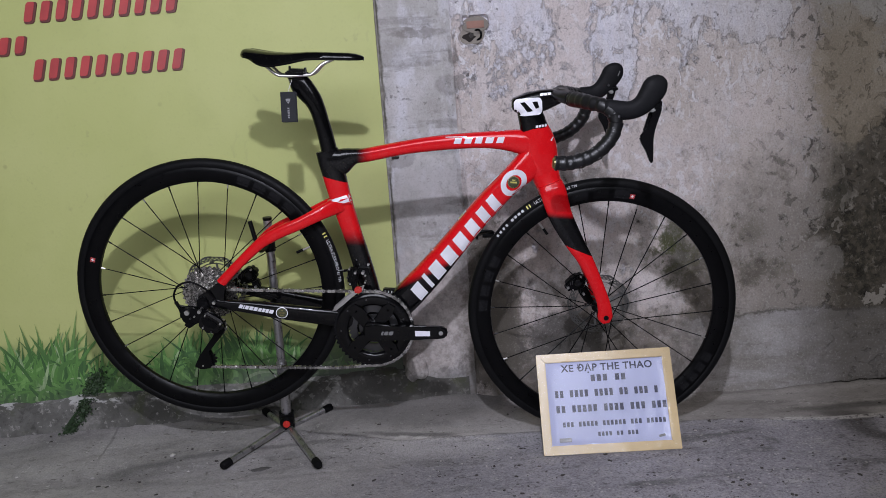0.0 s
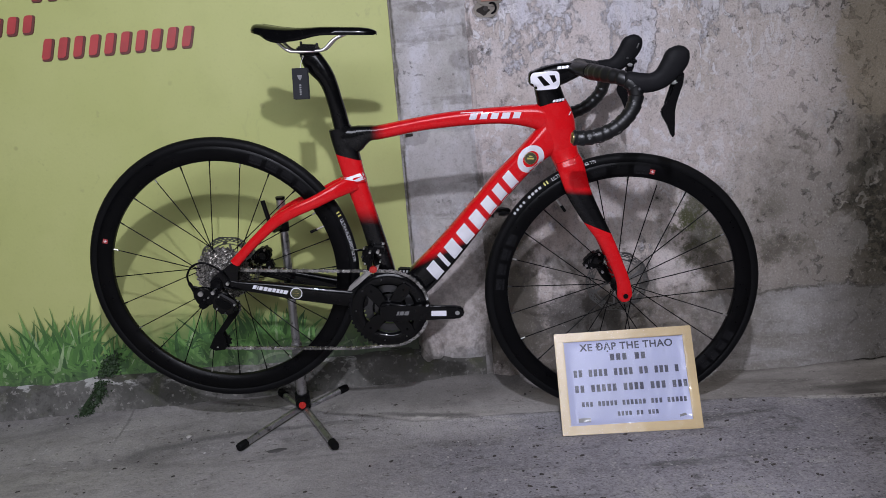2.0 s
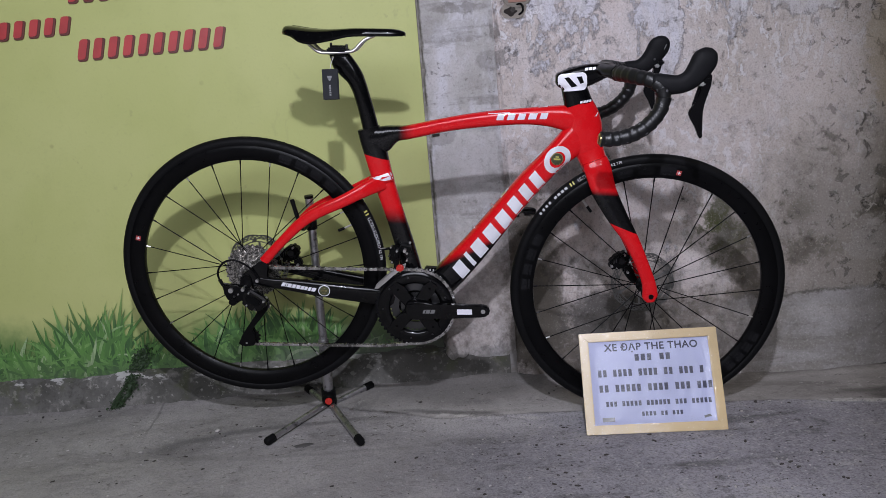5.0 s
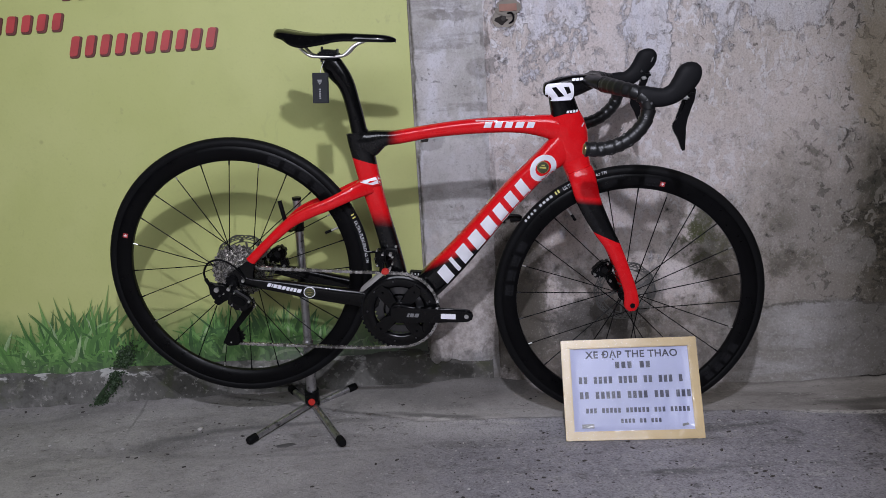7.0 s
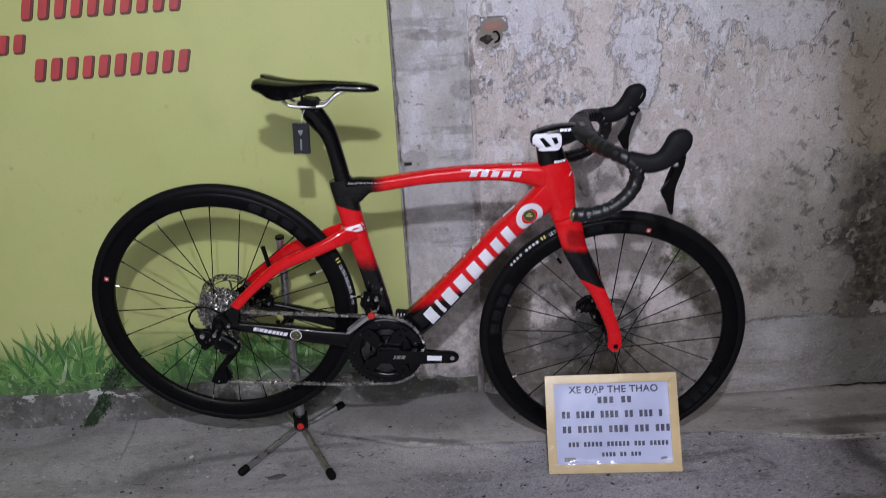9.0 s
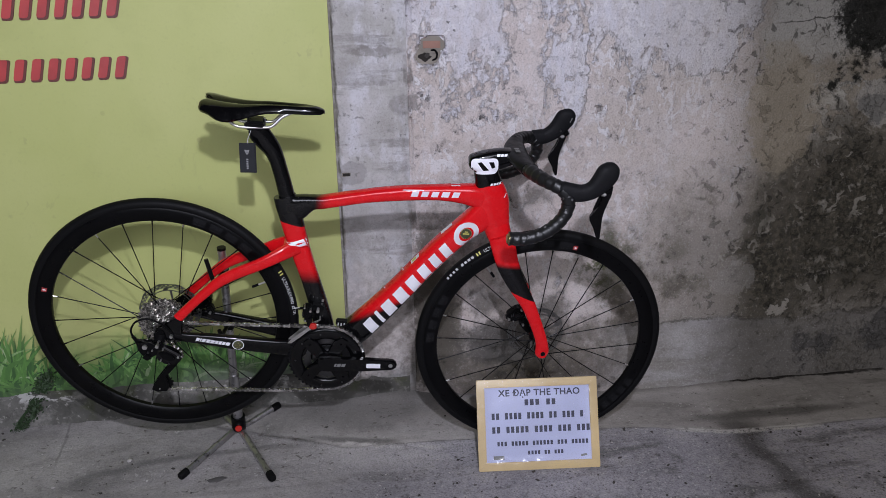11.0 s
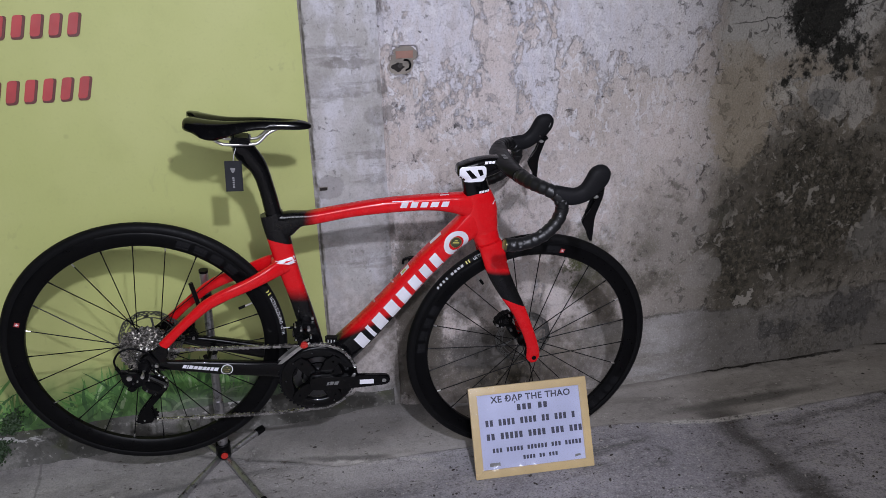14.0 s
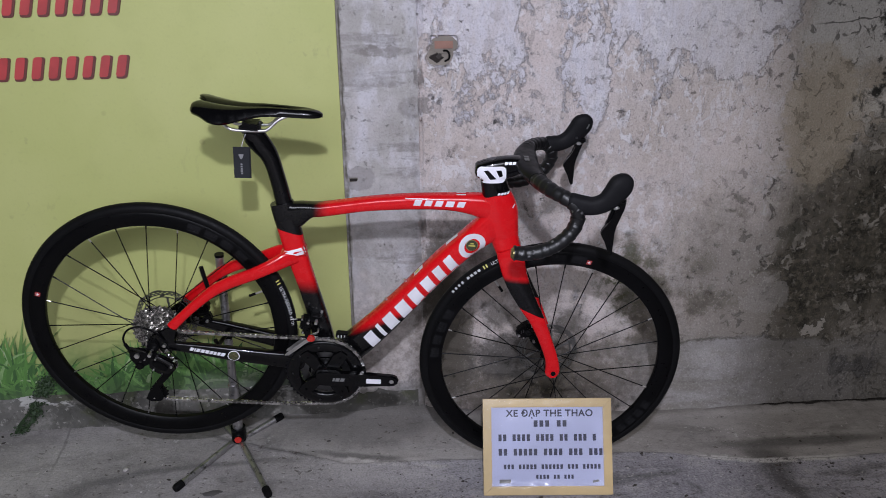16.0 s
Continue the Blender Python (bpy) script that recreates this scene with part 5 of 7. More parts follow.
def frame_print():
    t_down, t_top, t_head, t_seat = tree_of(down_tube), tree_of(top_tube), tree_of(head_tube), tree_of_all(stay_bridge, seat_tube, *[o for o in bike.children if o.name.startswith("seat_stay")])
    d = (0.596, 0.803)
    for side in (-1, 1):
        quads = word_blocks((0.5385, 0.0095), d, [0.029, 0.011, 0.032, 0.033, 0.031, 0.028, 0.024, 0.024], 0.0405, 0.0150, 0.18)
        ringq = ring_quads(0.751, 0.322, 0.017, 0.029, 32, 1.22, math.atan2(d[1], d[0]))
        print_blocks("white_block", quads, t_down, M_WHITE, down_tube, "large white printed blocks", 0.0006, 6, side=side)
        part("white_ring", decal(ringq, t_down, nx=2, ny=2, side=side), M_WHITE, down_tube, "oval white printed ring")
        part("badge_rim", decal(ring_quads(0.750, 0.324, 0.0128, 0.0150, 28), t_down, 0.0011, nx=1, ny=1, side=side), M_GOLD, down_tube)
        part("badge", decal(ring_quads(0.750, 0.324, 0.0001, 0.0128, 28), t_down, 0.0009, nx=1, ny=3, side=side), M_BADGE, down_tube, "round olive badge")
        part("badge_mark", decal([slanted(0.742, 0.758, 0.3215, 0.3255), slanted(0.746, 0.754, 0.3275, 0.3305)], t_down, 0.0013, nx=2, ny=2, side=side), M_YELLOWPRINT, down_tube)
        quads = word_blocks((0.600, 0.4085), (0.9976, 0.068), [0.017, 0.017, 0.017, 0.019, 0.017], 0.0140, 0.0080, 0.35)
        print_blocks("small_white_block", quads, t_top, M_WHITE, top_tube, "small white printed blocks", 0.0006, 4, side=side)
        part("white_line", decal([[(0.580, 0.4222), (0.632, 0.4268), (0.632, 0.4286), (0.580, 0.4240)]], t_top, nx=8, ny=1, side=side), M_WHITE, top_tube)
        part("white_wing", decal([[(0.3044, 0.2569), (0.3383, 0.2507), (0.3600, 0.2575), (0.3535, 0.2741)]], t_seat, 0.0008, nx=10, ny=10, side=side), M_WHITE, stay_bridge, "white printed wing mark")
        part("red_stroke", decal([[(0.326, 0.2545), (0.3335, 0.2560), (0.350, 0.2640), (0.330, 0.2600)]], t_seat, 0.0014, nx=5, ny=3, side=side), M_RED, stay_bridge)
        part("white_stroke", decal([[(0.832, 0.428), (0.835, 0.427), (0.842, 0.440), (0.840, 0.441)]], t_head, 0.0009, nx=2, ny=3, side=side), M_WHITE, head_tube)
    # a small sticker and a white flash on the upper face of the down tube
    upper_patch("white_flash", (0.7265, 0.3015), (0.65, 0.76), -0.020, 0.018, -0.005, 0.010, M_WHITE)
    upper_patch("paper_sticker", (0.6555, 0.2125), (0.606, 0.795), -0.015, 0.015, -0.013, 0.006, M_WHITE, "small white and yellow sticker")
    upper_patch("sticker_print", (0.6555, 0.2125), (0.606, 0.795), -0.011, 0.004, -0.010, 0.001, M_YELLOWPRINT, lift=0.0011)
    for y0 in (-0.0105, 0.0005):
        upper_patch("white_chevron", (0.712, 0.430), (0.998, 0.06), -0.012, 0.010, y0, y0 + 0.0035, M_WHITE, tube=top_tube)
    # print on the drive-side chain stay
    stay = [o for o in bike.children if o.name.startswith("chain_stay")][0]
    t = tree_of(stay)
    print_blocks("small_white_block", word_blocks((0.086, -0.017), (0.985, -0.155), [0.0085, 0.003, 0.009, 0.009, 0.009, 0.008, 0.007, 0.007, 0.010], 0.0100, 0.0018, 0.3), t, M_WHITE, stay, "small white printed blocks", 0.0006, 3)
    part("badge_rim", decal(ring_quads(0.193, -0.0275, 0.0128, 0.0148, 24), t, 0.0010, nx=1, ny=1), M_WHITE, stay)
    part("badge", decal(ring_quads(0.193, -0.0275, 0.0001, 0.0126, 24), t, 0.0008, nx=1, ny=3), M_BADGE, stay)
    part("badge_mark", decal([slanted(0.186, 0.200, -0.0285, -0.0260), slanted(0.189, 0.197, -0.0340, -0.0325), slanted(0.190, 0.196, -0.0220, -0.0205)], t, 0.0012, nx=2, ny=2), M_GOLD, stay)
    # bolts on the upper face of the down tube, and a small sticker
    for x, z in ((0.604, 0.200), (0.562, 0.141)):
        part("bolt", rod((x, 0, z - 0.006), (x - 0.006, 0, z), 0.0035, 10), M_STEEL, down_tube)


frame_print()


def frame_fittings():
    for x, z in ((0.4019, 0.096), (0.3945, 0.0675)):
        part("mount_bolt", rod((x, -0.0225, z), (x, -0.016, z), 0.0030, 10), M_STEEL, seat_tube)
    guide = part("cable_guide", box((0.034, 0.022, 0.014), (0.456, 0, 0.022), 0.003), M_SATIN, bike, "small black guide with pale print")
    for dx in (-0.010, -0.002, 0.006):
        part("pale_bar", box((0.003, 0.0006, 0.009), (0.456 + dx, -0.0113, 0.022)), M_TYREPRINT, guide)


frame_fittings()


def fork():
    crown = part("fork", loft([(0.826, 0.350, 0, 0.034, 0.026), (0.833, 0.333, 0, 0.0335, 0.030), (0.842, 0.313, 0, 0.031, 0.036), (0.850, 0.296, 0, 0.026, 0.040)], 24, 2.8), M_FORK, bike, "red carbon fork with black bands")
    for s in (-1, 1):
        part("fork_blade", loft([(0.838, 0.325, s * 0.030, 0.030, 0.013), (0.847, 0.305, s * 0.037, 0.0315, 0.012), (0.869, 0.249, s * 0.044, 0.0285, 0.011), (0.905, 0.190, s * 0.048, 0.0235, 0.010), (0.936, 0.146, s * 0.051, 0.0190, 0.0095),
                                 (0.964, 0.096, s * 0.054, 0.0165, 0.009), (0.988, 0.046, s * 0.056, 0.0160, 0.008), (0.997, 0.018, s * 0.057, 0.0175, 0.008), (1.000, -0.002, s * 0.057, 0.0185, 0.007), (1.003, -0.015, s * 0.057, 0.010, 0.006)], 20, 2.6), M_FORK, crown)
        part("axle_end", rod((HUB_F, s * 0.060, 0), (HUB_F, s * 0.0665, 0), 0.0062, 14), M_SATIN, crown)


fork()


def seatpost_and_saddle():
    post = part("seatpost", loft([(0.216, 0.545, 0, 0.018, 0.014), (0.228, 0.531, 0, 0.0255, 0.0145), (0.245, 0.512, 0, 0.0245, 0.015), (0.2595, 0.494, 0, 0.0215, 0.0155), (0.271, 0.470, 0, 0.0192, 0.0155), (0.2795, 0.444, 0, 0.0187, 0.0155), (0.288, 0.416, 0, 0.0190, 0.0155), (0.301, 0.366, 0, 0.0200, 0.0155)], 24, 2.3), M_BLACK, bike, "curved glossy black aero seatpost")
    for px, pz in ((0.2745, 0.492), (0.2815, 0.476)):
        part("post_pin", rod((px, -0.010, pz), (px - 0.003, -0.012, pz - 0.001), 0.0014, 8), M_STEEL, post)
    # saddle shell: rows along it of (x, height of the top, half width, depth of the skirt)
    rows = catmull([(0.099, 0.6065, 0.050, 0.012), (0.106, 0.6085, 0.062, 0.015), (0.122, 0.6075, 0.067, 0.018), (0.140, 0.6055, 0.067, 0.027), (0.164, 0.6035, 0.062, 0.0295), (0.192, 0.6030, 0.049, 0.024), (0.222, 0.6050, 0.036, 0.018), (0.252, 0.6080, 0.0285, 0.015),
                    (0.296, 0.6100, 0.0225, 0.0145), (0.335, 0.6100, 0.0205, 0.0135), (0.359, 0.6075, 0.0165, 0.0100), (0.371, 0.6045, 0.0115, 0.0062), (0.3765, 0.6020, 0.0060, 0.0022), (0.3790, 0.6000, 0.0015, 0.0004)], 4)
    bm = bmesh.new()
    rings = []
    n = 17
    for x, z, w, sk in rows:
        up, low = [], []
        back = smooth(0.125 - x, 0.0, 0.03)
        for i in range(n):
            t = -1 + 2 * i / (n - 1)
            drop = sk * (0.15 * t * t + 0.85 * abs(t) ** 5)
            groove = 0.007 * math.exp(-(t * w / 0.009) ** 2) * smooth(0.36 - x, 0.0, 0.06)
            dx = 0.026 * back * math.exp(-(t * w / 0.016) ** 2)
            up.append((x + dx, t * w, z - drop - groove))
            low.append((x + dx, t * w * 0.93, z - drop - groove - 0.0055 - 0.003 * (1 - abs(t))))
        rings.append(up + low[::-1])
    skin(bm, rings)
    saddle = part("saddle", bm, M_BLACK, bike, "glossy black carbon saddle with a central groove")
    for s in (-1, 1):
        part("saddle_rail", sweep([(0.140, s * 0.030, 0.582), (0.158, s * 0.026, 0.566), (0.176, s * 0.022, 0.552), (0.196, s * 0.022, 0.5495), (0.246, s * 0.022, 0.5535), (0.262, s * 0.021, 0.559), (0.282, s * 0.017, 0.580), (0.305, s * 0.012, 0.592)], 0.0037, 12, 5), M_STEEL, saddle, "polished steel saddle rail")
        part("clamp_ear", box((0.046, 0.010, 0.012), (0.220, s * 0.022, 0.556), 0.003), M_SATIN, saddle)
    part("clamp", box((0.036, 0.046, 0.010), (0.222, 0, 0.5615), 0.003), M_SATIN, saddle)
    part("clamp_base", box((0.040, 0.040, 0.009), (0.220, 0, 0.546), 0.003), M_SATIN, saddle)
    for x, z in ((0.203, 0.566), (0.240, 0.564)):
        part("clamp_bolt", rod((x, 0, z - 0.030), (x, 0, z + 0.006), 0.003, 10), M_DARKSTEEL, saddle)


seatpost_and_saddle()


def rounded_rows(hw, hh, r, n=16):
    """A rectangle with round corners, cut into level strips."""
    def half(z):
        d = max(0.0, abs(z) - (hh - r))
        return hw - r + math.sqrt(max(0.0, r * r - d * d))
    zs = [hh * math.sin(math.pi * (i / n - 0.5)) for i in range(n + 1)]
    return [[(-half(a), a), (half(a), a), (half(b), b), (-half(b), b)] for a, b in zip(zs, zs[1:])]


def cockpit():
    spacer = part("headset_spacer", loft([(0.776, 0.506, 0, 0.0295, 0.0205), (0.781, 0.486, 0, 0.0305, 0.0220), (0.787, 0.469, 0, 0.0320, 0.0225), (0.794, 0.450, 0, 0.0340, 0.0225)], 24, 2.6), M_BLACK, bike, "black headset spacer with a white print")
    t = tree_of(spacer)
    stem = part("stem", loft([(0.7345, 0.5085, 0, 0.0090, 0.014), (0.7395, 0.5085, 0, 0.0155, 0.0195), (0.755, 0.5080, 0, 0.0220, 0.0225), (0.783, 0.5130, 0, 0.0262, 0.0230), (0.808, 0.5205, 0, 0.0252, 0.0215), (0.832, 0.5280, 0, 0.0205, 0.0225), (0.850, 0.5320, 0, 0.0150, 0.030), (0.864, 0.5335, 0, 0.0090, 0.034)], 24, 3.4), M_BLACK, bike, "black integrated stem with a rounded white mark")
    ts = tree_of_all(stem, spacer)
    for side in (-1, 1):
        part("white_mark", decal([[along((0.7725, 0.5045), (0.99, 0.13), px, pz) for px, pz in row] for row in rounded_rows(0.0335, 0.0205, 0.011)], ts, 0.0008, nx=10, ny=1, side=side), M_WHITE, stem)
        part("black_leaf", decal([[(0.753, 0.5130), (0.763, 0.5155), (0.785, 0.4955), (0.771, 0.4925)], [(0.781, 0.5170), (0.793, 0.5185), (0.799, 0.5050), (0.791, 0.5010)]], ts, 0.0012, nx=6, ny=6, side=side), M_BLACK, stem)
        print_blocks("small_white_block", word_blocks((0.7935, 0.4560), (0.97, 0.17), [0.0062, 0.0055, 0.0055, 0.0055], 0.0055, 0.0016, 0.25), t, M_WHITE, spacer, "", 0.0008, 2, side=side)
        print_blocks("small_white_block", word_blocks((0.7985, 0.5315), (0.990, 0.14), [0.008, 0.007, 0.007, 0.006], 0.0060, 0.0015, 0.25), ts, M_WHITE, stem, "", 0.0008, 2, side=side)
    part("cap_bolt", revolve([(0.0, -0.002), (0.010, -0.002), (0.010, 0.002), (0.0, 0.002)], 20), M_DARKSTEEL, stem).matrix_basis = pose(0.770, 0, 0.5345, 72, 0, 90)
    # top of the handlebar: a flattened wing that runs into round, taped drops
    bar_bm = bmesh.new()
    wing = catmull([(-0.105, 0.866, 0.534, 0.0215, 0.0175), (-0.070, 0.857, 0.5345, 0.0260, 0.0150), (-0.035, 0.853, 0.535, 0.0290, 0.0150), (0, 0.851, 0.535, 0.0290, 0.0155), (0.035, 0.853, 0.535, 0.0290, 0.0150), (0.070, 0.857, 0.5345, 0.0260, 0.0150), (0.105, 0.866, 0.534, 0.0215, 0.0175)], 4)
    skin(bar_bm, [[(x + a * math.cos(w), y, z + b * math.sin(w)) for w in [2 * math.pi * j / 18 for j in range(18)]] for y, x, z, a, b in wing])
    bar = part("handlebar", bar_bm, M_SATIN, bike, "black aero drop handlebar with wrapped tape")
    plate = bmesh.new()
    for y0, y1 in ((-0.030, -0.014), (-0.010, 0.002)):
        c = [plate.verts.new((x, y, 0.5512 - 12 * (x - 0.851) ** 2 + 0.0006)) for x, y in ((0.842, y0), (0.842, y1), (0.853, y1), (0.853, y0))]
        plate.faces.new(c)
    part("white_mark", plate, M_GREYPRINT, bar)
    for s in (-1, 1):
        path = [(0.862, s * 0.095, 0.534), (0.874, s * 0.125, 0.533), (0.893, s * 0.155, 0.531), (0.915, s * 0.176, 0.528), (0.934, s * 0.186, 0.519), (0.945, s * 0.190, 0.503), (0.946, s * 0.193, 0.484), (0.937, s * 0.197, 0.458), (0.914, s * 0.201, 0.431), (0.885, s * 0.204, 0.413), (0.852, s * 0.206, 0.4035), (0.820, s * 0.207, 0.402)]
        run = catmull(path, 10)
        # tape: overlapping turns, each a slight ridge
        rr, dist, last = [], 0.0, None
        for p in run:
            if last is not None:
                dist += float(np.linalg.norm(p - last))
            last = p
            turn = (dist / 0.019) % 1.0
            rr.append(0.0147 + 0.0022 * (1 - turn) + 0.0016 * (1 - smooth(dist, 0.0, 0.10)))
        part("bar_tape", sweep([tuple(p) for p in run], rr, 14, 1), M_TAPE, bar, "black perforated bar tape")
        part("end_plug", revolve([(0.0, -0.0035), (0.010, -0.0035), (0.0125, -0.001), (0.0125, 0.002), (0.0, 0.002)], 20), M_GOLD, bar, "brassy bar end plug").matrix_basis = pose(0.8185, s * 0.207, 0.402, 0, 0, -90)
        fx, fz = (-0.015, 0.013) if s > 0 else (0.0, 0.0)
        hood_rows = [(0.918, 0.5300, s * 0.182, 0.010, 0.012), (0.927, 0.5270, s * 0.184, 0.0165, 0.0155), (0.950, 0.5205, s * 0.187, 0.0205, 0.0165), (0.976, 0.5215, s * 0.189, 0.0198, 0.0162), (0.998, 0.5330, s * 0.190, 0.0212, 0.0162), (1.013, 0.5530, s * 0.190, 0.0248, 0.0165),
                     (1.0225, 0.5720, s * 0.189, 0.0268, 0.0165), (1.0275, 0.5860, s * 0.188, 0.0222, 0.0150), (1.0292, 0.5945, s * 0.187, 0.0140, 0.0105), (1.0298, 0.5985, s * 0.187, 0.0050, 0.0045)]
        hood = part("brake_hood", loft([(x + fx * u, z + fz * u, y, a, b) for u, (x, z, y, a, b) in zip((0, 0.15, 0.5, 0.8, 1, 1, 1, 1, 1, 1), hood_rows)], 22, 2.4), M_HOOD, bike, "matt black rubber brake hood")
        lever = prism([(1.022, 0.548), (1.042, 0.546), (1.0426, 0.5211), (1.0372, 0.5018), (1.0330, 0.4820), (1.0318, 0.4631), (1.0328, 0.4307), (1.0385, 0.4115), (1.0352, 0.4080), (1.0300, 0.4120), (1.0190, 0.4350), (1.0051, 0.4545), (1.0026, 0.4640), (1.0105, 0.4790), (1.0210, 0.4949), (1.0252, 0.5110), (1.0262, 0.5237)], s * 0.187 - 0.0062, s * 0.187 + 0.0062, 0.0024)
        bmesh.ops.translate(lever, verts=lever.verts[:], vec=(fx * 1.6, 0, fz))
        part("brake_lever", lever, M_BLACK, hood, "black curved brake and shift lever")
        part("shift_paddle", prism([(1.018 + fx, 0.520 + fz), (1.027 + fx, 0.522 + fz), (1.024 + fx, 0.494 + fz), (1.014 + fx, 0.474 + fz), (1.009 + fx, 0.478 + fz), (1.016 + fx, 0.498 + fz)], s * 0.187 + 0.004, s * 0.187 + 0.009, 0.0018), M_SATIN, hood)
        part("name_plate", rod((1.0335 + fx, s * 0.187 - 0.0135, 0.566 + fz), (1.0375 + fx, s * 0.187 - 0.0135, 0.578 + fz), 0.0014, 8), M_GREYPRINT, hood)
        part("lever_pivot", rod((1.0120 + fx, s * 0.187 - 0.0182, 0.541 + fz), (1.0120 + fx, s * 0.187 + 0.0182, 0.541 + fz), 0.0027, 12), M_DARKSTEEL, hood)
        part("pivot_block", box((0.014, 0.026, 0.008), (1.0215 + fx, s * 0.187, 0.5245 + fz), 0.003), M_STEEL, hood, "bright steel lever pivot")
        part("lever_bracket", box((0.020, 0.024, 0.014), (1.029 + fx, s * 0.187, 0.533 + fz), 0.004), M_SATIN, hood)


def tape_material():
    k = Nodes("bar_tape", 0.42)
    v = k.obj()
    dots = k.m("MULTIPLY", k.ramp(k.cells(v, 70), 0.16, 0.26, 1.0, 0.0), k.ramp(k.noise(v, 26, 2), 0.46, 0.54))
    k.colour(k.mix(k.m("MULTIPLY", dots, 0.55), (0.0055, 0.0055, 0.0062), (0.20, 0.20, 0.21)))
    k.bump(k.noise(v, 300, 3), 0.3, 0.001)
    return k.mat


M_TAPE = tape_material()
cockpit()


# ---- wheels ----
def wheel(name, cx, rear, crossed, valve_angle, marks, label):
    """One wheel about the y axis through (cx, 0): rim, tyre, hub, spokes, rotor and, behind, the sprockets."""
    rim = part(name, revolve([(0.2835, 0.0), (0.2845, -0.006), (0.289, -0.0095), (0.300, -0.0128), (0.312, -0.0135), (0.3215, -0.0122), (0.3235, -0.0105), (0.3205, -0.006), (0.3195, 0.0), (0.3205, 0.006), (0.3235, 0.0105), (0.3215, 0.0122), (0.312, 0.0135), (0.300, 0.0128), (0.289, 0.0095), (0.2845, 0.006)], 128, centre=(cx, 0, 0)), M_RIM, bike, label)
    prof = [(0.3285 + 0.0138 * math.cos(a), 0.0142 * math.sin(a)) for a in [2 * math.pi * j / 18 for j in range(18)]]
    tyre = part("tyre", revolve(prof, 128, centre=(cx, 0, 0)), M_RUBBER, rim, "black road tyre with white sidewall print")
    # hub
    if rear:
        hub_p = [(0.0, -0.055), (0.010, -0.055), (0.010, -0.030), (0.017, -0.0275), (0.024, -0.024), (0.024, -0.020), (0.013, -0.015), (0.011, 0.0), (0.013, 0.022), (0.022, 0.027), (0.022, 0.031), (0.016, 0.036), (0.016, 0.048), (0.009, 0.050), (0.009, 0.062), (0.0, 0.062)]
        fl = (-0.022, 0.029)
    else:
        hub_p = [(0.0, -0.050), (0.009, -0.050), (0.010, -0.042), (0.019, -0.036), (0.019, -0.032), (0.010, -0.026), (0.009, 0.0), (0.011, 0.020), (0.021, 0.026), (0.021, 0.030), (0.016, 0.034), (0.016, 0.046), (0.009, 0.048), (0.0, 0.048)]
        fl = (-0.034, 0.028)
    part("hub", revolve(hub_p, 28, centre=(cx, 0, 0)), M_SATIN, rim)
    # spokes: half from each flange, crossed in pairs
    n = 24
    for i in range(n):
        side = i % 2
        a_rim = radians((5.2 if rear else 2.0) + 15.0 * i)
        a_hub = a_rim + radians(crossed[i % 4])
        p = Vector((cx + 0.0225 * math.cos(a_hub), fl[side], 0.0225 * math.sin(a_hub)))
        q = Vector((cx + 0.2845 * math.cos(a_rim), 0.0, 0.2845 * math.sin(a_rim)))
        d = (q - p).normalized()
        part("spoke", rod(p, q, 0.00135, 6), M_SATIN, rim)
        part("nipple", rod(q - d * 0.011, q + d * 0.003, 0.0020, 7), M_STEEL if i % 3 == 2 else M_SATIN, rim)
    # valve
    a = valve_angle
    rad = Vector((math.cos(a), 0, math.sin(a)))
    c0 = Vector((cx, 0, 0))
    part("valve", rod(c0 + rad * 0.286, c0 + rad * 0.262, 0.0028, 10), M_STEEL, rim)
    part("valve_cap", rod(c0 + rad * 0.264, c0 + rad * 0.246, 0.0036, 10), M_SATIN, rim)
    # brake rotor on the far side: outer track with holes, carrier arms
    rot = bmesh.new()
    y0, y1 = 0.0445, 0.0465
    # a scalloped ring pierced by two rows of holes and slanted slots
    cols, radii = 160, (0.0590, 0.0618, 0.0650, 0.0672, 0.0694, 0.0716, 0.0738, 0.0760, 0.0800)
    grid = [[rot.verts.new((cx + rr * math.cos(w), y0, rr * math.sin(w))) for rr, w in
             [((r + (0.0014 * math.cos(10 * 2 * math.pi * j / cols) if i == 8 else 0.0)), 2 * math.pi * j / cols + 0.9 * (r - 0.059)) for i, r in enumerate(radii)]] for j in range(cols)]
    for j in range(cols):
        for i in range(8):
            if i in (1, 2) and (j + i) % 16 < 11 or i == 4 and j % 4 < 2 or i == 6 and (j + 2) % 4 < 2:
                continue
            rot.faces.new((grid[j][i], grid[j][i + 1], grid[(j + 1) % cols][i + 1], grid[(j + 1) % cols][i]))
    bmesh.ops.solidify(rot, geom=rot.faces[:], thickness=0.0018)
    part("brake_rotor", rot, M_ROTOR, rim, "drilled steel brake rotor", smooth=False)
    for j in range(6):
        w = 2 * math.pi * j / 6
        e = w + 0.5
        part("rotor_arm", prism([(cx + 0.018 * math.cos(w - 0.13), 0.018 * math.sin(w - 0.13)), (cx + 0.018 * math.cos(w + 0.13), 0.018 * math.sin(w + 0.13)), (cx + 0.0605 * math.cos(e + 0.05), 0.0605 * math.sin(e + 0.05)), (cx + 0.0605 * math.cos(e - 0.05), 0.0605 * math.sin(e - 0.05))], y0 - 0.0002, y1 - 0.0004), M_ROTOR, rim)
    # print on tyre and rim
    tt, tr = tree_of(tyre), tree_of(rim)

    def arc(r0, r1, a0, a1, n=6):
        return [[(x + cx, z) for x, z in q] for q in ring_quads(0, 0, r0, r1, n, a0=a0, a1=a1)]
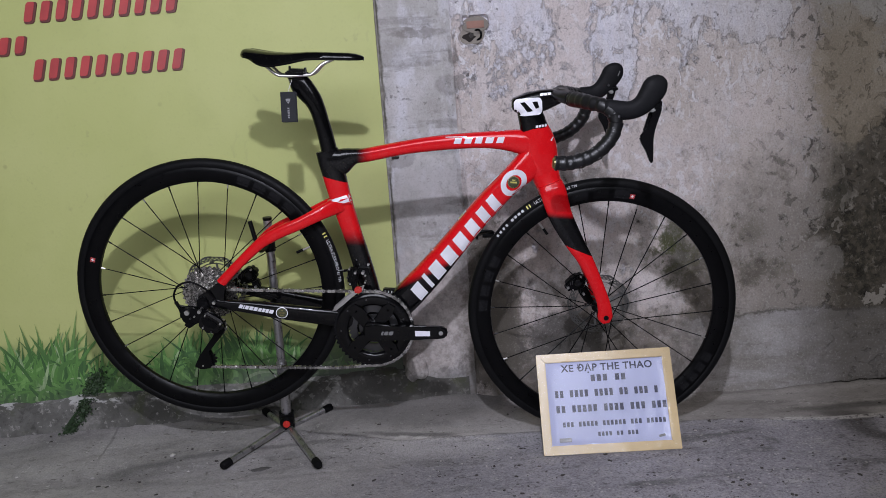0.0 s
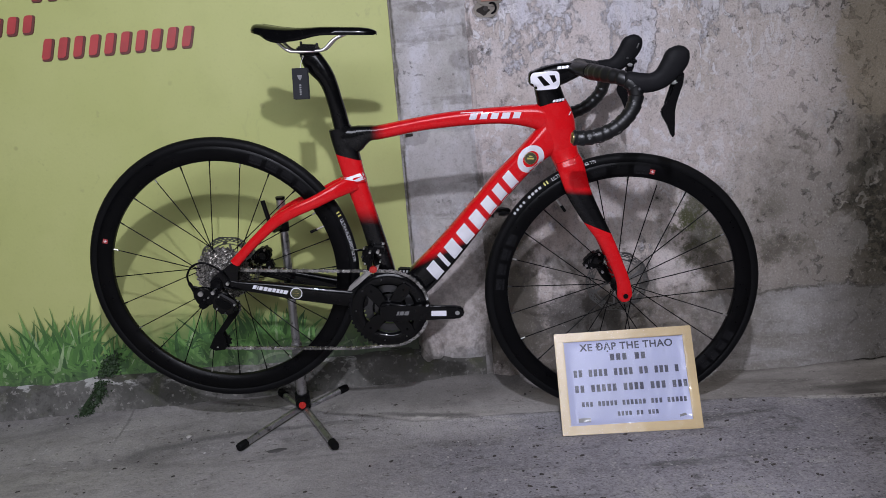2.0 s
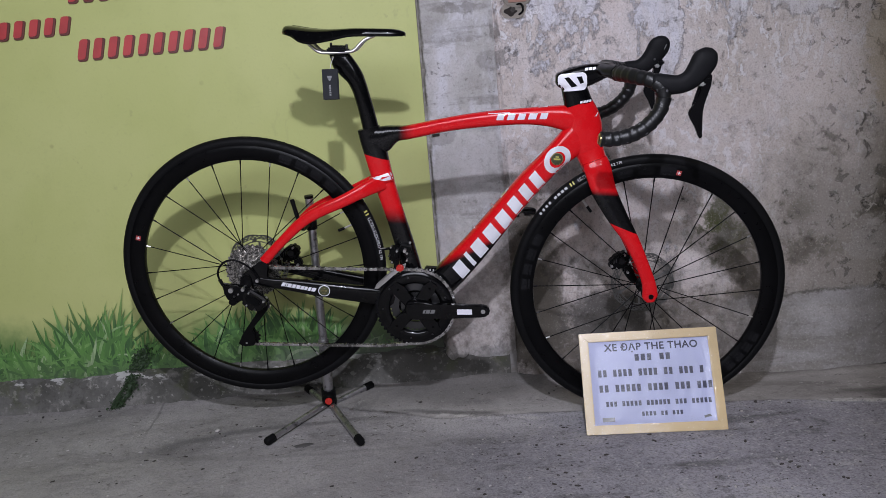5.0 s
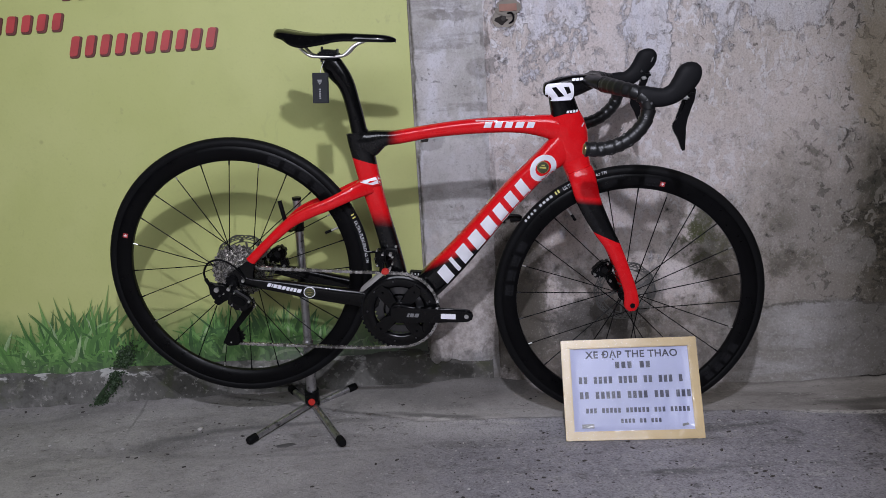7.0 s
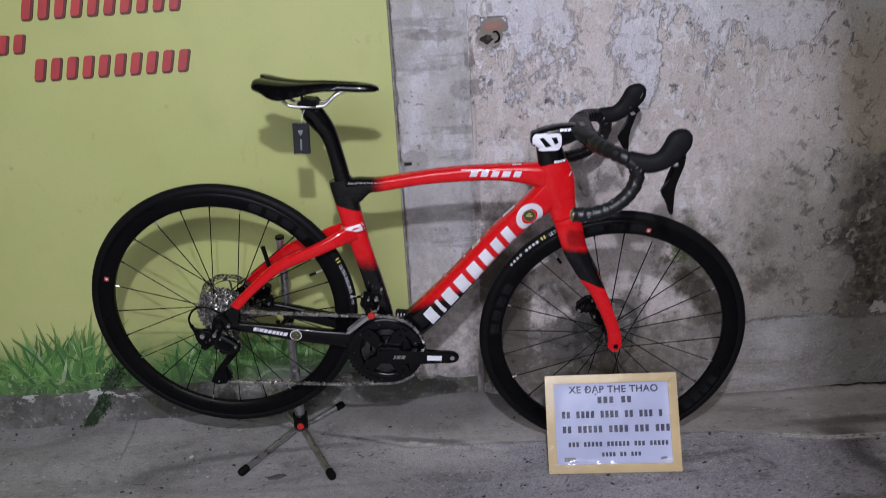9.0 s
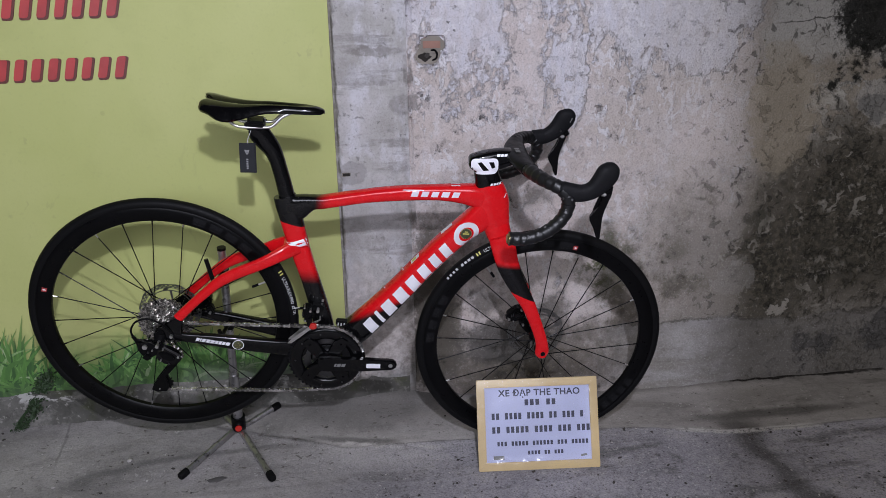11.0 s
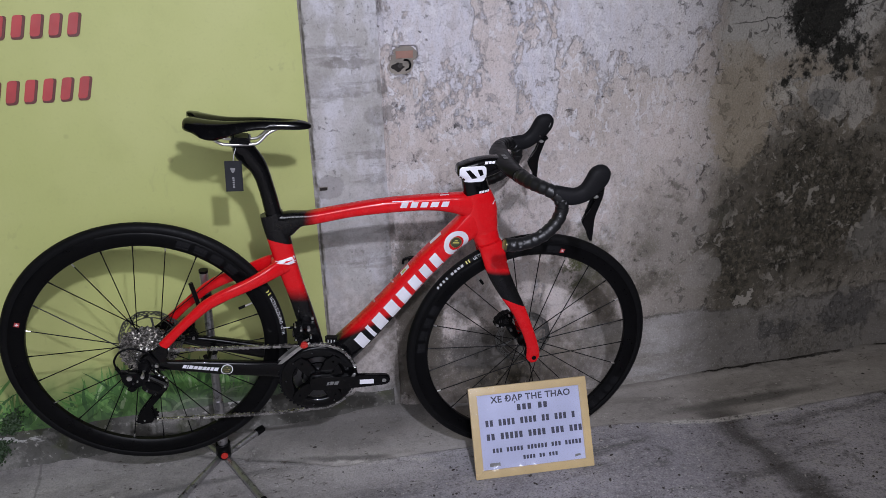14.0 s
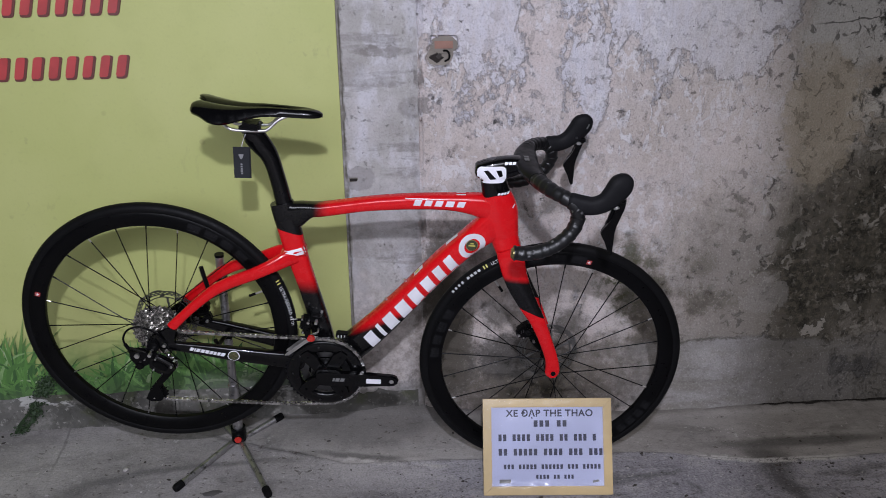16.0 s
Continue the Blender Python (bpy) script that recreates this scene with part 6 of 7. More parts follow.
    for (r0, r1, a0, a1, mat, nm, tree) in marks:
        part(nm, decal(arc(r0, r1, a0, a1, max(1, round(abs(a1 - a0) / 4))), tt if tree == "tyre" else tr, 0.0009 if nm == "white_bar" else 0.0005, nx=2, ny=2), mat, rim if tree == "rim" else tyre)
    return rim


def tyre_words(a0, step, sizes, mats):
    """Print round the tyre as little bars: angle, gap and lengths in degrees."""
    out, a = [], a0
    for s, m in zip(sizes, mats):
        out.append((0.3315, 0.3370, a, a + s, m, "print_bar", "tyre"))
        a += s + step
    return out


def lettering(words, name):
    """A flat mesh of the words, one unit high, from the built-in font."""
    cu = bpy.data.curves.new(name, "FONT")
    cu.body, cu.size, cu.resolution_u, cu.offset = words, 1.0, 2, 0.012
    tmp = new(name, cu)
    me = bpy.data.meshes.new_from_object(tmp.evaluated_get(bpy.context.evaluated_depsgraph_get()))
    bpy.data.objects.remove(tmp)
    bm = bmesh.new()
    bm.from_mesh(me)
    bpy.data.meshes.remove(me)
    return bm


def tyre_text(words, rim, cx, a0, span, r0, height):
    """Words bent round the tyre, clockwise from the angle a0 over span degrees."""
    tyre = [o for o in rim.children if o.name.startswith("tyre")][0]
    tree, bm = tree_of(tyre), lettering(words, "tyre_text")
    wide = max(v.co.x for v in bm.verts)
    for v in bm.verts:
        w, r = radians(a0 - span * v.co.x / wide), r0 + height * v.co.y / 0.72
        x, z = cx + r * math.cos(w), r * math.sin(w)
        hit = tree.ray_cast(Vector((x, -0.5, z)), Vector((0, 1, 0)))
        v.co = (x, (hit[0].y if hit[0] else -0.012) - 0.0007, z)
    part("tyre_text", bm, M_TYREPRINT, tyre, smooth=False)


def rim_blocks(a0, a1, n):
    w = (a1 - a0) / n
    return [(0.294, 0.315, a0 + w * i, a0 + w * (i + 0.72), M_RIMMARK, "grey_block", "rim") for i in range(n)]


def red_cross(angle):
    return [(0.297, 0.3085, angle - 1.1, angle + 1.1, M_SIGNRED, "red_square", "rim"), (0.2990, 0.3065, angle - 0.25, angle + 0.25, M_WHITE, "white_bar", "rim"), (0.3019, 0.3037, angle - 0.75, angle + 0.75, M_WHITE, "white_bar", "rim")]


W, Y = M_TYREPRINT, M_YELLOWPRINT
front_marks = tyre_words(147.0, -0.35 - 0.6, [-1.0] * 4, [W] * 4) + tyre_words(138.0, -0.7, [-1.2] * 4, [W] * 4) + [(0.3305, 0.3385, 129.5, 128.9, Y, "print_bar", "tyre"), (0.3305, 0.3385, 128.2, 127.6, Y, "print_bar", "tyre")] \
    + rim_blocks(83, 122, 4) + rim_blocks(155, 185, 4) + rim_blocks(-42, -18, 4) + red_cross(81.7)
rear_marks = [(0.3305, 0.3385, 38.0, 36.2, W, "print_bar", "tyre"), (0.3305, 0.3385, 30.6, 30.0, Y, "print_bar", "tyre"), (0.3305, 0.3385, 29.2, 28.6, Y, "print_bar", "tyre")] + rim_blocks(46, 78, 4) + red_cross(166.2)
front_rim = wheel("front_wheel", HUB_F, False, (-75, -35, 80, 10), math.atan2(0.210, -0.170), front_marks, "front wheel with a deep black carbon rim")
rear_rim = wheel("rear_wheel", 0.0, True, (-75, -80, 75, 80), math.atan2(0.128, 0.248), rear_marks, "rear wheel with a deep black carbon rim")
tyre_text("ULTRA FLEX-PRO", front_rim, HUB_F, 125.8, 14.0, 0.3300, 0.0078)
tyre_text("62 TPI", front_rim, HUB_F, 111.0, 4.5, 0.3305, 0.0066)
tyre_text("ULTRA FLEX-PRO", rear_rim, 0.0, 27.3, 14.0, 0.3300, 0.0078)
tyre_text("62 TPI", rear_rim, 0.0, 12.4, 4.5, 0.3305, 0.0066)


# ---- drivetrain ----
def gear_outline(cx, cz, r, teeth, depth=0.004):
    out = []
    for j in range(teeth):
        for f, rr in ((0.0, r - depth), (0.30, r), (0.52, r), (0.82, r - depth)):
            w = 2 * math.pi * (j + f) / teeth
            out.append((cx + rr * math.cos(w), cz + rr * math.sin(w)))
    return out


def annulus_plate(outer, inner, y0, y1):
    """A flat ring between two outlines of as many points."""
    bm = bmesh.new()
    rings = [[(x, y, z) for x, z in o] for o, y in ((outer, y0), (outer, y1), (inner, y1), (inner, y0))]
    skin(bm, rings, closed=True)
    return bm


def circle(cx, cz, r, n, a=0.0):
    return [(cx + r * math.cos(a + 2 * math.pi * j / n), cz + r * math.sin(a + 2 * math.pi * j / n)) for j in range(n)]


def drivetrain():
    for j, teeth in enumerate((34, 30, 27, 24, 22, 20, 18, 16, 15, 14, 13, 12)):
        r = teeth * 0.0127 / (2 * math.pi) + 0.001
        y = -0.0145 - 0.0033 * j
        o = gear_outline(0, 0, r + 0.0015, teeth)
        part("sprocket", annulus_plate(o, circle(0, 0, max(0.012, r - 0.019), len(o)), y - 0.0009, y + 0.0009), M_SPROCKET, rear_rim, smooth=False)
        if j % 3 == 0:
            part("carrier", annulus_plate(circle(0, 0, r * 0.72, 24), circle(0, 0, 0.014, 24), y + 0.0010, y + 0.0016), M_SPROCKET, rear_rim, smooth=False)
    # cranks
    cx, cz = BB
    o = gear_outline(cx, cz, 0.1022, 50, 0.0045)
    crank = part("crankset", annulus_plate(o, circle(cx, cz, 0.0885, len(o)), -0.0505, -0.0465), M_RING, bike, "black crankset with two chainrings")
    part("chainring_cover", revolve([(0.0640, -0.0470), (0.0640, -0.0520), (0.0655, -0.0545), (0.0700, -0.0572), (0.0760, -0.0582), (0.0860, -0.0570), (0.0905, -0.0560), (0.0940, -0.0540), (0.0950, -0.0505)], 72, centre=(cx, 0, cz)), M_BLACK, crank)
    o = gear_outline(cx, cz, 0.0650, 34, 0.0042)
    part("inner_chainring", annulus_plate(o, circle(cx, cz, 0.0430, len(o)), -0.0425, -0.0385), M_DARKSTEEL, crank, "grey inner chainring")
    for ang in (58, 132, 227, 315):
        w = radians(ang)
        d, s = Vector((math.cos(w), math.sin(w))), Vector((-math.sin(w), math.cos(w)))
        c = Vector(BB)
        o = [c + d * 0.014 - s * 0.017, c + d * 0.046 - s * 0.0095, c + d * 0.066 - s * 0.0105, c + d * 0.088 - s * 0.0165, c + d * 0.088 + s * 0.0165, c + d * 0.066 + s * 0.0105, c + d * 0.046 + s * 0.0095, c + d * 0.014 + s * 0.017]
        part("spider_arm", prism([tuple(p) for p in o], -0.0625, -0.0470, 0.0055), M_BLACK, crank)
        part("chainring_bolt", rod((c.x + d.x * 0.066, -0.0625, c.y + d.y * 0.066), (c.x + d.x * 0.066, -0.058, c.y + d.y * 0.066), 0.0032, 12), M_SATIN, crank)
    for i in range(9):
        w = radians(24 + 40 * i)
        part("ring_stud", rod((cx + 0.0815 * math.cos(w), -0.0592, cz + 0.0815 * math.sin(w)), (cx + 0.0815 * math.cos(w), -0.056, cz + 0.0815 * math.sin(w)), 0.0022, 8), M_DARKSTEEL, crank)
    part("axle_ring", revolve([(0.024, -0.0440), (0.037, -0.0440), (0.038, -0.0425), (0.037, -0.0400), (0.024, -0.0400)], 32, centre=(cx, 0, cz)), M_DARKSTEEL, crank)
    part("crank_hub", revolve([(0.0, -0.078), (0.013, -0.078), (0.021, -0.074), (0.026, -0.064), (0.026, -0.040), (0.0, -0.040)], 32, centre=(cx, 0, cz)), M_BLACK, crank)
    part("crank_bolt", revolve([(0.0, -0.0795), (0.009, -0.0795), (0.010, -0.077), (0.0, -0.077)], 20, centre=(cx, 0, cz)), M_SATIN, crank)
    d = Vector((0.594 - cx, -0.0555 - cz)).normalized()
    s = Vector((-d.y, d.x))
    c = Vector(BB)
    arm = [c + d * x + s * z for x, z in ((-0.020, -0.019), (0.0, -0.023), (0.045, -0.0195), (0.100, -0.0185), (0.168, -0.0165), (0.182, -0.0125), (0.187, -0.004), (0.187, 0.004), (0.182, 0.0125), (0.168, 0.0165), (0.100, 0.0175), (0.045, 0.0185), (0.0, 0.023), (-0.020, 0.019))]
    arm_ob = part("crank_arm", prism([tuple(p) for p in arm], -0.0800, -0.0655, 0.0035), M_BLACK, crank, "black crank arm with a white sticker")
    tc = tree_of(arm_ob)
    part("sticker", decal([[tuple(c + d * x + s * z) for x, z in ((0.106, -0.0075), (0.143, -0.0075), (0.143, 0.0065), (0.106, 0.0065))]], tc, nx=2, ny=2), M_WHITE, crank, "white paper sticker")
    print_blocks("grey_block", word_blocks(tuple(c + d * 0.020 - s * 0.005), d, [0.005, 0.010, 0.010], 0.010, 0.002, 0.35), tc, M_GREYPRINT, crank, "", 0.0006, 2)
    part("pedal_hole", rod((c.x + d.x * 0.170, -0.0805, c.y + d.y * 0.170), (c.x + d.x * 0.170, -0.064, c.y + d.y * 0.170), 0.0056, 16), M_STEEL, crank)
    # chain: a path round ring, sprocket and pulleys, then links along it
    path = []
    for i in range(24):
        w = radians(97 - 190 * i / 23)
        path.append((cx + 0.0995 * math.cos(w), cz + 0.0995 * math.sin(w)))
    lowp, upp = (0.0034, -0.1665), (0.030, -0.076)
    path += [(0.34, -0.1745), (0.18, -0.1805), (0.022, -0.1860)]
    for i in range(7):
        w = radians(265 - 160 * i / 6)
        path.append((lowp[0] + 0.0185 * math.cos(w), lowp[1] + 0.0185 * math.sin(w)))
    for i in range(6):
        w = radians(-70 + 150 * i / 5)
        path.append((upp[0] + 0.0185 * math.cos(w), upp[1] + 0.0185 * math.sin(w)))
    for i in range(10):
        w = radians(-75 - 200 * i / 9)
        path.append((0.0225 * math.cos(w), 0.0225 * math.sin(w)))
    path.append((0.2, 0.0275))
    pts = np.array(path + [path[0]])
    seg = np.hypot(*(pts[1:] - pts[:-1]).T)
    cum = np.concatenate([[0], np.cumsum(seg)])
    count = int(cum[-1] / 0.0127)
    bm = bmesh.new()
    for i in range(count):
        s0 = cum[-1] * i / count
        s1 = cum[-1] * (i + 1) / count
        a = np.array([np.interp(s0, cum, pts[:, 0]), np.interp(s0, cum, pts[:, 1])])
        b = np.array([np.interp(s1, cum, pts[:, 0]), np.interp(s1, cum, pts[:, 1])])
        d2 = (b - a) / np.linalg.norm(b - a)
        s2 = np.array([-d2[1], d2[0]])
        yc = -0.0480 if a[0] > 0.33 else (-0.0515 + 0.0035 * max(0.0, a[0]) / 0.33)
        wide = 0.0036 if i % 2 else 0.0024
        h = 0.0042
        out = [a - d2 * 0.003 - s2 * h * 0.6, a - s2 * h, a + d2 * 0.0063 - s2 * h * 0.62, b - s2 * h, b + d2 * 0.003 - s2 * h * 0.6,
               b + d2 * 0.003 + s2 * h * 0.6, b + s2 * h, a + d2 * 0.0063 + s2 * h * 0.62, a + s2 * h, a - d2 * 0.003 + s2 * h * 0.6]
        for y in (-wide, wide):
            prism([tuple(p) for p in out], yc + y - 0.0006, yc + y + 0.0006, 0, bm)
        rod((a[0], yc - 0.0046, a[1]), (a[0], yc + 0.0046, a[1]), 0.0019, 6, bm)
    part("chain", bm, chain_steel(), bike, "shiny silver link chain", smooth=False)
    # rear derailleur
    der = part("rear_derailleur", prism([(-0.058, -0.010), (-0.046, -0.011), (-0.020, -0.018), (0.008, -0.017), (0.015, -0.030), (0.002, -0.045), (-0.014, -0.058), (-0.028, -0.065), (-0.042, -0.056), (-0.050, -0.036)], -0.098, -0.079, 0.005), M_SATIN, bike, "black rear derailleur with two pulleys")
    part("hanger", prism([(-0.014, 0.004), (0.010, 0.002), (0.014, -0.018), (0.002, -0.034), (-0.012, -0.034), (-0.016, -0.018)], -0.078, -0.070, 0.002), M_SATIN, der)
    part("outer_link", prism([(-0.006, -0.024), (0.020, -0.022), (0.050, -0.040), (0.056, -0.055), (0.048, -0.074), (0.022, -0.082), (0.004, -0.074), (-0.012, -0.056)], -0.099, -0.078, 0.007), M_BLACK, der)
    # raised oval standing in for the highlight on the outer link
    part("link_highlight", prism([(0.002, -0.038), (0.016, -0.036), (0.036, -0.046), (0.042, -0.056), (0.034, -0.064), (0.014, -0.058), (0.004, -0.048)], -0.1025, -0.0985, 0.0018), M_SATIN, der)
    part("inner_link", prism([(0.010, -0.024), (0.018, -0.022), (0.048, -0.038), (0.056, -0.050), (0.050, -0.050), (0.040, -0.040)], -0.1005, -0.0985, 0.0008), M_DARKSTEEL, der, "grey metal link edge")
    part("knuckle_pin", prism([(-0.040, -0.058), (-0.032, -0.046), (-0.020, -0.048), (-0.016, -0.058), (-0.028, -0.066)], -0.102, -0.097, 0.0015), M_SATIN, der)
    for px, pz, pr, pm in ((-0.032, -0.025, 0.0062, M_STEEL), (-0.002, -0.021, 0.0045, M_STEEL), (0.028, -0.0045, 0.0042, M_STEEL), (0.049, -0.050, 0.0028, M_STEEL), (-0.024, -0.040, 0.0026, M_DARKSTEEL), (0.006, -0.062, 0.0022, M_STEEL), (-0.014, -0.034, 0.0020, M_STEEL), (0.012, -0.030, 0.0020, M_STEEL), (0.026, -0.072, 0.0022, M_DARKSTEEL)):
        part("pivot_bolt", rod((px, -0.1030, pz) if pz < -0.02 else (px, -0.080, pz), (px, -0.070, pz), pr, 14), pm, der)
    part("barrel", rod((-0.063, -0.088, -0.002), (-0.053, -0.088, -0.018), 0.0046, 12), M_SATIN, der)
    for yy in (-0.060, -0.043):
        part("cage_plate", prism([(0.026, -0.064), (0.046, -0.060), (0.049, -0.082), (0.035, -0.104), (0.005, -0.143), (0.012, -0.154), (0.012, -0.160), (0.014, -0.178), (0.008, -0.188), (-0.016, -0.192), (-0.031, -0.185), (-0.020, -0.158), (0.018, -0.099), (0.024, -0.086)], yy - 0.0013, yy + 0.0013, 0.001), M_SATIN, der)
    for c2 in (lowp, upp):
        o = gear_outline(c2[0], c2[1], 0.0215, 12, 0.0046)
        pulley = part("pulley", annulus_plate(o, circle(c2[0], c2[1], 0.005, len(o)), -0.0530, -0.0490), M_SATIN, der)
        part("cage_bolt", rod((c2[0] - 0.013, -0.0615, c2[1] - 0.015), (c2[0] - 0.013, -0.056, c2[1] - 0.015), 0.0022, 10), M_STEEL, pulley)
        part("pulley_bolt", rod((c2[0], -0.0610, c2[1]), (c2[0], -0.042, c2[1]), 0.0042, 12), M_STEEL, pulley)
    part("cable_loop", sweep([(0.034, -0.070, -0.004), (0.018, -0.074, 0.018), (0.004, -0.078, 0.034), (-0.026, -0.084, 0.049), (-0.053, -0.087, 0.041), (-0.066, -0.088, 0.018), (-0.063, -0.088, -0.002), (-0.054, -0.088, -0.014)], 0.0026, 10, 6), M_SATIN, der, "looped black gear cable")
    # front derailleur: body, red insert, silver cage
    fd = part("front_derailleur", box((0.026, 0.030, 0.040), (0.366, -0.034, 0.070), 0.005), M_SATIN, bike, "black front derailleur with a silver cage")
    part("pivot_arm", box((0.012, 0.024, 0.030), (0.372, -0.046, 0.050), 0.003), M_SATIN, fd)
    part("red_insert", prism([(0.371, 0.036), (0.375, 0.049), (0.388, 0.050), (0.393, 0.041), (0.388, 0.033), (0.377, 0.032)], -0.064, -0.053, 0.0025), M_REDBIT, fd, "bright red plastic insert")
    part("clamp_band", box((0.030, 0.040, 0.016), (0.392, -0.022, 0.084), 0.003), M_SATIN, fd)
    part("linkage", prism([(0.356, 0.050), (0.366, 0.048), (0.380, 0.082), (0.371, 0.087)], -0.055, -0.049, 0.0015), M_SATIN, fd)
    part("cable_arm", prism([(0.340, 0.082), (0.366, 0.086), (0.366, 0.092), (0.341, 0.088)], -0.051, -0.046, 0.0012), M_SATIN, fd)
    for bx, bz, br, my in ((0.373, 0.083, 0.0030, M_STEEL), (0.358, 0.092, 0.0022, M_STEEL), (0.392, 0.084, 0.0040, M_STEEL), (0.361, 0.054, 0.0024, M_STEEL), (0.398, 0.060, 0.0022, M_STEEL), (0.354, 0.070, 0.0022, M_DARKSTEEL)):
        part("fd_bolt", rod((bx, -0.0575, bz), (bx, -0.040, bz), br, 12), my, fd)
    part("cable_stub", rod((0.345, -0.049, 0.088), (0.330, -0.050, 0.086), 0.0012, 6), M_STEEL, fd)
    part("cage", prism([(0.318, -0.018), (0.322, -0.011), (0.345, 0.013), (0.368, 0.034), (0.395, 0.048), (0.394, 0.041), (0.370, 0.024), (0.346, 0.000), (0.328, -0.017)], -0.0575, -0.0555, 0.0006), M_STEEL, fd, "silver chain guide plate")
    part("cage", prism([(0.318, -0.018), (0.322, -0.011), (0.345, 0.013), (0.368, 0.034), (0.395, 0.048), (0.394, 0.041), (0.370, 0.024), (0.346, 0.000), (0.328, -0.017)], -0.0385, -0.0365, 0.0006), M_STEEL, fd)
    # brake calipers on the far side
    for nm, cxx, czz, col in (("brake_caliper", 0.083, 0.032, M_SATIN), ("brake_caliper", 0.938, 0.055, M_SATIN)):
        shape = [(-0.030, -0.010), (-0.021, 0.007), (0.002, 0.025), (0.018, 0.023), (0.027, 0.004), (0.016, -0.015), (-0.012, -0.026), (-0.025, -0.022)]
        cal = part(nm, prism([(cxx + x, czz + z) for x, z in shape], 0.036, 0.068, 0.006), col, bike, "black hydraulic disc brake caliper")
        part("piston_cover", revolve([(0.0, -0.004), (0.009, -0.004), (0.012, -0.001), (0.012, 0.008), (0.0, 0.008)], 20), M_BLACK, cal).matrix_basis = pose(cxx + 0.004, 0.034, czz + 0.004)
        part("fixing_lug", prism([(cxx + x, czz + z) for x, z in ((0.008, -0.014), (0.024, -0.006), (0.034, -0.030), (0.022, -0.040), (0.010, -0.030))], 0.040, 0.060, 0.004), col, cal)
        for x, z, r in ((-0.021, -0.013, 0.0034), (0.009, 0.018, 0.0026), (0.021, -0.028, 0.0034), (-0.008, -0.018, 0.0018)):
            part("caliper_bolt", rod((cxx + x, 0.0325, czz + z), (cxx + x, 0.050, czz + z), r, 12), M_STEEL, cal)
        for i in range(3):
            part("vent_slot", box((0.0024, 0.003, 0.010), (cxx - 0.016 + 0.005 * i, 0.0365, czz - 0.002 + 0.003 * i), 0.0008), M_DARKSTEEL, cal)
    part("brake_hose", sweep([(0.984, 0.050, -0.002), (0.972, 0.052, 0.014), (0.958, 0.055, 0.034), (0.944, 0.055, 0.052)], [0.008, 0.0125, 0.0130, 0.010], 14, 4), M_SATIN, bike, "black caliper mount along the fork")




def chain_steel():
    """Plates bright or dark at random, painted for glints and the shaded gaps between."""
    k = Nodes("chain_plates", 0.26, 1.0)
    r = k.t.nodes.new("ShaderNodeNewGeometry").outputs["Random Per Island"]
    k.colour(k.mix(k.ramp(r, 0.10, 0.75), (0.20, 0.196, 0.19), (0.74, 0.73, 0.72)))
    return k.mat


def sprocket_steel():
    """Steel with random bright and dark specks, painted for the sparkle of its teeth."""
    k = Nodes("sprocket_steel", 0.3, 1.0)
    v = k.obj()
    n = k.noise(v, 150, 3, 0.6)
    k.colour(k.mix(k.ramp(n, 0.44, 0.60), (0.13, 0.124, 0.115), (0.66, 0.64, 0.61)))
    k.rough(k.ramp(n, 0.4, 0.62, 0.5, 0.24))
    k.bump(k.noise(v, 220, 2), 0.35, 0.001)
    return k.mat


M_SPROCKET = sprocket_steel()
M_RING = plain("black_ring_alloy", (0.020, 0.020, 0.022), 0.24, 0.7)
drivetrain()


# ---- hang tag ----
def hang_tag():
    tag = thing("hang_tag", "black card swing tag hanging on a thread from the saddle", "tag", pose(-0.2415, -0.045, 0.900, 0, 2.5, -6))
    part("card", box((0.0360, 0.0022, 0.0705), (0, 0, 0), 0.0004), M_CARD, tag)
    part("card_back", box((0.0360, 0.0016, 0.0705), (0.0022, 0.004, -0.0006), 0.0004), M_CARD, tag)
    part("thread", sweep([(0.002, -0.0005, 0.030), (0.003, 0.004, 0.045), (0.010, 0.012, 0.066), (0.012, 0.020, 0.079)], 0.0006, 6, 4), M_WHITE, tag)
    bm = bmesh.new()
    for q in ([(-0.006, 0.019), (0.006, 0.019), (0.004, 0.013), (-0.004, 0.013)], [(-0.004, 0.0125), (0.004, 0.0125), (0.0, 0.007), (0.0, 0.007)]):
        prism([(x, z) for x, z in q[:3]] if q[2] == q[3] else q, -0.0017, -0.0012, 0, bm)
    for i in range(5):
        prism([(-0.0022, -0.002 - 0.0052 * i), (0.0022, -0.002 - 0.0052 * i), (0.0022, -0.0055 - 0.0052 * i), (-0.0022, -0.0055 - 0.0052 * i)], -0.0017, -0.0012, 0, bm)
    part("grey_print", bm, M_TAGPRINT, tag, smooth=False)


M_TAGPRINT = plain("pale_grey_print", (0.20, 0.20, 0.205), 0.5)
hang_tag()


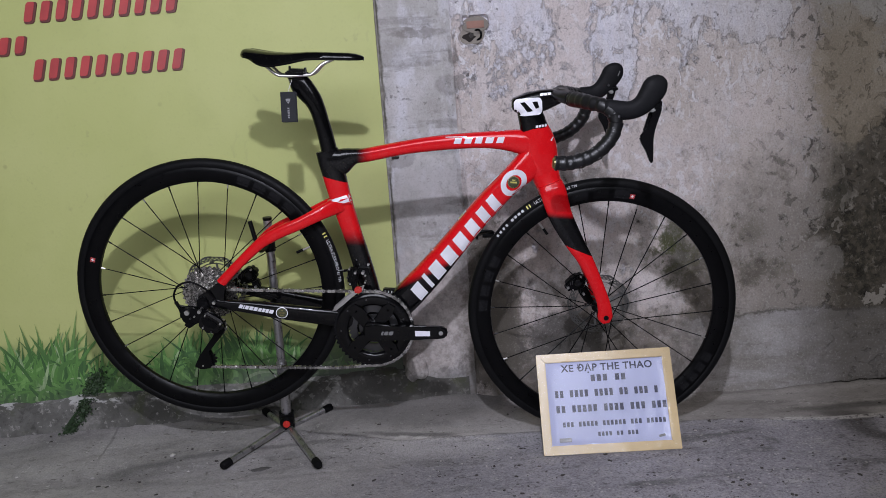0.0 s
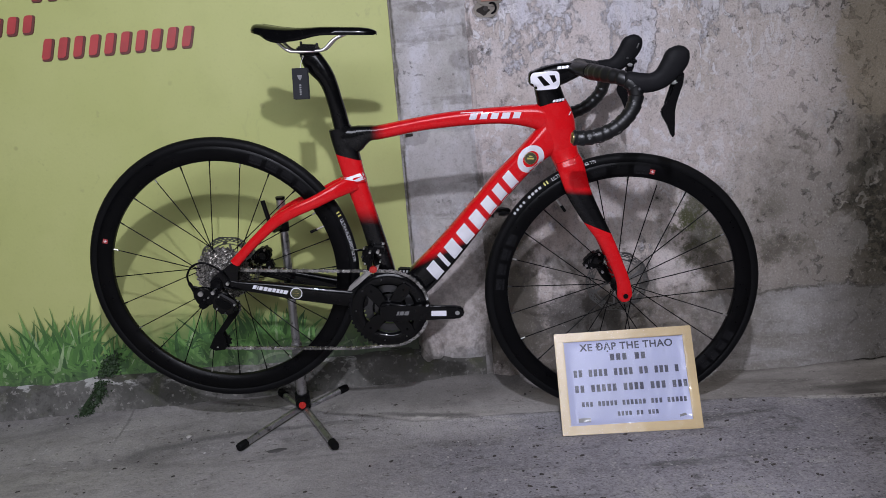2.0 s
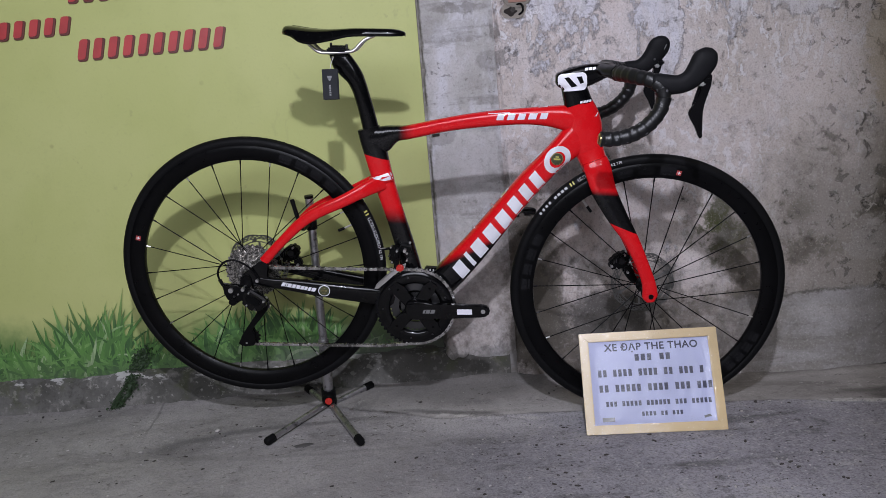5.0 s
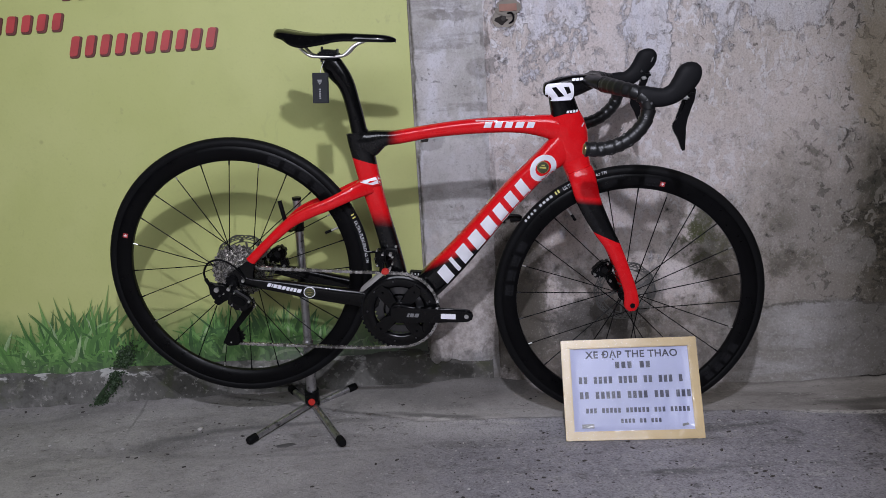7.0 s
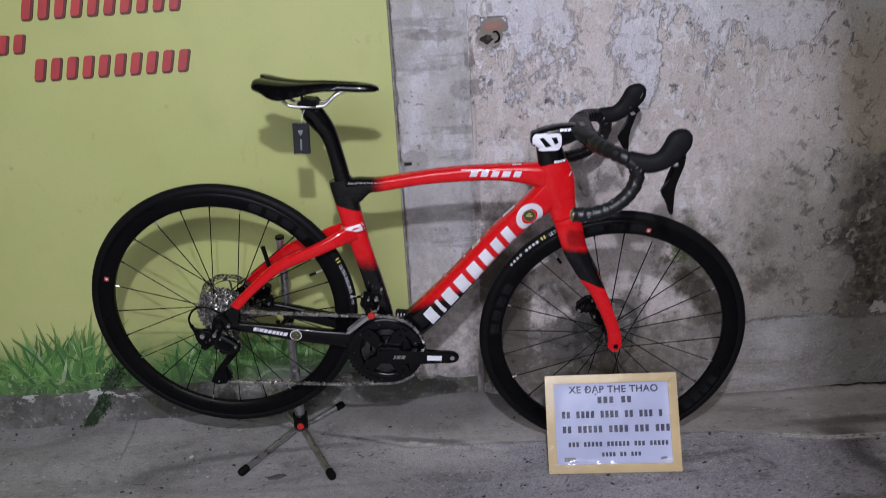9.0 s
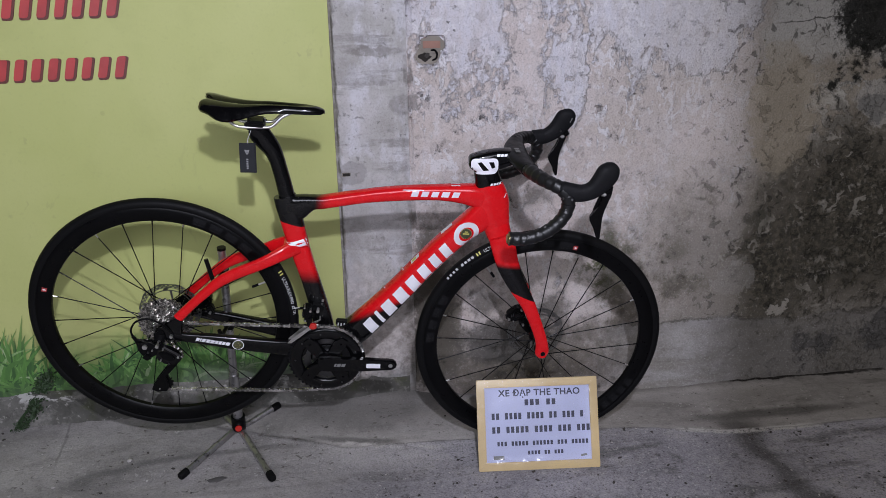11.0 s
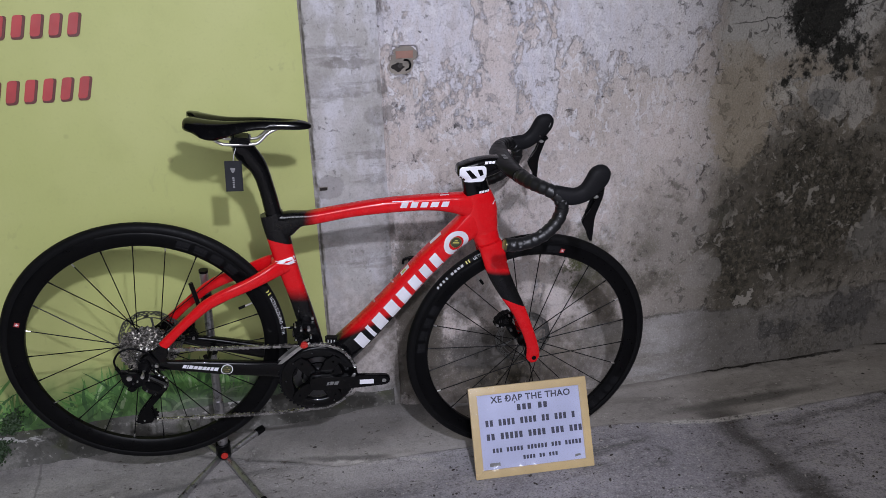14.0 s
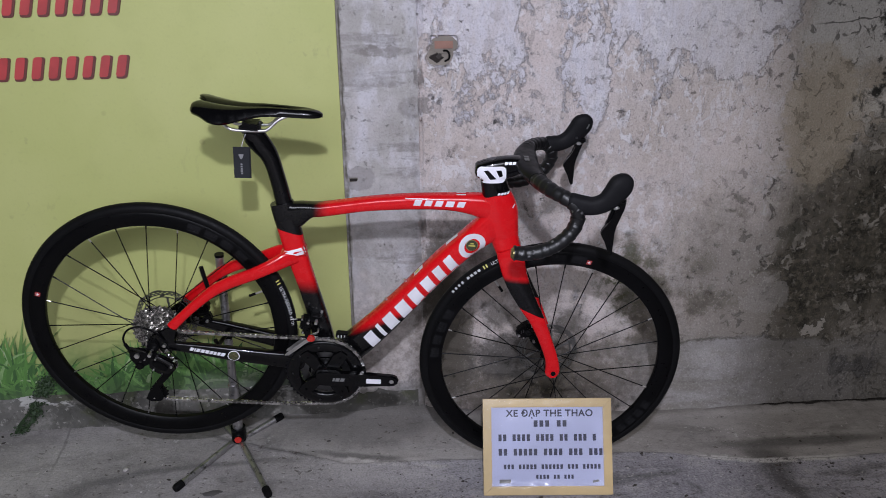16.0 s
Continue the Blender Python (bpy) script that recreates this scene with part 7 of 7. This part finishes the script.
# ---- display stand ----
def stand():
    hubp = Vector((-0.366, 0.214, 0.064))
    topp = Vector((-0.347, 0.116, 0.634))
    up = (topp - hubp).normalized()
    st = thing("bike_stand", "worn chrome four-legged bicycle display stand", "bike stand", Matrix.Translation(hubp))
    t = topp - hubp
    part("post", rod(up * -0.030, t, 0.0112, 20), M_CHROME, st, "worn chrome tube post")
    part("sleeve", rod(up * 0.020, up * 0.175, 0.0142, 20), M_CHROME, st)
    part("post_cap", rod(t - up * 0.004, t + up * 0.003, 0.0118, 20), M_SATIN, st)
    side = Vector((1, 0, 0))
    front = Vector((0.10, -0.985, -0.14)).normalized()
    # hub block with its red knob
    part("hub_block", sweep([up * -0.022, up * 0.024], 0.0205, 18, 1), M_SATIN, st, "black plastic hub")
    part("knob", sweep([front * 0.012, front * 0.026, front * 0.030], [0.019, 0.018, 0.014], 18, 1), M_SATIN, st)
    part("knob_button", sweep([front * 0.029, front * 0.0325], [0.0105, 0.0095], 18, 1), M_REDBIT, st, "round red button")
    # hooks for the stays
    hk = t - up * 0.075
    part("hook_arm", sweep([hk, hk + Vector((-0.006, -0.030, 0.000)), hk + Vector((-0.010, -0.070, -0.004)), hk + Vector((-0.012, -0.100, 0.012)), hk + Vector((-0.024, -0.106, 0.075))], 0.0056, 12, 5), M_SATIN, st, "black rubber-coated hook")
    hk2 = t - up * 0.235
    part("hook_arm", sweep([hk2, hk2 + Vector((-0.006, -0.045, 0.0)), hk2 + Vector((-0.008, -0.085, 0.004)), hk2 + Vector((-0.012, -0.095, 0.022))], 0.0056, 12, 5), M_SATIN, st)
    part("clamp_collar", rod(hk - up * 0.012, hk + up * 0.012, 0.0145, 18), M_SATIN, st)
    part("clamp_collar", rod(hk2 - up * 0.012, hk2 + up * 0.012, 0.0145, 18), M_SATIN, st)
    # legs: bent tubes with rubber feet
    for fx, fy in ((-0.508, 0.032), (-0.256, -0.018), (-0.252, 0.306), (-0.446, 0.316)):
        fz = ground_z(fx, fy) + 0.0110
        foot = Vector((fx, fy, fz)) - hubp
        flat = Vector((foot.x, foot.y, 0)).normalized()
        start = flat * 0.012 - up * 0.020
        knee = flat * 0.034 - up * 0.022
        d = (foot - knee).normalized()
        leg = part("leg", sweep([start, knee, knee + (foot - knee) * 0.5, foot], 0.0086, 16, 5), M_CHROME, st, "worn chrome tube leg")
        part("rubber_foot", sweep([foot - d * 0.026, foot - d * 0.004, foot + d * 0.001], [0.0110, 0.0112, 0.0094], 16, 1), M_RUBBER, leg)


stand()


# ---- the framed notice ----
def notice():
    bl, br, tl = Vector((0.307, -0.066, 0.0005)), Vector((0.645, -0.098, 0.0005)), Vector((0.3135, 0.0255, 0.234))
    ex = (br - bl).normalized()
    w = (br - bl).length
    ez = (tl - bl)
    ez = (ez - ex * ez.dot(ex))
    h = ez.length
    ez.normalize()
    ey = ez.cross(ex)
    m = Matrix.Translation(bl) @ Matrix((ex, ey, ez)).transposed().to_4x4()
    sign = thing("framed_notice", "white paper notice in a pale wooden frame leaning on the wheel", "sign", m)
    b, d = 0.0225, 0.014
    part("frame_rail", prism([(0, 0), (w, 0), (w - b, b), (b, b)], 0, d, 0.0014), M_FRAME, sign)
    part("frame_rail", prism([(0, h), (b, h - b), (w - b, h - b), (w, h)], 0, d, 0.0014), M_FRAME, sign)
    part("frame_rail", prism([(0, 0), (b, b), (b, h - b), (0, h)], 0.0004, d, 0.0014), M_FRAME, sign)
    part("frame_rail", prism([(w, 0), (w, h), (w - b, h - b), (w - b, b)], 0.0004, d, 0.0014), M_FRAME, sign)
    part("backing_board", box((w - 0.01, 0.003, h - 0.01), (w / 2, d - 0.0015, h / 2)), M_SATIN, sign)
    part("paper", box((w - 2 * b + 0.006, 0.0012, h - 2 * b + 0.006), (w / 2, 0.0062, h / 2)), M_PAPER, sign, "white printed sheet")
    # the readable heading
    cu = bpy.data.curves.new("heading", "FONT")
    cu.offset = 0.00062
    cu.body, cu.size, cu.align_x, cu.space_character = "XE ĐẠP THE THAO", 0.0250, "CENTER", 1.08
    tmp = new("heading", cu)
    me = bpy.data.meshes.new_from_object(tmp.evaluated_get(bpy.context.evaluated_depsgraph_get()))
    bpy.data.objects.remove(tmp)
    me.name = "heading"
    me.materials.clear()
    me.materials.append(M_INK)
    head_ob = new("heading", me)
    head_ob.parent = sign
    head_ob.matrix_basis = pose(w * 0.520, 0.0052, h - 0.0470, 90, 0, 0)
    tagged(head_ob, "printed heading in dark capitals")

    def bars(words, v, height, u0, u1):
        """A line of print: each word a row of upright bars; v down the sheet, u0 to u1 across it, as shares of the sign."""
        pitch = w * (u1 - u0) / (sum(words) + len(words) - 1)
        x, z = w * u0, h * (1 - v) - height / 2
        for n in words:
            word = bmesh.new()
            for i in range(n):
                a = x + pitch * (i + 0.14)
                prism([(a, z), (a + pitch * 0.66, z), (a + pitch * 0.66, z + height), (a, z + height)], 0.0050, 0.0055, 0, word)
            part("print_bar", word, M_INK, sign, smooth=False)
            x += pitch * (n + 1)
    bars([3, 2], 0.262, 0.0165, 0.39, 0.66)
    bars([2, 4, 4, 2, 3, 1], 0.408, 0.0175, 0.115, 0.885)
    bars([2, 5, 4, 3, 3], 0.558, 0.0175, 0.115, 0.935)
    bars([3, 5, 6, 3, 5], 0.710, 0.0120, 0.155, 0.915)
    bars([4, 2, 3], 0.815, 0.0105, 0.405, 0.705)
    part("sticker", prism([(0.042, 0.030), (0.072, 0.030), (0.072, 0.040), (0.042, 0.040)], 0.0046, 0.0050), M_GREYPRINT, sign, smooth=False)
    part("grey_tape", prism([(w - 0.052, 0.030), (w - 0.034, 0.034), (w - 0.038, 0.039), (w - 0.052, 0.036)], 0.0046, 0.0050), M_GREYPRINT, sign, smooth=False)
    # creased clear film drawn over frame and sheet
    xs, zs = lines((0.0005, w - 0.0005, 0.005)), lines((0.0005, h - 0.0005, 0.005))
    bm = bmesh.new()
    grid = [[bm.verts.new((x, -0.0014 + 0.0034 * smooth(min(x, w - x, z, h - z), b - 0.004, b + 0.012) - 0.0009 * fbm(x * 22, 2, z * 14) - 0.0035 * max(0.0, noise.noise(Vector((x * 60, 4, z * 60)))) * (1 - smooth(abs(min(x, w - x, z, h - z) - b), 0.004, 0.016)), z)) for x in xs] for z in zs]
    for j in range(len(zs) - 1):
        for i in range(len(xs) - 1):
            bm.faces.new((grid[j][i], grid[j][i + 1], grid[j + 1][i + 1], grid[j + 1][i]))
    film_ob = part("clear_wrap", bm, M_FILM, sign, "creased clear plastic film")
    film_ob.visible_shadow = False


notice()
